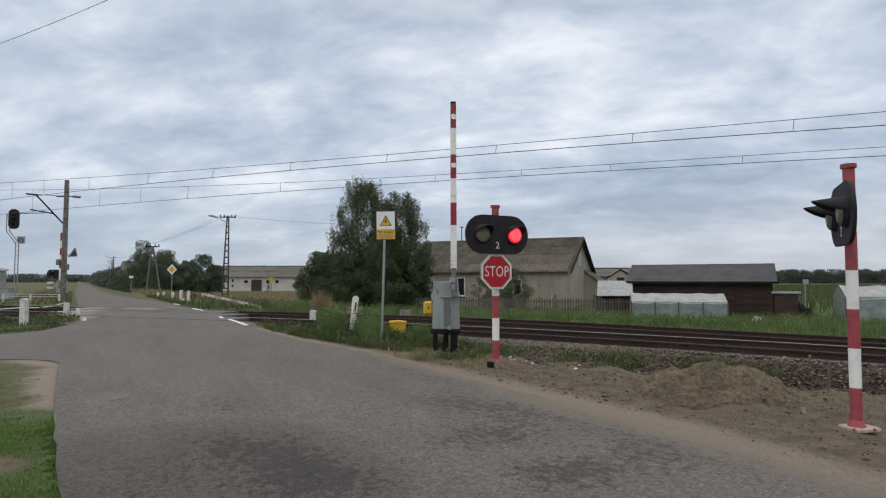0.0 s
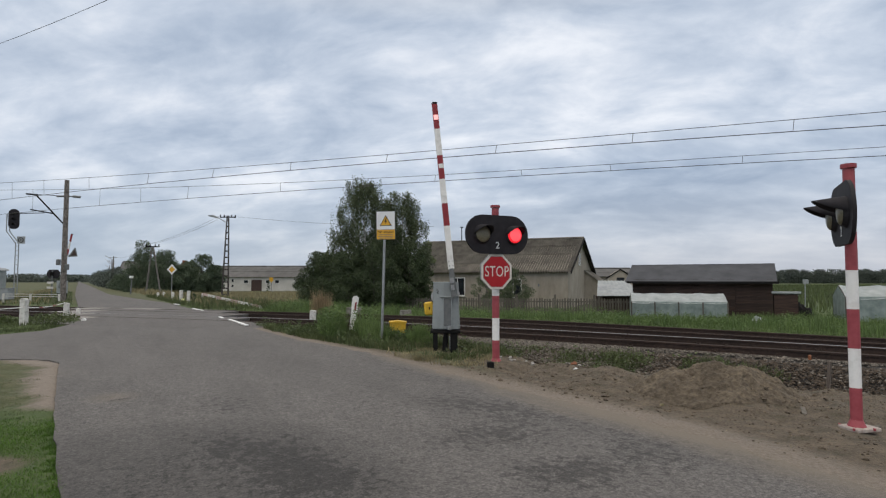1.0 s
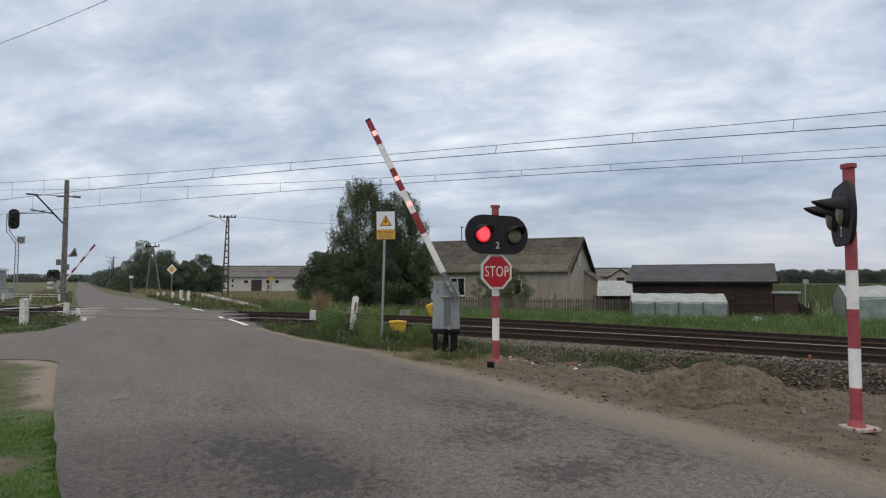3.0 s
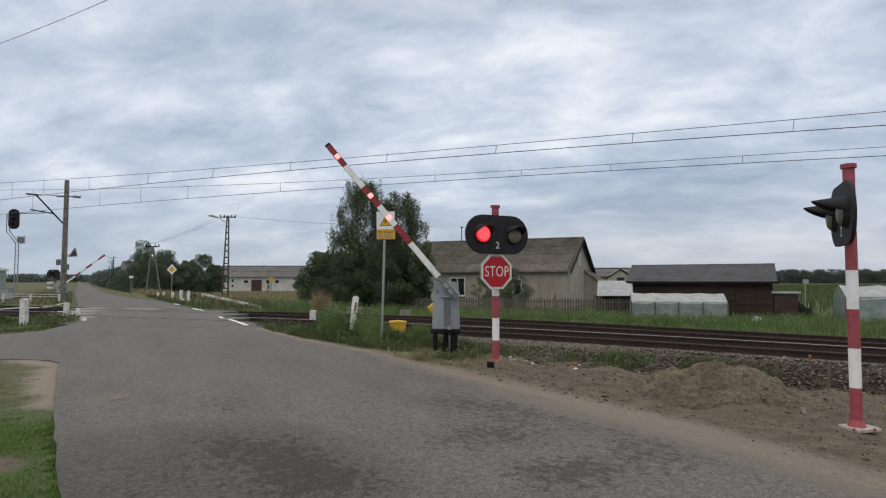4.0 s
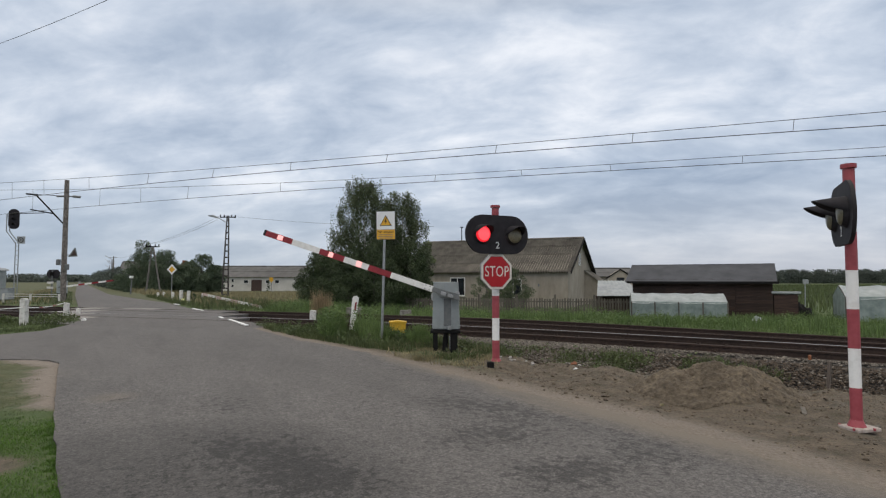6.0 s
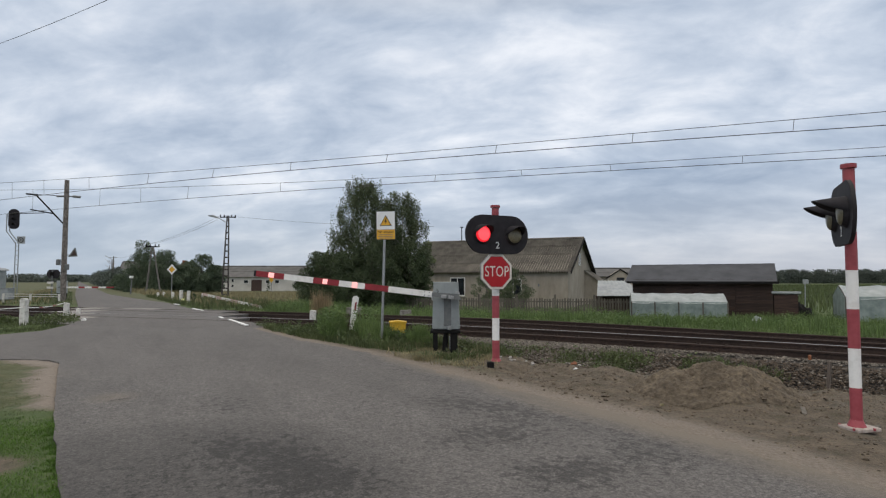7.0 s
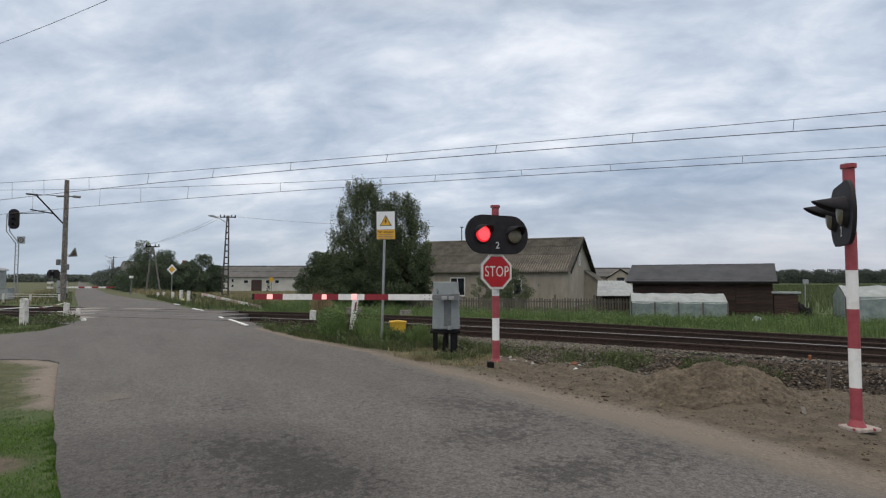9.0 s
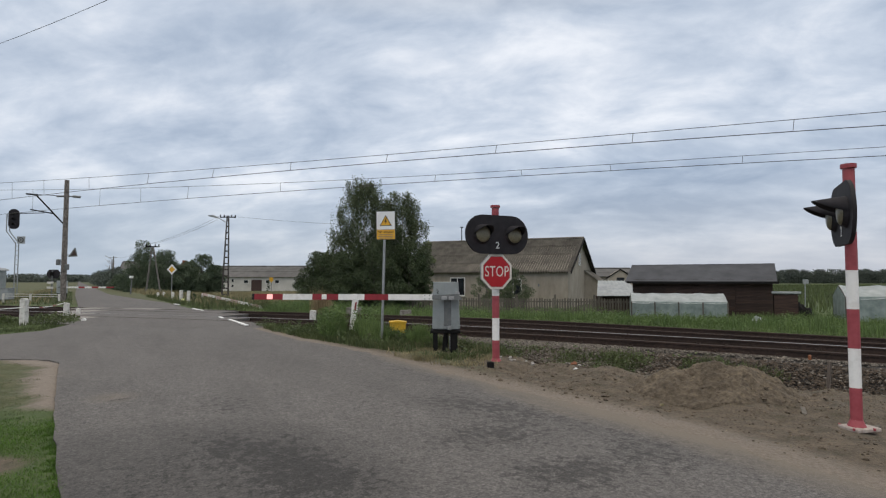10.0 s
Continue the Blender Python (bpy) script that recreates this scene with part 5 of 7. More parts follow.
def outbuildings():
    # a second farm building behind
    t = thing("farm_building", pose(24.6, 72.0, -0.6, 0, 0, 0), "small pale farm building with a gabled dormer", "farm building")
    gable_house(t, 7.0, 7.0, 2.6, 3.55, M["plaster"], M["far_roof"], over=0.4, rows=2, waves=0, sheets=3)
    bm = B()
    prism(bm, [(-3.9, 0), (-0.7, 0), (-0.7, 2.35), (-2.3, 3.35), (-3.9, 2.35)], -0.9, 0.3)
    part("gable", bm, M["plaster"], t)
    bm = B()
    for a, b in (((-4.15, 2.25), (-2.3, 3.42)), ((-0.45, 2.25), (-2.3, 3.42))):
        rod(bm, (a[0], -0.95, a[1]), (b[0], -0.95, b[1]), 0.09, seg=6)
    part("bargeboard", bm, M["tar"], t)
    bm = B()
    box(bm, (-2.3, -0.92, 2.05), (0.95, 0.06, 0.7))
    part("window", bm, M["pane"], t)
    # lean-to with a pale sheet roof
    t = thing("lean_to", pose(12.4, 38.0, -0.58, 0, 0, 0), "lean-to shelter with a pale sheet metal roof", "shelter")
    bm = B()
    corrugated(bm, (-2.15, -0.3, 1.05), (0.8, -0.3, 1.05), (0.75, 2.4, 2.05), (-1.35, 2.4, 2.05), 9, 0.012)
    part("roof_sheet", bm, M["tin"], t, "pale corrugated sheet roof")
    bm = B()
    box(bm, (-0.4, 1.2, 0.5), (2.4, 1.8, 1.0))
    part("wall", bm, M["plank"], t)
    for x in (-2.0, 0.6):
        bm = B()
        box(bm, (x, -0.2, 0.5), (0.09, 0.09, 1.05))
        part("support_post", bm, M["fence"], t)
    # dark plank barn
    t = thing("plank_shed", pose(16.9, 29.0, -0.6, 0, 0, -28), "long shed of tarred planks under a grey felt roof", "shed")
    L, D, wh, rh = 6.92, 4.0, 2.12, 2.95
    bm = B()
    prism(bm, [(0.06, 0), (D - 0.06, 0), (D - 0.06, wh - 0.03), (D / 2, rh - 0.06), (0.06, wh - 0.03)], 0.06, L - 0.06, Matrix(((0, -1, 0, 0), (1, 0, 0, 0), (0, 0, 1, 0), (0, 0, 0, 1))))
    part("wall", bm, M["plank"], t)
    shared = bpy.data.meshes.new("plank")
    bm = B()
    box(bm, (0, 0, 0), (L / 4 - 0.02, 0.035, 0.172), bevel=0.006)
    bm.to_mesh(shared)
    bm.free()
    shared.materials.append(M["plank"])
    for i in range(4):
        for j in range(12):
            ob = new("plank", shared)
            ob.parent = t
            ob.matrix_basis = pose(-L + L / 8 + i * L / 4, random.uniform(-0.012, 0.012), 0.1 + j * 0.18, random.uniform(-3, 3), random.uniform(-0.4, 0.4), 0)
    for i in range(8):
        for side in (0, 1):
            x0, x1 = -L - 0.35 + i * (L + 0.55) / 8, -L - 0.35 + (i + 1) * (L + 0.55) / 8
            y0, y1 = (-0.35, D / 2) if side == 0 else (D + 0.35, D / 2)
            z0, z1 = wh - 0.10, rh + 0.05
            bm = B()
            corrugated(bm, (x0, y0, z0), (x1 - 0.003, y0, z0), (x1 - 0.003, y1, z1), (x0, y1, z1), 1, 0.004, 0.03)
            part("roof_strip", bm, M["felt"], t)
    bm = B()
    box(bm, (-L / 2, -0.36, wh - 0.13), (L + 0.5, 0.04, 0.12))
    part("fascia", bm, M["tar"], t)
    # small shed against it
    t = thing("small_shed", pose(17.42, 28.8, -0.6, 0, 0, -28), "small dark plank shed with a pale flat roof", "shed")
    for x, y, sx, sy in ((0, 0.0, 1.05, 0.06), (0, 1.3, 1.05, 0.06), (-0.5, 0.65, 0.06, 1.3), (0.5, 0.65, 0.06, 1.3)):
        bm = B()
        box(bm, (x, y, 0.70), (sx, sy, 1.40))
        part("plank_wall", bm, M["plank"], t)
    bm = B()
    box(bm, (0.02, 0.6, 1.47), (1.28, 1.7, 0.12), pose(0, 0, 0, -5, 0, 0), bevel=0.02)
    part("flat_roof", bm, M["film_white"], t, "pale sheet-covered roof")


def greenhouse(name, x, y, w, h, d, sections, seed, bow=0.12, turn=0):
    r = random.Random(seed)
    t = thing(name, pose(x, y, -0.6, 0, 0, turn), "low garden greenhouse of cloudy plastic film", "greenhouse", "plastic greenhouses")
    side = h * 0.72
    for i in range(sections + 1):
        px = -w / 2 + w * i / sections
        bm = B()
        for yy in (-0.07, d):
            box(bm, (px, yy, side / 2), (0.055, 0.05, side))
        rod(bm, (px, 0, side), (px, d / 2, h), 0.022, seg=6)
        rod(bm, (px, d, side), (px, d / 2, h), 0.022, seg=6)
        part("frame_hoop", bm, M["fence"], t, "wooden frame hoop")
    for i in range(sections):
        x0, x1 = -w / 2 + w * i / sections, -w / 2 + w * (i + 1) / sections
        for yy, nm in ((-0.035, "front_film"), (d + 0.035, "rear_film")):
            V, F = [], []
            nx, nz = 10, 8
            for a in range(nx + 1):
                for b in range(nz + 1):
                    V.append((x0 + (x1 - x0) * a / nx, yy + r.uniform(-0.018, 0.018), 0.02 + side * b / nz))
            for a in range(nx):
                for b in range(nz):
                    k = a * (nz + 1) + b
                    F.append((k, k + nz + 1, k + nz + 2, k + 1))
            raw(nm, V, F, M["film"], t, smooth=True)
        V, F = [], []
        nx = 10
        prof = [(-0.06, side - 0.05), (0.0, side + 0.03), (d * 0.25, (side + h) / 2 + 0.06), (d / 2, h + 0.035), (d * 0.75, (side + h) / 2 + 0.06), (d, side + 0.03), (d + 0.06, side - 0.05)]
        for a in range(nx + 1):
            for b, (yy, zz) in enumerate(prof):
                sag = bow * 0.25 * math.sin(math.pi * a / nx)
                V.append((x0 + (x1 - x0) * a / nx, yy, zz - sag + r.uniform(-0.012, 0.012)))
        for a in range(nx):
            for b in range(len(prof) - 1):
                k = a * len(prof) + b
                F.append((k, k + len(prof), k + len(prof) + 1, k + 1))
        raw("roof_film", V, F, M["film_white"], t, smooth=True)
    for px in (-w / 2 - 0.01, w / 2 + 0.01):
        bm = B()
        prism(bm, [(0, 0), (d, 0), (d, side), (d / 2, h), (0, side)], px - 0.008, px + 0.008, Matrix(((0, 1, 0, 0), (1, 0, 0, 0), (0, 0, 1, 0), (0, 0, 0, 1))))
        part("end_film", bm, M["film"], t)


def garden_fence():
    pk = bpy.data.meshes.new("picket")
    bm = B()
    prism(bm, [(-0.05, 0.08), (0.05, 0.08), (0.05, 0.98), (0, 1.03), (-0.05, 0.98)], -0.014, 0.014)
    bmesh.ops.recalc_face_normals(bm, faces=bm.faces)
    bm.to_mesh(pk)
    bm.free()
    pk.materials.append(M["fence"])
    a, b = Vector((-2.4, 36.2, 0)), Vector((11.5, 34.0, 0))
    n = 6
    for s in range(n):
        p, q = a.lerp(b, s / n), a.lerp(b, (s + 1) / n)
        ang = math.degrees(math.atan2(q.y - p.y, q.x - p.x))
        length = (q - p).length
        t = thing("picket_fence", pose(p.x, p.y, -0.62, 0, 0, ang), "weathered grey wooden picket fence panel", "fence", "garden fence panels")
        bm = B()
        box(bm, (0, 0.06, 0.6), (0.12, 0.12, 1.3), bevel=0.015)
        part("fence_post", bm, M["fence"], t)
        for z in (0.3, 0.82):
            bm = B()
            box(bm, (length / 2, 0.035, z), (length, 0.04, 0.07))
            part("fence_rail", bm, M["fence"], t)
        k = int(length / 0.16)
        for i in range(k):
            ob = new("picket", pk)
            ob.parent = t
            ob.matrix_basis = pose(0.12 + i * 0.16, 0, random.uniform(-0.03, 0.03), 0, random.uniform(-1.5, 1.5), 0)


def far_buildings():
    t = thing("farm_barn", pose(-26.3, 104.0, -0.6, 0, 0, 0), "long whitewashed barn with a grey roof", "barn")
    gable_house(t, 15.6, 8.0, 2.75, 4.6, M["far_plaster"], M["far_roof"], over=0.4, rows=2, waves=0, sheets=4)
    for x, z, w, h in ((-12.35, 1.95, 0.45, 0.6), (-12.35, 1.0, 0.45, 0.5), (-9.9, 1.75, 0.8, 0.6), (-5.9, 1.75, 0.75, 0.6), (-4.2, 1.75, 0.75, 0.6)):
        window(t, x, z, w, h, 0.0, cross=False)
    bm = B()
    box(bm, (-7.95, -0.03, 1.05), (1.9, 0.1, 2.1))
    part("barn_door", bm, M["brown_door"], t, "dark brown double door")
    bm = B()
    box(bm, (0.02, 2.5, 1.2), (0.06, 4, 2.4))
    part("end_wall", bm, M["plaster"], t)
    t = thing("roadside_house", pose(-59.0, 116.0, -0.5, 0, 0, 20), "pale two-storey house among trees", "house")
    gable_house(t, 6.0, 7.0, 4.3, 5.7, M["far_plaster"], M["far_roof"], over=0.5, rows=1, waves=0, sheets=2)
    window(t, -2.0, 2.6, 1.0, 1.2, 0.0)
    t = thing("brick_house", pose(-50.2, 112.0, -0.6, 0, 0, 6), "house with a red tiled roof behind trees", "house")
    gable_house(t, 9.0, 9.0, 2.8, 4.9, M["far_plaster"], M["pole_wood"], over=0.5, rows=1, waves=0, sheets=2)
    bm = B()
    box(bm, (-2.5, 4.5, 5.3), (0.7, 0.7, 1.5))
    part("chimney", bm, M["brick"], t)
    t = thing("trackside_hut", pose(-38.9, 48.0, -0.1, 0, 0, 4), "white trackside equipment hut with an arched roof", "hut")
    bm = B()
    box(bm, (0, 0, 1.2), (2.2, 2.0, 2.4), bevel=0.03)
    part("wall", bm, M["film_white"], t)
    bm = B()
    n = 10
    prism(bm, [(1.25 * math.cos(math.pi * i / n), 2.4 + 0.32 * math.sin(math.pi * i / n)) for i in range(n + 1)], -1.15, 1.15)
    part("arched_roof", bm, M["tin"], t)
    bm = B()
    box(bm, (0, 0, 0.02), (2.5, 2.3, 0.3))
    part("plinth", bm, M["old_concrete"], t)
    t = thing("equipment_cabinet", pose(-36.3, 47.0, -0.1), "white equipment cabinet beside the track", "cabinet")
    bm = B()
    box(bm, (0, 0, 0.45), (1.0, 0.7, 0.9), bevel=0.03)
    part("cabinet_body", bm, M["tin"], t)
    bm = B()
    box(bm, (0, 0, 0.93), (1.1, 0.8, 0.06), bevel=0.01)
    part("cabinet_roof", bm, M["tin"], t)


farmhouse()
outbuildings()
greenhouse("greenhouse", 11.75, 28.3, 4.45, 1.42, 1.9, 4, 3, turn=-16)
greenhouse("greenhouse", 22.7, 25.2, 8.0, 1.85, 2.6, 5, 5, bow=0.3, turn=-24)
garden_fence()
far_buildings()


# ---- poles, railway signal, railings ----
def rail_signal():
    t = thing("railway_signal", pose(-37.1, 49.0, 0.25), "railway light signal on a kinked grey post", "railway signal")
    bm = B()
    for dx in (-0.14, 0.14):
        rod(bm, (dx + 0.1, 0, 0), (dx + 0.1, 0, 4.45), 0.042, seg=8)
        rod(bm, (dx + 0.1, 0, 4.45), (dx - 0.75, 0, 5.5), 0.045, seg=8)
        rod(bm, (dx - 0.75, 0, 5.5), (dx - 0.75, 0, 7.0), 0.045, seg=8)
    part("signal_post", bm, M["tin"], t)
    bm = B()
    for z in np.arange(0.6, 4.4, 0.4):
        rod(bm, (-0.04, 0, z), (0.24, 0, z), 0.025, seg=6)
    part("ladder", bm, M["galv"], t)
    bm = B()
    prism(bm, [(z, x) for x, z in stadium(1.75, 0.78)], -0.04, 0.12)
    ob = part("signal_board", bm, M["black"], t, "black oval signal board")
    ob.matrix_basis = pose(-0.2, -0.1, 6.55, 0, 0, 25)
    for z in (-0.5, -0.05, 0.4):
        bm = B()
        hood(bm, (0, -0.05, z), 0.13, 0.4)
        part("visor", bm, M["black"], ob)
    bm = B()
    box(bm, (0, 0, 0), (0.7, 0.04, 0.62), bevel=0.01)
    ob = part("name_plate", bm, M["tin"], t, "square plate with a dark ring")
    ob.matrix_basis = pose(0.5, -0.1, 4.72, 0, 0, 0)
    for r0, mt, y in ((0.24, "black", -0.025), (0.16, "tin", -0.03), (0.07, "black", -0.035)):
        bm = B()
        rod(bm, (0, y, 0), (0, y - 0.006, 0), r0, seg=20)
        part("ring", bm, M[mt], ob)


def far_signal():
    t = thing("crossing_signal", pose(-31.5, 45.6, 0), "far crossing signal seen from behind", "crossing signal", "crossing signals beside the road")
    bm = B()
    rod(bm, (0, 0, 0), (0, 0, 2.3), 0.05, seg=10)
    part("signal_post", bm, M["dark_grey"], t)
    signal_head(t, (0, 0.1, 2.0), 165)
    for z in (0.9, 1.3):
        bm = B()
        box(bm, (-0.1, -0.07, z), (0.5, 0.05, 0.16))
        part("post_board", bm, M["dirty_white"], t)


def poles():
    # slotted concrete pole with a lamp
    t = thing("street_lamp", pose(-20.4, 53.0, -0.35, 0, 1.0, 0), "dark slotted pole with a street lamp and insulators", "street lamp")
    bm = B()
    for dx in (-1, 1):
        rod(bm, (0.31 * dx, 0, 0), (0.075 * dx, 0, 7.9), 0.085, 0.065, seg=6)
    for i in range(13):
        z = 0.5 + i * 0.58
        w = 0.31 - 0.235 * z / 7.9
        box(bm, (0, 0, z), (2 * w, 0.08, 0.12))
    part("pole_body", bm, M["pole_dark"], t)
    bm = B()
    box(bm, (0, 0, 7.75), (1.5, 0.08, 0.08))
    for x in (-0.7, -0.35, 0.35, 0.7):
        rod(bm, (x, 0, 7.75), (x, 0, 7.98), 0.05, seg=6)
    part("crossarm", bm, M["tar"], t)
    bm = B()
    rod(bm, (0, 0, 7.2), (-0.9, -0.2, 7.7), 0.035, seg=6)
    part("lamp_arm", bm, M["galv"], t)
    bm = B()
    prism(bm, [(-1.75, 7.80), (-0.9, 7.62), (-0.82, 7.72), (-1.3, 7.92), (-1.72, 7.9)], -0.32, -0.06)
    part("lamp_head", bm, M["tin"], t)
    # double-legged timber pole
    t = thing("utility_pole", pose(-35.0, 68.0, -0.5), "A-shaped weathered utility pole", "utility pole")
    bm = B()
    rod(bm, (-0.70, 0, 0), (-0.08, 0, 6.0), 0.115, 0.085, seg=8)
    rod(bm, (1.15, 0, 0), (0.08, 0, 6.0), 0.115, 0.085, seg=8)
    box(bm, (0, 0, 5.2), (0.4, 0.1, 0.14))
    part("pole_leg", bm, M["old_concrete"], t)
    bm = B()
    box(bm, (0, 0, 6.0), (1.7, 0.1, 0.12))
    for x in (-0.75, -0.3, 0.3, 0.75):
        rod(bm, (x, 0, 6.0), (x, 0, 6.3), 0.06, seg=6)
    part("crossarm", bm, M["tar"], t)
    for x, y, h in ((-70, 120, 7.0), (-92, 157, 7.5), (-104, 178, 7.5), (-128, 217, 7.5)):
        t = thing("utility_pole", pose(x, y, -0.5), "distant concrete utility pole with lamp arm", "utility pole", "poles along the far road")
        bm = B()
        rod(bm, (0, 0, 0), (0, 0, h), 0.16, 0.10, seg=6)
        part("pole_body", bm, M["pole_wood"], t)
        bm = B()
        box(bm, (-0.1, 0, h - 0.3), (1.6, 0.12, 0.12))
        rod(bm, (0, 0, h - 0.9), (-1.8, 0, h + 0.1), 0.06, seg=6)
        part("lamp_arm", bm, M["galv"], t)
    # priority road sign
    t = thing("priority_sign", pose(-23.0, 48.0, -0.1), "yellow and white diamond sign on a thin pole", "sign")
    bm = B()
    rod(bm, (0, 0, 0), (0, 0, 2.2), 0.032, seg=8)
    part("pole", bm, M["galv"], t)
    for r, y, mt, nm in ((0.43, -0.05, "sign_blue_white", "plate"), (0.26, -0.056, "amber", "yellow_field")):
        bm = B()
        prism(bm, [(r, 2.5), (0, 2.5 + r * 1.05), (-r, 2.5), (0, 2.5 - r * 1.05)], y, y + 0.012)
        part(nm, bm, M[mt], t)
    t = thing("roadside_box", pose(-35.3, 64.0, -0.3), "grey post with a white box beside the road", "meter box")
    bm = B()
    rod(bm, (0.0, 0, 0), (0.1, 0, 2.0), 0.085, 0.07, seg=6)
    part("post", bm, M["dark_grey"], t)
    bm = B()
    box(bm, (0.1, -0.1, 2.12), (0.36, 0.26, 0.28), bevel=0.03)
    part("box_body", bm, M["white"], t)
    t = thing("gas_marker_post", pose(-29.1, 96.0, -0.6), "yellow marker sign on a post in the yard", "sign")
    bm = B()
    rod(bm, (0, 0, 0), (0, 0, 1.8), 0.05, seg=6)
    part("post", bm, M["dark_grey"], t)
    bm = B()
    prism(bm, [(-0.34, 2.5), (0.34, 2.5), (0.3, 1.95), (0.0, 1.6), (-0.3, 1.95)], -0.11, -0.06)
    part("plate", bm, M["amber"], t)
    t = thing("field_post", pose(24.9, 39.0, -0.6), "white post with a small box at the field's edge", "marker post")
    bm = B()
    rod(bm, (0, 0, 0), (0.05, 0, 1.95), 0.035, seg=6)
    part("post", bm, M["galv"], t)
    bm = B()
    box(bm, (0.05, -0.05, 2.0), (0.36, 0.12, 0.30), bevel=0.02)
    part("box_body", bm, M["tin"], t)

    def line(name, pts, r, label):
        bm = B()
        for a, b in zip(pts, pts[1:]):
            n = 10
            A, C = Vector(a), Vector(b)
            sag = (C - A).length * 0.012
            prev = A
            for i in range(1, n + 1):
                p = A.lerp(C, i / n) - Vector((0, 0, 4 * sag * (i / n) * (1 - i / n)))
                rod(bm, prev, p, r, seg=4, caps=False)
                prev = p
        tagged(part(name, bm, M["wire"]), label, "power line", "power lines")

    line("power_line", [(-35.0, 68, 5.8), (-20.4, 53, 7.6)], 0.012, "thin power line between the poles")
    line("power_line", [(-35.5, 68, 5.8), (-20.9, 53, 7.6)], 0.012, "thin power line between the poles")
    line("power_line", [(-20.4, 53, 7.55), (-0.8, 49.5, 6.2)], 0.010, "thin power line to the farmhouse roof")
    line("power_line", [(-70, 120, 6.4), (-35, 68, 5.8)], 0.014, "thin power line between the poles")
    line("power_line", [(-20.0, 20.4, 9.0), (-8.0, 14.4, 9.2)], 0.009, "single cable crossing high over the road")


def railings():
    def railing(name, pts, h, r, label, n_post):
        t = thing(name, Matrix(), label, "railing", "white railings at the crossing")
        A, C = Vector(pts[0]), Vector(pts[1])
        for k in h:
            bm = B()
            box(bm, (0, 0, 0), ((C - A).length, 0.05, r), Matrix.Translation((A + C) / 2 + Vector((0, 0, k))) @ (C - A).to_track_quat("X", "Z").to_matrix().to_4x4())
            part("rail_bar", bm, M["dirty_white"], t)
            if r > 0.1:
                for f0, f1 in ((0.02, 0.14), (0.30, 0.42), (0.58, 0.70), (0.90, 0.985)):
                    bm = B()
                    box(bm, (0, 0, 0), ((C - A).length * (f1 - f0), 0.058, r + 0.008), Matrix.Translation(A.lerp(C, (f0 + f1) / 2) + Vector((0, 0, k))) @ (C - A).to_track_quat("X", "Z").to_matrix().to_4x4())
                    part("red_band", bm, M["faded_band"], t, "faded red band")
        for i in range(n_post):
            p = A.lerp(C, i / (n_post - 1))
            g = float(ground_z(p.x, p.y))
            bm = B()
            box(bm, (p.x, p.y + 0.05, (g + p.z + max(h)) / 2), (0.12, 0.1, p.z + max(h) - g + 0.06))
            part("railing_post", bm, M["dirty_white"], t)

    railing("railing", [(-18.7, 44.0, 0.42), (-9.8, 30.5, 0.06)], (0.0,), 0.17, "low white painted bar with faded red bands beside the track", 4)
    railing("railing", [(-33.4, 43.0, 0.30), (-27.4, 40.4, 0.32)], (0.0, 0.16), 0.034, "low white double railing beside the track", 3)
    # a red and white tape strung between the guard posts
    t = thing("barrier_tape", Matrix(), "sagging red and white tape strung between the guard posts", "tape")
    pts = [(-19.2, 19.6, 0.50), (-13.98, 18.9, 0.62), (-15.2, 22.8, 0.62)]
    k = 0
    for a, b in zip(pts, pts[1:]):
        A, C = Vector(a), Vector(b)
        n = 12
        prev = A
        for i in range(1, n + 1):
            p = A.lerp(C, i / n) - Vector((0, 0, 0.32 * (i / n) * (1 - i / n)))
            bm = B()
            rod(bm, prev, p, 0.013, seg=5)
            part("tape_piece", bm, M["red"] if k % 4 == 0 else M["white"], t)
            prev = p
            k += 1


rail_signal()
far_signal()
poles()
railings()


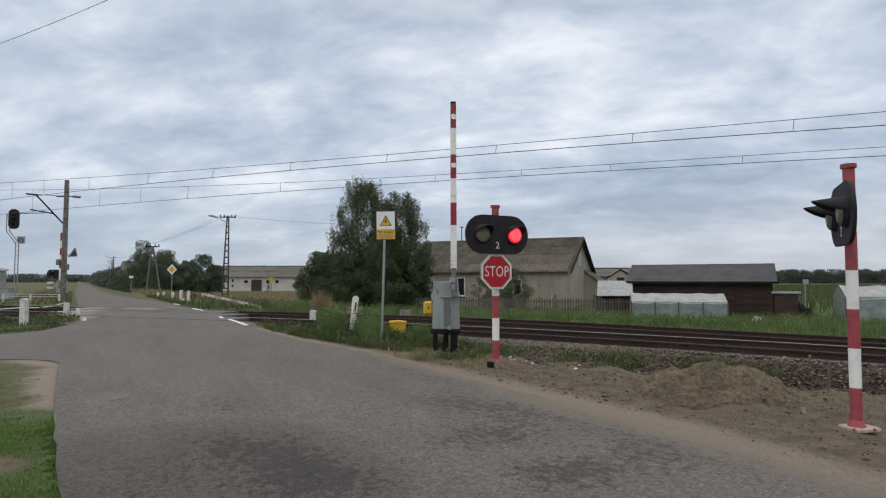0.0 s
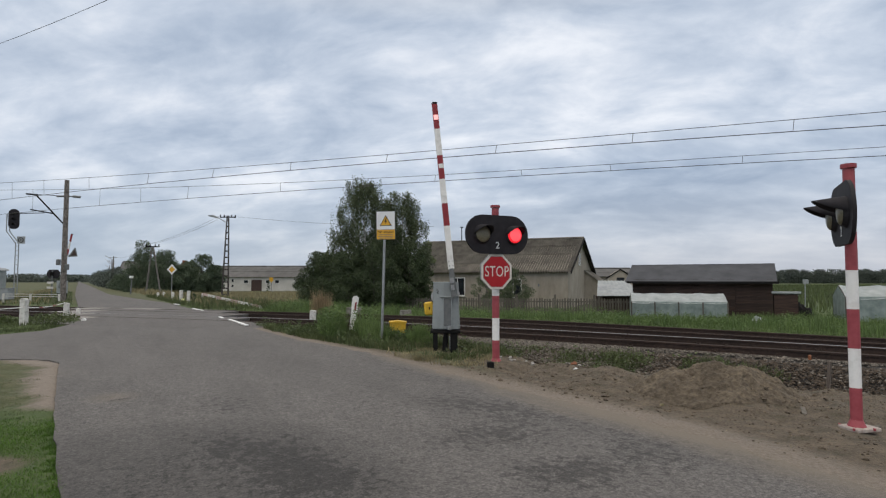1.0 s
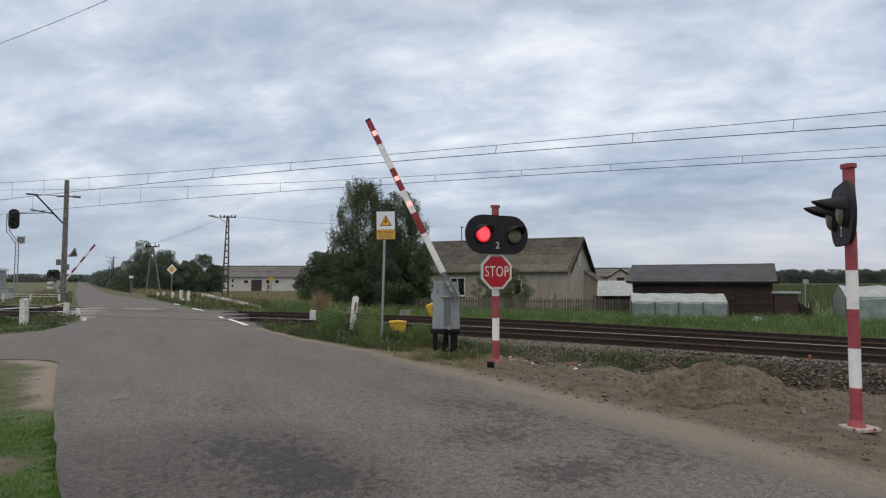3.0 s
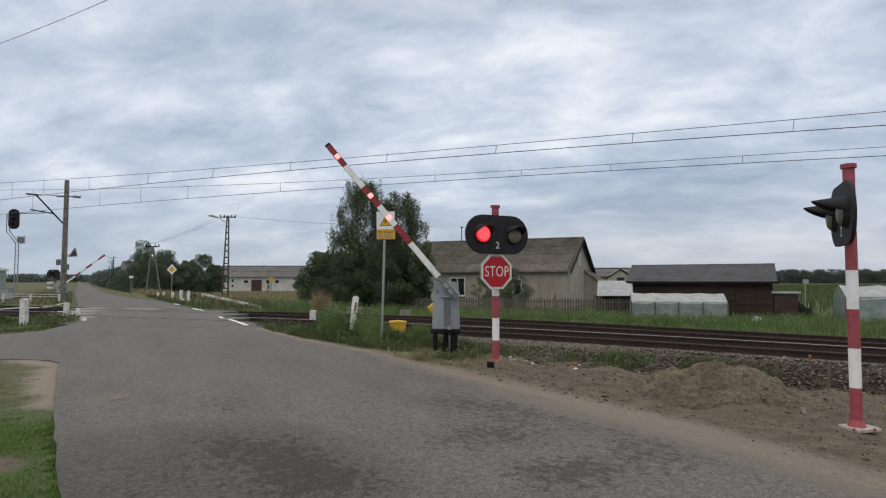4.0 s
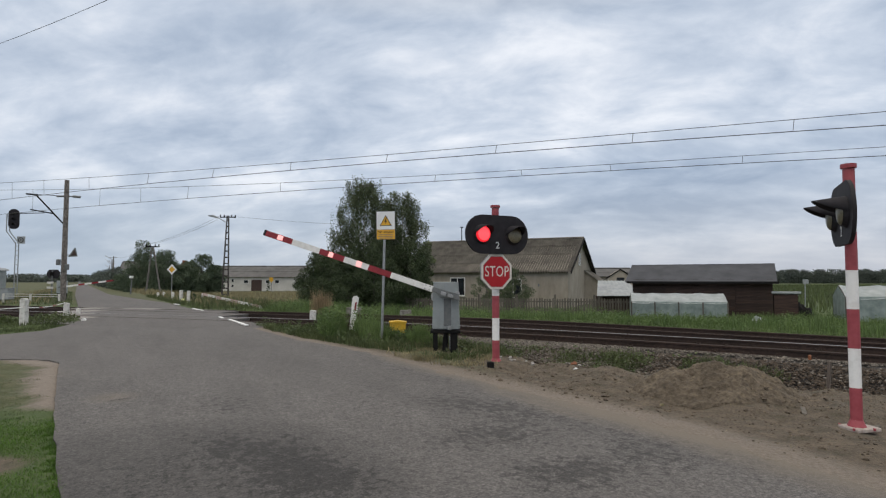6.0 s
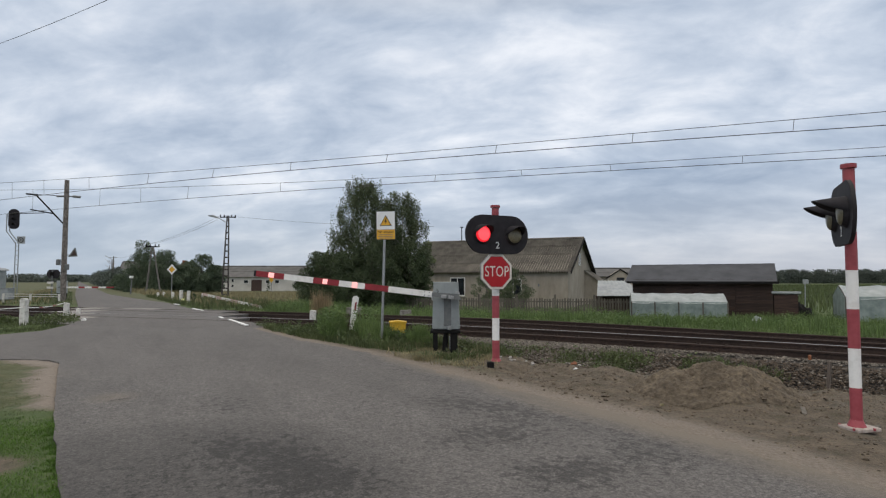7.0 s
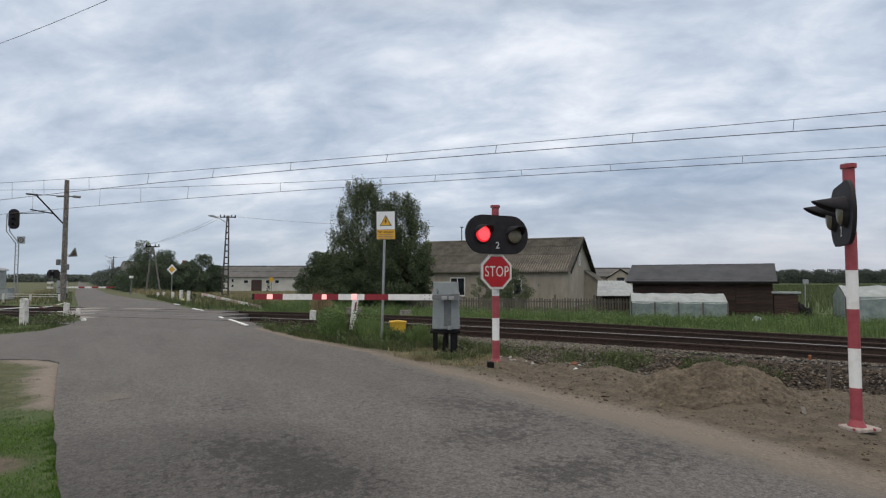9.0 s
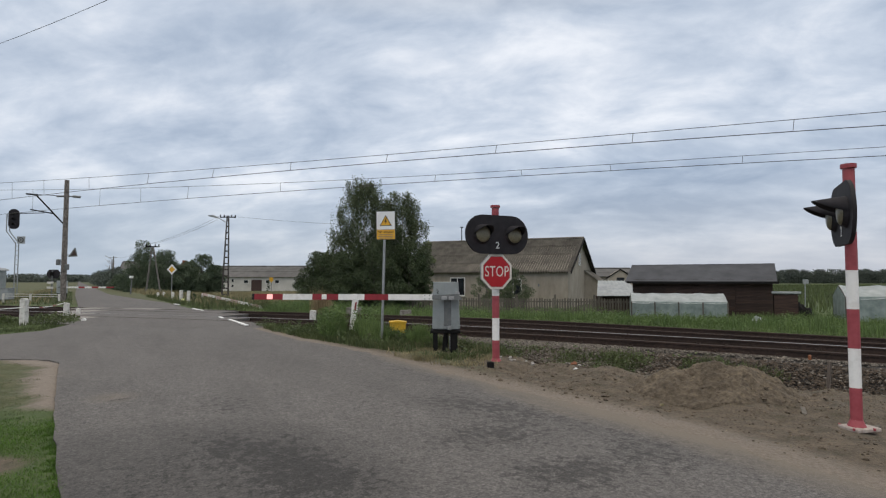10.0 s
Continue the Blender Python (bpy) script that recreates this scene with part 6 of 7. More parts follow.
# ---- plants ----
def tree(name, x, y, z, height, width, n_leaf, size, mats, label, droop=0.0, lobes=26, seed=1, base=0.12, trunk=0.14, squash=1.0, category="tree", top=0.75):
    """A trunk with limbs and a crown of leaves that hang in many separate clumps."""
    r = np.random.default_rng(seed)
    t = thing(name, pose(x, y, z), label, category)
    bm = B()
    lean = r.uniform(-0.25, 0.25, 2)
    h = height * 0.82
    rod(bm, (0, 0, 0), (lean[0] * 0.4, lean[1] * 0.4, h * 0.5), trunk, trunk * 0.65, seg=8)
    rod(bm, (lean[0] * 0.4, lean[1] * 0.4, h * 0.5), (lean[0], lean[1], h), trunk * 0.65, trunk * 0.2, seg=6)
    cl = []
    for i in range(lobes):
        u = (i + r.uniform(0, 1)) / lobes
        hz = height * (base + (1 - base) * u)
        prof = width / 2 * (min(1.0, 0.45 + 1.6 * u) if u < 0.4 else 1.0) * (1 - max(0, u - 0.45) / 0.55 * top) ** 0.9
        a = i * 2.39996 + r.uniform(-0.5, 0.5)
        rr = prof * math.sqrt(r.uniform(0.12, 1.0))
        c = np.array([rr * math.cos(a) + lean[0] * u, rr * math.sin(a) * squash + lean[1] * u, hz * 0.96])
        cl.append((c, r.uniform(0.5, 1.0) * width * 0.17 * (1.15 - 0.45 * u)))
        if i % 2 == 0:
            zz = max(0.3, hz * 0.72)
            rod(bm, (lean[0] * zz / h, lean[1] * zz / h, zz), tuple(c), trunk * 0.28 * (1.2 - u), 0.012, seg=5)
    part("trunk", bm, mats[0], t)
    share = np.array([s ** 2 for _, s in cl])
    share = (share / share.sum() * n_leaf).astype(int)
    P = []
    for (c, s), k in zip(cl, share):
        d = r.normal(size=(k, 3))
        d /= np.linalg.norm(d, axis=1)[:, None]
        rad = s * r.uniform(0.25, 1.0, (k, 1)) ** 0.5
        p = c + d * rad * np.array([1, 1, 0.8])
        if droop:
            strand = r.integers(0, max(2, k // 14), k)
            ax = r.normal(size=(max(2, k // 14), 3)) * s * np.array([0.55, 0.55, 0.3])
            p = c + ax[strand] + r.normal(size=(k, 3)) * 0.05
            p[:, 2] -= r.uniform(0, droop, k) * (0.4 + 0.6 * r.uniform(0, 1, max(2, k // 14))[strand])
        P.append(p)
    P = np.concatenate(P)
    P = P[P[:, 2] > 0.05]
    leaf_mesh("crown", P, size, mats[1], t, down=0.5 if droop else 0.0)
    return t


GARDEN = M["leaf_garden_hazed"]
BARK, LEAF, DARK, FAR = M["birch_bark"], M["leaf"], M["leaf_dark"], M["leaf_far_hazed"]
tree("birch_tree", -5.15, 38.0, -0.6, 9.3, 4.4, 84000, 0.050, (BARK, LEAF), "tall birch with drooping grey-green foliage", droop=1.25, lobes=84, seed=3, trunk=0.13, top=0.55)
tree("birch_tree", -2.75, 39.0, -0.6, 8.7, 3.7, 66000, 0.050, (BARK, LEAF), "birch with drooping grey-green foliage beside the farmhouse", droop=1.35, lobes=70, seed=8, trunk=0.11, top=0.50)
tree("birch_tree", -4.1, 40.0, -0.6, 7.9, 3.2, 34000, 0.050, (BARK, LEAF), "birch with drooping grey-green foliage between two taller ones", droop=1.0, lobes=50, seed=5, trunk=0.10, top=0.6)
for x, y, h, w, s in ((-4.4, 36.4, 4.6, 4.8, 11), (-7.3, 37.2, 3.9, 3.8, 12), (-2.3, 36.9, 4.6, 3.2, 13), (-9.0, 41.5, 4.3, 3.2, 14), (-6.0, 36.0, 3.9, 3.6, 16), (-1.9, 38.0, 3.9, 2.6, 18), (-8.3, 38.5, 4.0, 3.4, 19)):
    tree("shrub", x, y, -0.6, h, w, 26000, 0.045, (M["bark"], DARK), "dense dark green shrub under the birches", lobes=70, seed=s, base=0.04, trunk=0.07, category="shrub", top=0.6)
tree("garden_tree", -1.35, 48.0, -0.6, 5.5, 2.2, 6000, 0.06, (M["bark"], M["leaf_light"]), "small light green tree behind the farmhouse", lobes=40, seed=61, base=0.1, trunk=0.06)
tree("shrub", 4.9, 40.3, -0.6, 3.0, 2.9, 9000, 0.05, (M["bark"], LEAF), "loose green shrub before the farmhouse wall", lobes=50, seed=22, base=0.1, trunk=0.05, category="shrub")
tree("shrub", 3.1, 40.8, -0.6, 3.3, 2.2, 4500, 0.05, (M["bark"], LEAF), "thin bare-stemmed shrub before the farmhouse", lobes=38, seed=23, base=0.1, trunk=0.05, category="shrub")
for i, (x, y, h, w) in enumerate(((-45.7, 86, 8.1, 5.0), (-41.5, 84, 6.5, 5.0), (-36.8, 86, 6.0, 5.2), (-47.8, 90, 6.2, 4.0), (-39.2, 88, 5.0, 4.8), (-43.6, 88, 5.8, 5.0), (-35.2, 87, 4.4, 3.6), (-50.5, 100, 5.0, 4.4), (-44.0, 85, 5.0, 4.2), (-38.6, 84.5, 4.4, 4.0))):
    tree("garden_tree", x, y, -0.55, h, w, 20000, 0.075, (M["bark"], GARDEN), "dense green tree beside the far road", lobes=110, seed=40 + i, base=0.02, category="tree", top=0.6 if i in (0, 3) else 0.7)
for i, (x, y, h, w) in enumerate(((-42.6, 76.5, 1.7, 1.7), (-44.0, 78.5, 2.2, 2.0), (-46.2, 82, 2.7, 2.2), (-49.0, 86, 2.3, 2.6), (-52.5, 92, 2.6, 2.8), (-56.5, 98, 2.4, 3.0), (-41.2, 80, 1.5, 2.2))):
    tree("roadside_shrub", x, y, -0.3, h, w, 3600, 0.08, (M["bark"], GARDEN), "rounded green shrub at the edge of the far road", lobes=34, seed=160 + i, base=0.02, trunk=0.05, category="shrub")
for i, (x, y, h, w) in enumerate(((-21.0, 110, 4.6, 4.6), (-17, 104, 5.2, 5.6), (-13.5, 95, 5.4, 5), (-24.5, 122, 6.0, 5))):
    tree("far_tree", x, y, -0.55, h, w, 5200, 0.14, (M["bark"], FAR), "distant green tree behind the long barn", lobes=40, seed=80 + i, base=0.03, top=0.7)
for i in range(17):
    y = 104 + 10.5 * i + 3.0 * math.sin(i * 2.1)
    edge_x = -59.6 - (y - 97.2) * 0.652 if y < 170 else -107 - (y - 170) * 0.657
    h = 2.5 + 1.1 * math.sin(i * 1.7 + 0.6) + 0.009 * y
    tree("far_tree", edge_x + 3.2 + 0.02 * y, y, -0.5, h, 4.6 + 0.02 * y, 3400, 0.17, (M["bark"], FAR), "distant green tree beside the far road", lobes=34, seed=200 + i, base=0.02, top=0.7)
for i, (x, y, h, w) in enumerate(((-30.3, 98, 2.0, 0.9), (-24.0, 100, 2.2, 1.0), (-21.7, 99, 1.9, 0.9), (-17.9, 92, 1.9, 1.0), (-16.3, 91, 2.2, 1.1))):
    tree("conifer", x, y, -0.6, h, w, 1400, 0.06, (M["bark"], DARK), "small dark garden conifer", lobes=14, seed=120 + i, base=0.02, trunk=0.05, top=0.98)
# Bush form given to a small dark object that was not made out.
tree("bush", -17.4, 39.5, -0.15, 0.75, 0.6, 500, 0.05, (M["bark"], DARK), "small dark bush-shaped stand-in beside the white railing", lobes=8, seed=140, trunk=0.03, category="bush")


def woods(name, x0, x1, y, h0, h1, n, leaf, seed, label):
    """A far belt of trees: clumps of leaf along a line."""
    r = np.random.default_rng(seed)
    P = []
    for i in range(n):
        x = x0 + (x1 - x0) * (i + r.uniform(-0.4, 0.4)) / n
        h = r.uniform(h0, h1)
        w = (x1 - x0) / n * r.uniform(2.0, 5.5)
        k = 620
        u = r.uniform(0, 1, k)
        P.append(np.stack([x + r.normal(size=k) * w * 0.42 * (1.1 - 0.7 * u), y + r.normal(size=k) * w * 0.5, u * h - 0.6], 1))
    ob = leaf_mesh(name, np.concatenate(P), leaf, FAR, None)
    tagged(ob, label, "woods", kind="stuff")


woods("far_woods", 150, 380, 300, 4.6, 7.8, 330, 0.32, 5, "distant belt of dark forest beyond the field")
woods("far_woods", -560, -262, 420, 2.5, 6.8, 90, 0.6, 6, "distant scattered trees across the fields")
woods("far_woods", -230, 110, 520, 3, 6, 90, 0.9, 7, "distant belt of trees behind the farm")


# ---- grass, weeds, soil ----
def scatter(n, x0, x1, y0, y1, keep, dz=-0.02):
    x, y = RNG.uniform(x0, x1, n), RNG.uniform(y0, y1, n)
    k = keep(x, y)
    x, y = x[k], y[k]
    return np.stack([x, y, ground_z(x, y) + dz], 1)


def on_bed(pts):
    """Lifts places that lie under the ballast's slope onto it."""
    o = track_off(pts[:, 0], pts[:, 1])
    pts[:, 2] = np.maximum(pts[:, 2], -0.38 + 0.275 * smooth(-2.6, -1.15, o))
    return pts


def left_of_road(x, y):
    edge = np.interp(y, [1.9, 4.1, 5.54, 6.56, 10.0, 11.0], [-1.2, -2.72, -3.75, -4.45, -6.75, -8.3])
    return edge - x


def clumpy(x, y, f=1.0, seed=0.0):
    return np.sin(x * 1.9 * f + seed) * np.sin(y * 2.3 * f + 1.3 * seed) + 0.6 * np.sin(x * 4.3 * f - y * 3.1 * f + seed) + RNG.uniform(-0.6, 0.6, np.shape(x))


bare = lambda x, y: np.hypot((x + 3.85) / 0.42, (y - 4.75) / 0.30) + 0.25 * np.sin(x * 9 + y * 5) * np.sin(y * 11)
blades("lawn", scatter(230000, -7.5, -2.4, 3.4, 6.7, lambda x, y: (left_of_road(x, y) > -0.03) & (y < 6.42 - 0.12 * (x + 5) + 0.12 * np.sin(x * 5.3) + 0.06 * np.sin(x * 13)) & (clumpy(x, y) > -0.9) & (bare(x, y) > RNG.uniform(0.7, 1.2, x.shape))), 0.012, 0.042, 0.008, M["grass"], "lush short green grass beside the road", "grass", lean=0.9)
blades("thin_grass", scatter(50000, -9.5, -4.6, 6.3, 10.6, lambda x, y: (left_of_road(x, y) > 0.36 + 0.30 * np.sin(y * 4.7 + x) * np.sin(y * 11.0)) & (clumpy(x, y, 1.6) > -0.1)), 0.012, 0.05, 0.008, M["weed"], "thin patchy grass beside the sandy apron", "grass", lean=1.0)
verge = lambda lo: (lambda x, y: (road_gap(x, y) > lo) & (track_off(x, y) < -0.30 - 0.7 * smooth(-2.5, -0.5, x)) & (np.interp(y, [9.85, 12.0, 14.75, 17.2, 18.9, 22.4], [-0.25, -1.6, -3.9, -5.55, -6.6, -8.6]) < x))
clear = lambda x, y: (np.hypot(x - 0.1, y - 12.3) > 0.75) & (np.hypot(x - 0.96, y - 10.4) > 0.5)
near0 = verge(0.35)
near = lambda x, y: near0(x, y) & clear(x, y) & (road_gap(x, y) > 0.35 + 0.5 * smooth(-2.0, 0.0, x))
blades("verge_grass", scatter(110000, -8.0, 2.2, 10.3, 22, lambda x, y: near(x, y) & (x < 0.6 + 0.7 * np.sin(y * 1.7)) & (clumpy(x, y) > -0.75)), 0.06, 0.26, 0.013, M["weed"], "rough green verge grass beside the road", "grass")
tall0 = verge(0.7)
tall = lambda x, y: tall0(x, y) & (x / y > -0.214 + 0.006 * np.sin(y * 9))
blades("tall_weeds", scatter(60000, -7.2, 0.0, 12.8, 21.5, lambda x, y: tall(x, y) & ~((x > -1.75) & (x < -0.8) & (y > 14.2) & (y < 16.5)) & ~((np.abs(x + 2.62) < 0.26) & (y > 14.6) & (y < 17.0)) & (track_off(x, y) < -1.3) & (np.hypot((x + 3.7) / 2.8, (y - 17.2) / 2.8) + 0.25 * clumpy(x, y) < 1.0)), 0.30, 0.85, 0.018, M["fresh"], "tall green weeds round the roadside posts", "weeds", lean=0.4)
CLUMPS = ((-3.2, 16.2, 0.95, 0.95), (-3.9, 17.4, 1.0, 0.9), (-1.95, 14.7, 0.75, 0.72), (-1.15, 14.2, 0.55, 0.55), (-0.55, 13.8, 0.45, 0.5), (-2.4, 15.4, 0.5, 0.6))


def feathery(n, seed, low=False):
    """Places and heights of fine grass that stands in round clumps."""
    r = np.random.default_rng(seed)
    P = []
    for cx, cy, rad, h in CLUMPS:
        if (h < 0.75) != low:
            continue
        m = int(n * rad * rad)
        a, d = r.uniform(0, 6.283, m), rad * np.abs(r.normal(0, 0.5, m))
        x, y = cx + d * np.cos(a), cy + d * np.sin(a)
        k = x / y
        ok = (track_off(x, y) < -1.1) & (k > -0.212) & ~on_road(x, y) & (road_gap(x, y) > 0.5) & ~((k > -0.172) & (k < -0.146) & (y < 17)) & ~((k > -0.112) & (k < -0.101) & (y < 14.2)) & ~((k > -0.096) & (k < -0.062) & (y < 16.3))
        P.append(np.stack([x, y, ground_z(x, y) - 0.02], 1)[ok])
    return np.concatenate(P)


blades("bin_weeds", scatter(3200, -1.75, -0.7, 14.4, 15.6, lambda x, y: clumpy(x, y, 1.2, 2.0) > -0.8), 0.12, 0.42, 0.009, M["fresh"], "short weeds before the grit bin", "weeds", lean=0.6)
blades("low_feathery_weeds", feathery(9000, 5, True), 0.12, 0.50, 0.009, M["fresh"], "low fine green weeds on the verge", "weeds", lean=0.6)
blades("feathery_weeds", feathery(12000, 4), 0.28, 1.0, 0.009, M["fresh"], "fine feathery green weeds on the verge", "weeds", lean=0.45)
blades("dry_verge", scatter(9000, -1.2, 1.0, 10.2, 13.4, lambda x, y: ~on_road(x, y) & (road_gap(x, y) > 0.2) & (track_off(x, y) < -1.6) & (clumpy(x, y, 1.4, 1.0) > -0.3)), 0.03, 0.16, 0.009, M["dry"], "short dry grass round the barrier cabinet", "dry grass", lean=1.2)
blades("dry_stalks", scatter(5000, -6, 1.6, 10.0, 18, lambda x, y: verge(0.2)(x, y) & (clumpy(x, y, 0.8, 2.0) > 0.2)), 0.05, 0.2, 0.010, M["dry"], "dry straw-coloured grass stalks on the verge", "dry grass", lean=0.9)
blades("soil_weeds", on_bed(scatter(80000, 0.4, 6.2, 8.0, 15.5, lambda x, y: (track_off(x, y) < -1.55 + 0.2 * np.sin(x * 3.7)) & (track_off(x, y) > -2.8 + 0.05 * x) & (clumpy(x, y, 0.9, 1.0) > -0.75 + 0.25 * x))), 0.05, 0.26, 0.012, M["weed"], "sparse weeds at the foot of the ballast", "weeds", lean=0.6)
blades("crossing_grass", scatter(34000, -22, -11.8, 15.0, 25, lambda x, y: (y < np.interp(x, [-22, -15.2, -13.3], [27, 23.0, 20.4])) & (track_off(x, y) < -1.2) & ~on_road(x, y) & (x < -11.9)), 0.04, 0.2, 0.016, M["weed"], "patchy grass between the side road and the track", "grass")
blades("trackside_weeds", scatter(150000, -9, 27, 10, 36, lambda x, y: (track_off(x, y) > 5.75) & ~((np.abs(x / y + 0.157) < 0.016) & (y < 26.3)) & ~((np.abs(x / y + 0.066) < 0.012) & (y < 25.9)) & (road_gap(x, y) > 2) & (clumpy(x, y, 0.5, 3.0) > -1.1) & (y < 34 - 0.25 * x)), 0.12, 0.55, 0.020, M["fresh"], "tall green weeds along the far side of the tracks", "weeds", lean=0.45)
blades("reed_clump", scatter(1500, -6.0, -4.8, 24.6, 26.0, lambda x, y: np.hypot((x + 5.4) / 0.6, (y - 25.3) / 0.55) < RNG.uniform(0.2, 1.0, x.shape)), 0.7, 1.35, 0.022, M["straw"], "dry straw-coloured reed clump behind the rails", "reeds", lean=0.35)
blades("field_crop", scatter(90000, 20, 150, 36, 190, lambda x, y: (x / y > 0.52) & (x / y < 0.86) & (clumpy(x, y, 0.3, 1.0) > -1.2)), 0.4, 0.9, 0.09, M["weed"], "green field crop behind the garden", "crop", lean=0.3)
blades("yard_grass", scatter(30000, -48, -8, 32, 90, lambda x, y: (track_off(x, y) > 7.5) & (road_gap(x, y) > 1.0) & (x > np.interp(y, [33, 37, 48, 83, 90], [-15.5, -18, -25, -47, -52]) + 0.6)), 0.15, 0.55, 0.05, M["dry"], "pale dry grass in the yard beyond the tracks", "dry grass", lean=0.5)
blades("far_field_grass", scatter(16000, -75, -26, 36, 95, lambda x, y: (x < np.interp(y, [36, 55, 110], [-24.5, -37, -73]) - 0.6) & (track_off(x, y) > 7)), 0.15, 0.45, 0.06, M["dry"], "pale dry grass of the far field", "dry grass", lean=0.5)


blades("yard_weeds", scatter(40000, -27, -7, 25, 52, lambda x, y: (track_off(x, y) > 6.9) & (x > np.interp(y, [27.3, 33.4, 37.4, 48.2, 52], [-11.6, -15.6, -18.2, -25.2, -27.6]) + 0.25)), 0.08, 0.4, 0.028, M["weed"], "rough green grass beyond the tracks", "grass", lean=0.5)
blades("field_weeds", scatter(30000, -60, -16, 24, 70, lambda x, y: (track_off(x, y) > 7.2) & (x < np.interp(y, [23.8, 36.9, 55.3, 70], [-15.2, -23.8, -35.9, -45.5]) - 0.3)), 0.08, 0.35, 0.035, M["weed"], "rough green grass of the far field", "grass", lean=0.5)
blades("soil_straw", scatter(5000, 0.4, 9.5, 4.5, 11.5, lambda x, y: (track_off(x, y) < -2.4) & ~on_road(x, y) & (edge_gap(x, y) > 0.3) & (clumpy(x, y, 1.3, 4.0) > 0.3)), 0.01, 0.05, 0.007, M["dry"], "bits of dry straw on the bare soil", "dry grass", lean=2.5)
herbs("verge_herbs", scatter(2600, -7.5, 0.6, 11, 21, lambda x, y: near(x, y) & (clumpy(x, y, 0.9, 0.5) > -0.3)), 0.08, 0.4, 12, 0.032, M["weed"], "broad-leaved weeds among the verge grass", "weeds")
herbs("tall_herbs", scatter(4200, -6.5, -0.4, 13.2, 20.5, lambda x, y: tall(x, y) & ~((x > -1.75) & (x < -0.8) & (y > 14.2) & (y < 16.5)) & ~((np.abs(x + 2.62) < 0.26) & (y > 14.6) & (y < 17.0)) & (track_off(x, y) < -1.2) & (np.hypot((x + 3.7) / 2.6, (y - 17.2) / 2.6) < 1.0)), 0.35, 0.95, 22, 0.034, M["fresh"], "lush tall weeds round the roadside posts", "weeds")
herbs("trackside_herbs", scatter(13000, -9, 27, 10, 34, lambda x, y: (track_off(x, y) > 6.2) & ~((np.abs(x / y + 0.157) < 0.018) & (y < 26.3)) & ~((np.abs(x / y + 0.066) < 0.014) & (y < 25.9)) & (road_gap(x, y) > 2) & (clumpy(x, y, 0.6, 2.0) > -0.3)), 0.15, 0.6, 18, 0.034, M["fresh"], "broad-leaved weeds along the far side of the tracks", "weeds")
herbs("ballast_herbs", on_bed(scatter(2600, 0.3, 5.6, 9.5, 15, lambda x, y: (track_off(x, y) < -1.4) & (track_off(x, y) > -2.9) & (clumpy(x, y, 0.9, 1.0) > -0.2))), 0.05, 0.25, 12, 0.028, M["weed"], "grey-green weeds at the foot of the ballast", "weeds")
herbs("crossing_herbs", scatter(500, -15.5, -13.2, 19.5, 24, lambda x, y: (edge_gap(x, y) > 0.15) & ~on_road(x, y) & (track_off(x, y) < -0.6)), 0.08, 0.35, 12, 0.04, M["weed"], "weeds round the white guard posts", "weeds")


HEAP = (3.80, 8.0, 1.12, 1.08)


def sand_pile():
    n = 150
    cx, cy, a, b = HEAP
    u, v = np.meshgrid(np.linspace(-1, 1, n + 1), np.linspace(-1, 1, n + 1), indexing="ij")
    x, y = cx + u * a * 1.3, cy + v * b * 1.3

    def rough_at(f, seed):
        return np.array([noise.noise(Vector((p * f, q * f, seed))) for p, q in zip(x.ravel(), y.ravel())]).reshape(x.shape)

    r = np.hypot(u * 1.3, v * 1.3) + 0.16 * rough_at(1.5, 4) + 0.05 * rough_at(5, 9)
    top = np.maximum(0.0, 1 - r)
    gully = 0.06 * np.abs(rough_at(3.1, 7)) + 0.055 * rough_at(7, 1) + 0.034 * rough_at(16, 2) + 0.012 * rough_at(34, 3)
    z = ground_z(x, y) + 0.66 * top / (1 + 0.75 * top) + gully * np.minimum(1, top * 5) - 0.06 * (top == 0)
    idx = np.arange((n + 1) * (n + 1)).reshape(n + 1, n + 1)
    F = np.stack([idx[:-1, :-1], idx[1:, :-1], idx[1:, 1:], idx[:-1, 1:]], -1).reshape(-1, 4)
    V = np.stack([x, y, z], -1).reshape(-1, 3)
    tagged(raw("soil_mound", V, F, M["sand"], smooth=True), "low mound of brown sandy soil beside the road", "soil mound")


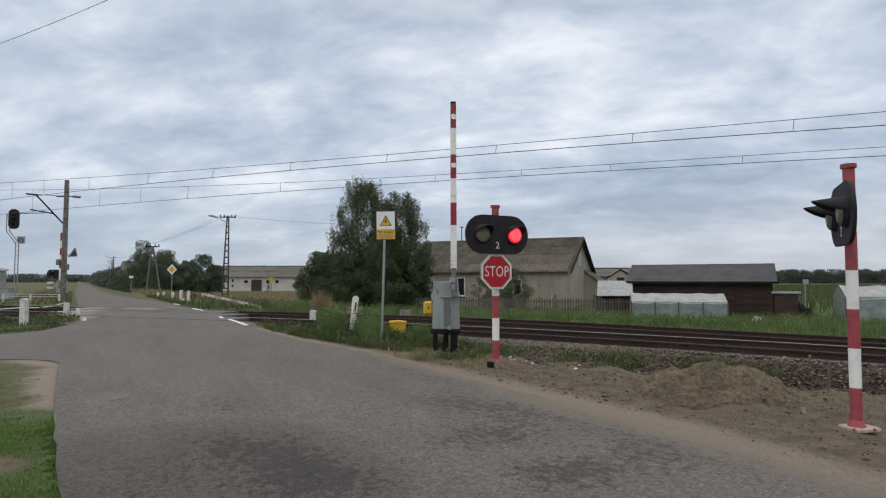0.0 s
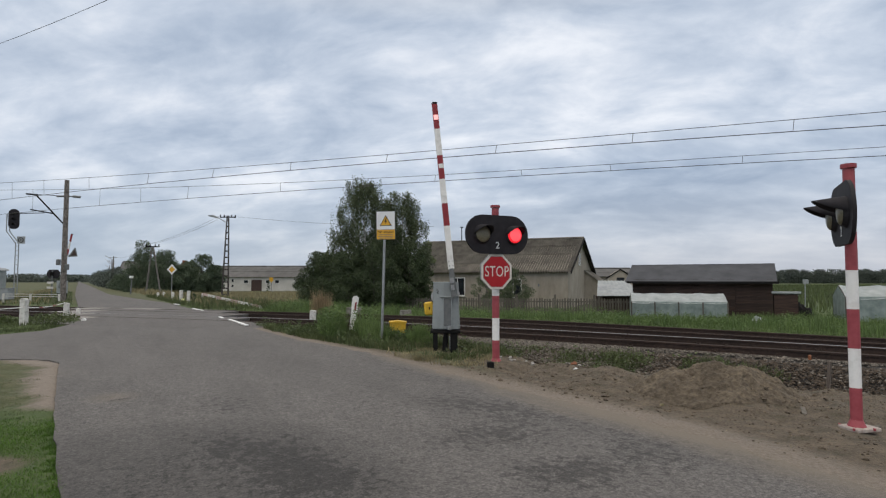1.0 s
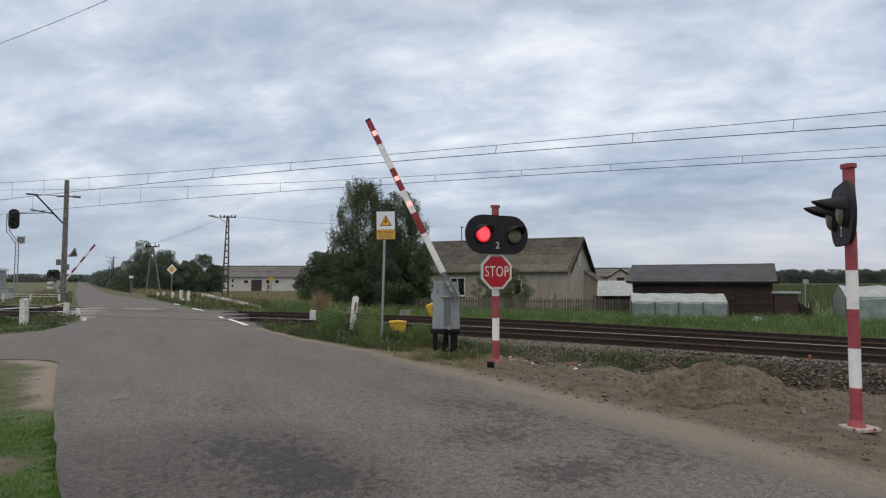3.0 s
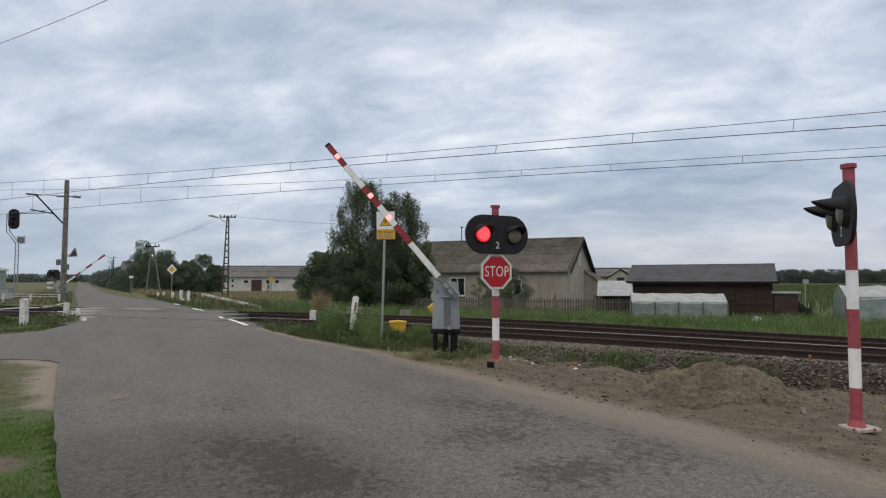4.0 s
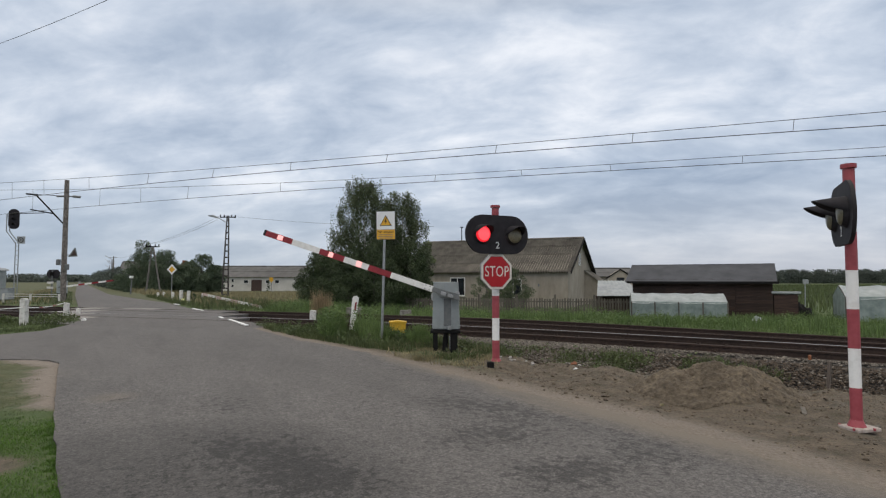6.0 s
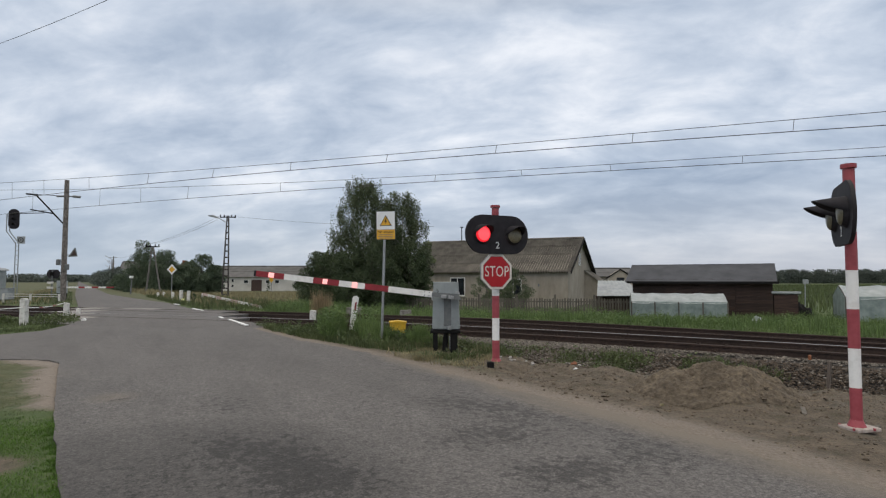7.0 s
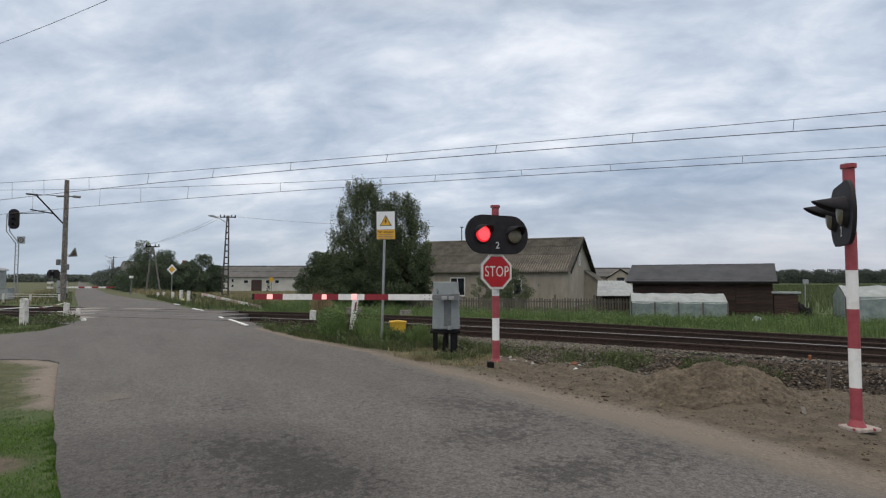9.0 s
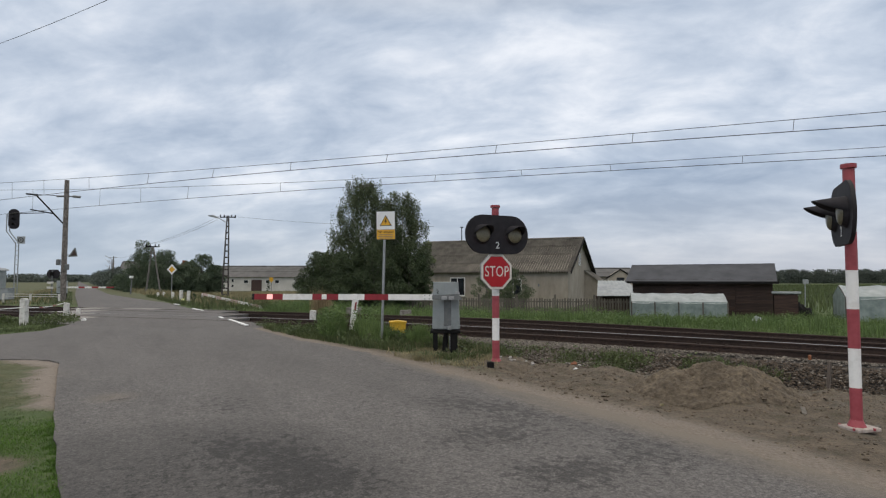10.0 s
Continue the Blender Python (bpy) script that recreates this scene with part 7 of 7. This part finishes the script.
def clods():
    ico = B()
    bmesh.ops.create_icosphere(ico, subdivisions=1, radius=1)
    base = np.array([v.co[:] for v in ico.verts])
    tri = np.array([[v.index for v in f.verts] for f in ico.faces])
    ico.free()
    m = 9500
    x, y = RNG.uniform(0.3, 9.0, m), RNG.uniform(4.6, 12.5, m)
    ok = (track_off(x, y) < -2.2) & ~on_road(x, y) & (edge_gap(x, y) > 0.1 + RNG.uniform(0, 0.5, m)) & (np.hypot(x - 4.35, y - 6.03) > 0.32) & (np.hypot(x - 0.985, y - 10.6) > 0.3)
    x, y = x[ok], y[ok]
    m = len(x)
    size = RNG.uniform(0.004, 0.014, m) * np.where(RNG.uniform(0, 1, m) < 0.09, RNG.uniform(1.6, 3.4, m), 1)
    pile = np.clip(1 - np.hypot((x - HEAP[0]) / HEAP[2], (y - HEAP[1]) / HEAP[3]), 0, 1)
    z = ground_z(x, y) + 0.66 * pile / (1 + 0.75 * pile)
    w = base[None] * (1 + RNG.uniform(-0.35, 0.35, (m, 12, 1))) * size[:, None, None] * np.array([1, 1, 0.65])
    V = [(w + np.stack([x, y, z + size * 0.2], 1)[:, None]).reshape(-1, 3)]
    F = [(tri[None] + (np.arange(m) * 12)[:, None, None]).reshape(-1, 3)]
    tagged(raw("soil_clods", np.concatenate(V), np.concatenate(F), material("clod", (0.045, 0.034, 0.024), (0.150, 0.120, 0.086), 20, 0.95, 0.3, island=0.35)), "clods and small stones lying on the bare soil", "clods", kind="stuff")
    m = 9500
    x, o = RNG.uniform(3.6, 9.5, m), RNG.uniform(-3.0, -0.9, m)
    k = track_slope(x)
    nn = np.hypot(k, 1)
    x, y = x - k / nn * (o - 1.5), track_y(x) + (o - 1.5) / nn
    size = RNG.uniform(0.007, 0.030, m)
    z = np.maximum(ground_z(x, y), -0.35 + 0.275 * smooth(-2.6, -1.15, o)) + 0.02
    w = base[None] * (1 + RNG.uniform(-0.35, 0.35, (m, 12, 1))) * size[:, None, None] * np.array([1, 1, 0.7])
    V = (w + np.stack([x, y, z], 1)[:, None]).reshape(-1, 3)
    F = (tri[None] + (np.arange(m) * 12)[:, None, None]).reshape(-1, 3)
    tagged(raw("dug_clods", V, F, material("dug_soil", (0.024, 0.017, 0.012), (0.095, 0.072, 0.052), 18, 0.95, 0.4, island=0.35)), "dark brown dug clods at the foot of the ballast", "clods", kind="stuff")


def pale_stones():
    ico = B()
    bmesh.ops.create_icosphere(ico, subdivisions=1, radius=1)
    base = np.array([v.co[:] for v in ico.verts])
    tri = np.array([[v.index for v in f.verts] for f in ico.faces])
    ico.free()
    r = random.Random(9)
    V, F = [], []
    for i in range(46):
        t = r.random()
        x, y = 1.2 + 1.6 * t + r.gauss(0, 0.15), 10.95 - 0.35 * t + r.gauss(0, 0.12)
        s = r.uniform(0.012, 0.035)
        F.append(tri + len(V) * 12)
        V.append(base * (1 + RNG.uniform(-0.3, 0.3, (12, 1))) * s * np.array([1.2, 1, 0.6]) + np.array([x, y, float(ground_z(x, y)) + s * 0.3]))
    tagged(raw("pale_stones", np.concatenate(V), np.concatenate(F), M["concrete"]), "pale pebbles scattered beside the signal post", "pebbles", kind="stuff")
    for x, y, s, mt, nm, lab in ((2.42, 10.55, 0.07, "orange", "orange_scrap", "scrap of orange tape on the soil"), (2.30, 9.9, 0.04, "white", "paper_scrap", "scrap of white paper on the soil"), (2.75, 7.2, 0.035, "dry", "straw_scrap", "pale scrap of wood on the soil")):
        bm = B()
        prism(bm, [(-s, 0), (s * 0.7, 0.01), (s, s * 0.7), (0.1 * s, s), (-s * 0.8, s * 0.5)], -s * 0.4, s * 0.3)
        ob = part(nm, bm, M[mt])
        ob.matrix_basis = pose(x, y, float(ground_z(x, y)) - 0.004, -25, 10, 30)
        tagged(ob, lab, "litter", "litter on the soil")


def crumple(name, x, y, z, w, d, h, mat, label, category, seed):
    """A low crumpled heap."""
    n = 22
    V, F = [], []
    for i in range(n + 1):
        for j in range(n + 1):
            u, v = -1 + 2 * i / n, -1 + 2 * j / n
            r = max(0.0, 1 - math.hypot(u, v))
            k = noise.noise(Vector((u * 2.2 + seed, v * 2.2, seed)))
            V.append((x + u * w / 2, y + v * d / 2, z + (h * min(1.0, r * 1.6) * (0.75 + 0.6 * k) if r > 0 else -0.05)))
    for i in range(n):
        for j in range(n):
            k = i * (n + 1) + j
            F.append((k, k + n + 1, k + n + 2, k + 1))
    tagged(raw(name, V, F, mat), label, category)


sand_pile()
clods()
pale_stones()
crumple("plastic_sheet", 14.4, 25.9, -0.50, 0.95, 0.6, 0.36, M["film_white"], "crumpled sheet of white plastic in the weeds", "plastic sheet", 2.0)
# Crumpled sheet form given to a pale yellow item that was not made out.
crumple("paper_sheet", -17.95, 39.2, 0.0, 0.55, 0.4, 0.28, M["pale_yellow"], "crumpled pale yellow sheet lying beside a bush", "litter", 3.0)
crumple("scrap_heap", 19.0, 30.0, -0.6, 1.6, 1.4, 0.95, M["tar"], "dark heap of old scrap beside the small shed", "scrap heap", 5.0)
t = thing("bucket", pose(6.25, 27.9, -0.50, 10, 0, 0), "small white bucket lying in the weeds", "bucket")
part("bucket_body", rod(B(), (0, 0, 0), (0, 0, 0.16), 0.06, 0.075, seg=14), M["white"], t)


# ---- what moves ----
def motions():
    arm = [(0.0, 90.3), (0.3, 90.2), (0.4, 89.4), (0.5, 88.3), (1.0, 84.6), (1.5, 80.2), (2.0, 75.4), (2.5, 70.0), (2.7, 67.7), (3.8, 53.2), (4.0, 50.2), (4.5, 42.4), (5.0, 34.4), (5.5, 26.4), (5.7, 23.2),
           (6.8, 8.7), (7.0, 6.4), (7.2, 3.9), (7.4, 2.2), (7.6, 0.5), (7.8, -0.4), (8.0, -0.2), (10.0, -0.2)]
    walk(MOVING["arm"], [(t, pose(0.265, -0.33, 1.27, -3, 0, 7) @ pose(0, 0, 0, 0, a + float(np.interp(a, [0, 8, 24, 40, 68, 90], [0.6, 0.5, -0.3, -0.35, -0.1, 0.0])), 0) @ pose(0, 0, -0.08)) for t, a in arm])
    walk(MOVING["weight"], [(t, pose(-0.26, 0.34, 1.11, 0, a - 90, 0)) for t, a in arm])
    far = [(0.0, 90.0), (0.3, 89.5), (0.5, 86.5), (1.0, 79.0), (2.5, 58.5), (2.7, 55.8), (3.8, 39.5), (4.5, 28.5), (5.0, 21.0), (5.5, 14.0), (5.7, 11.4), (6.5, 1.6), (6.8, 0.0), (10.0, 0.0)]
    walk(MOVING["far_arm"], [(t, pose(0, 0.3, 0.93, 0, a, 0)) for t, a in far])

    def key(ob, at, on, off, lit, axis):
        """Turns a lamp to its lit side at the times in on and back to its dull side at those in off."""
        def turn(a):
            return pose(*at, a if axis == "x" else 0, 0, a if axis == "z" else 0)

        low, high = 1, 179
        angle = high if lit else low
        rows = [(0.0, turn(angle))]
        for t, goal in sorted([(t, high) for t in on] + [(t, low) for t in off]):
            k = round(t * 30)
            for i, f in enumerate((0.0, 0.5, 1.0)):
                if k + i <= 300:
                    rows.append(((k + i) / 30, turn(angle + (goal - angle) * f)))
            angle = goal
        if rows[-1][0] < 10.0:
            rows.append((10.0, turn(angle)))
        walk(ob, rows)

    on = (0.433, 1.533, 2.533, 3.6, 4.733, 5.8, 6.833, 7.933, 8.933)
    off = (0.933, 2.033, 3.1, 4.133, 5.233, 6.3, 7.333, 8.433, 9.533)
    key(MOVING["left"], (-0.335, -0.085, 0), on, off, False, "z")
    key(MOVING["mid"], (-2.857, 0, 0), on, off, False, "x")
    key(MOVING["low"], (-2.228, 0, 0), on, off, False, "x")
    on = (0.933, 2.033, 3.1, 4.133, 5.233, 6.3, 7.333, 8.367, 9.433)
    off = (0.333, 1.433, 2.533, 3.6, 4.633, 5.733, 6.767, 7.833, 8.833, 9.933)
    key(MOVING["right"], (0.335, -0.085, 0), on, off, True, "z")
    key(MOVING["tip"], (-3.976, 0, 0), (0.433,), (), False, "x")



motions()
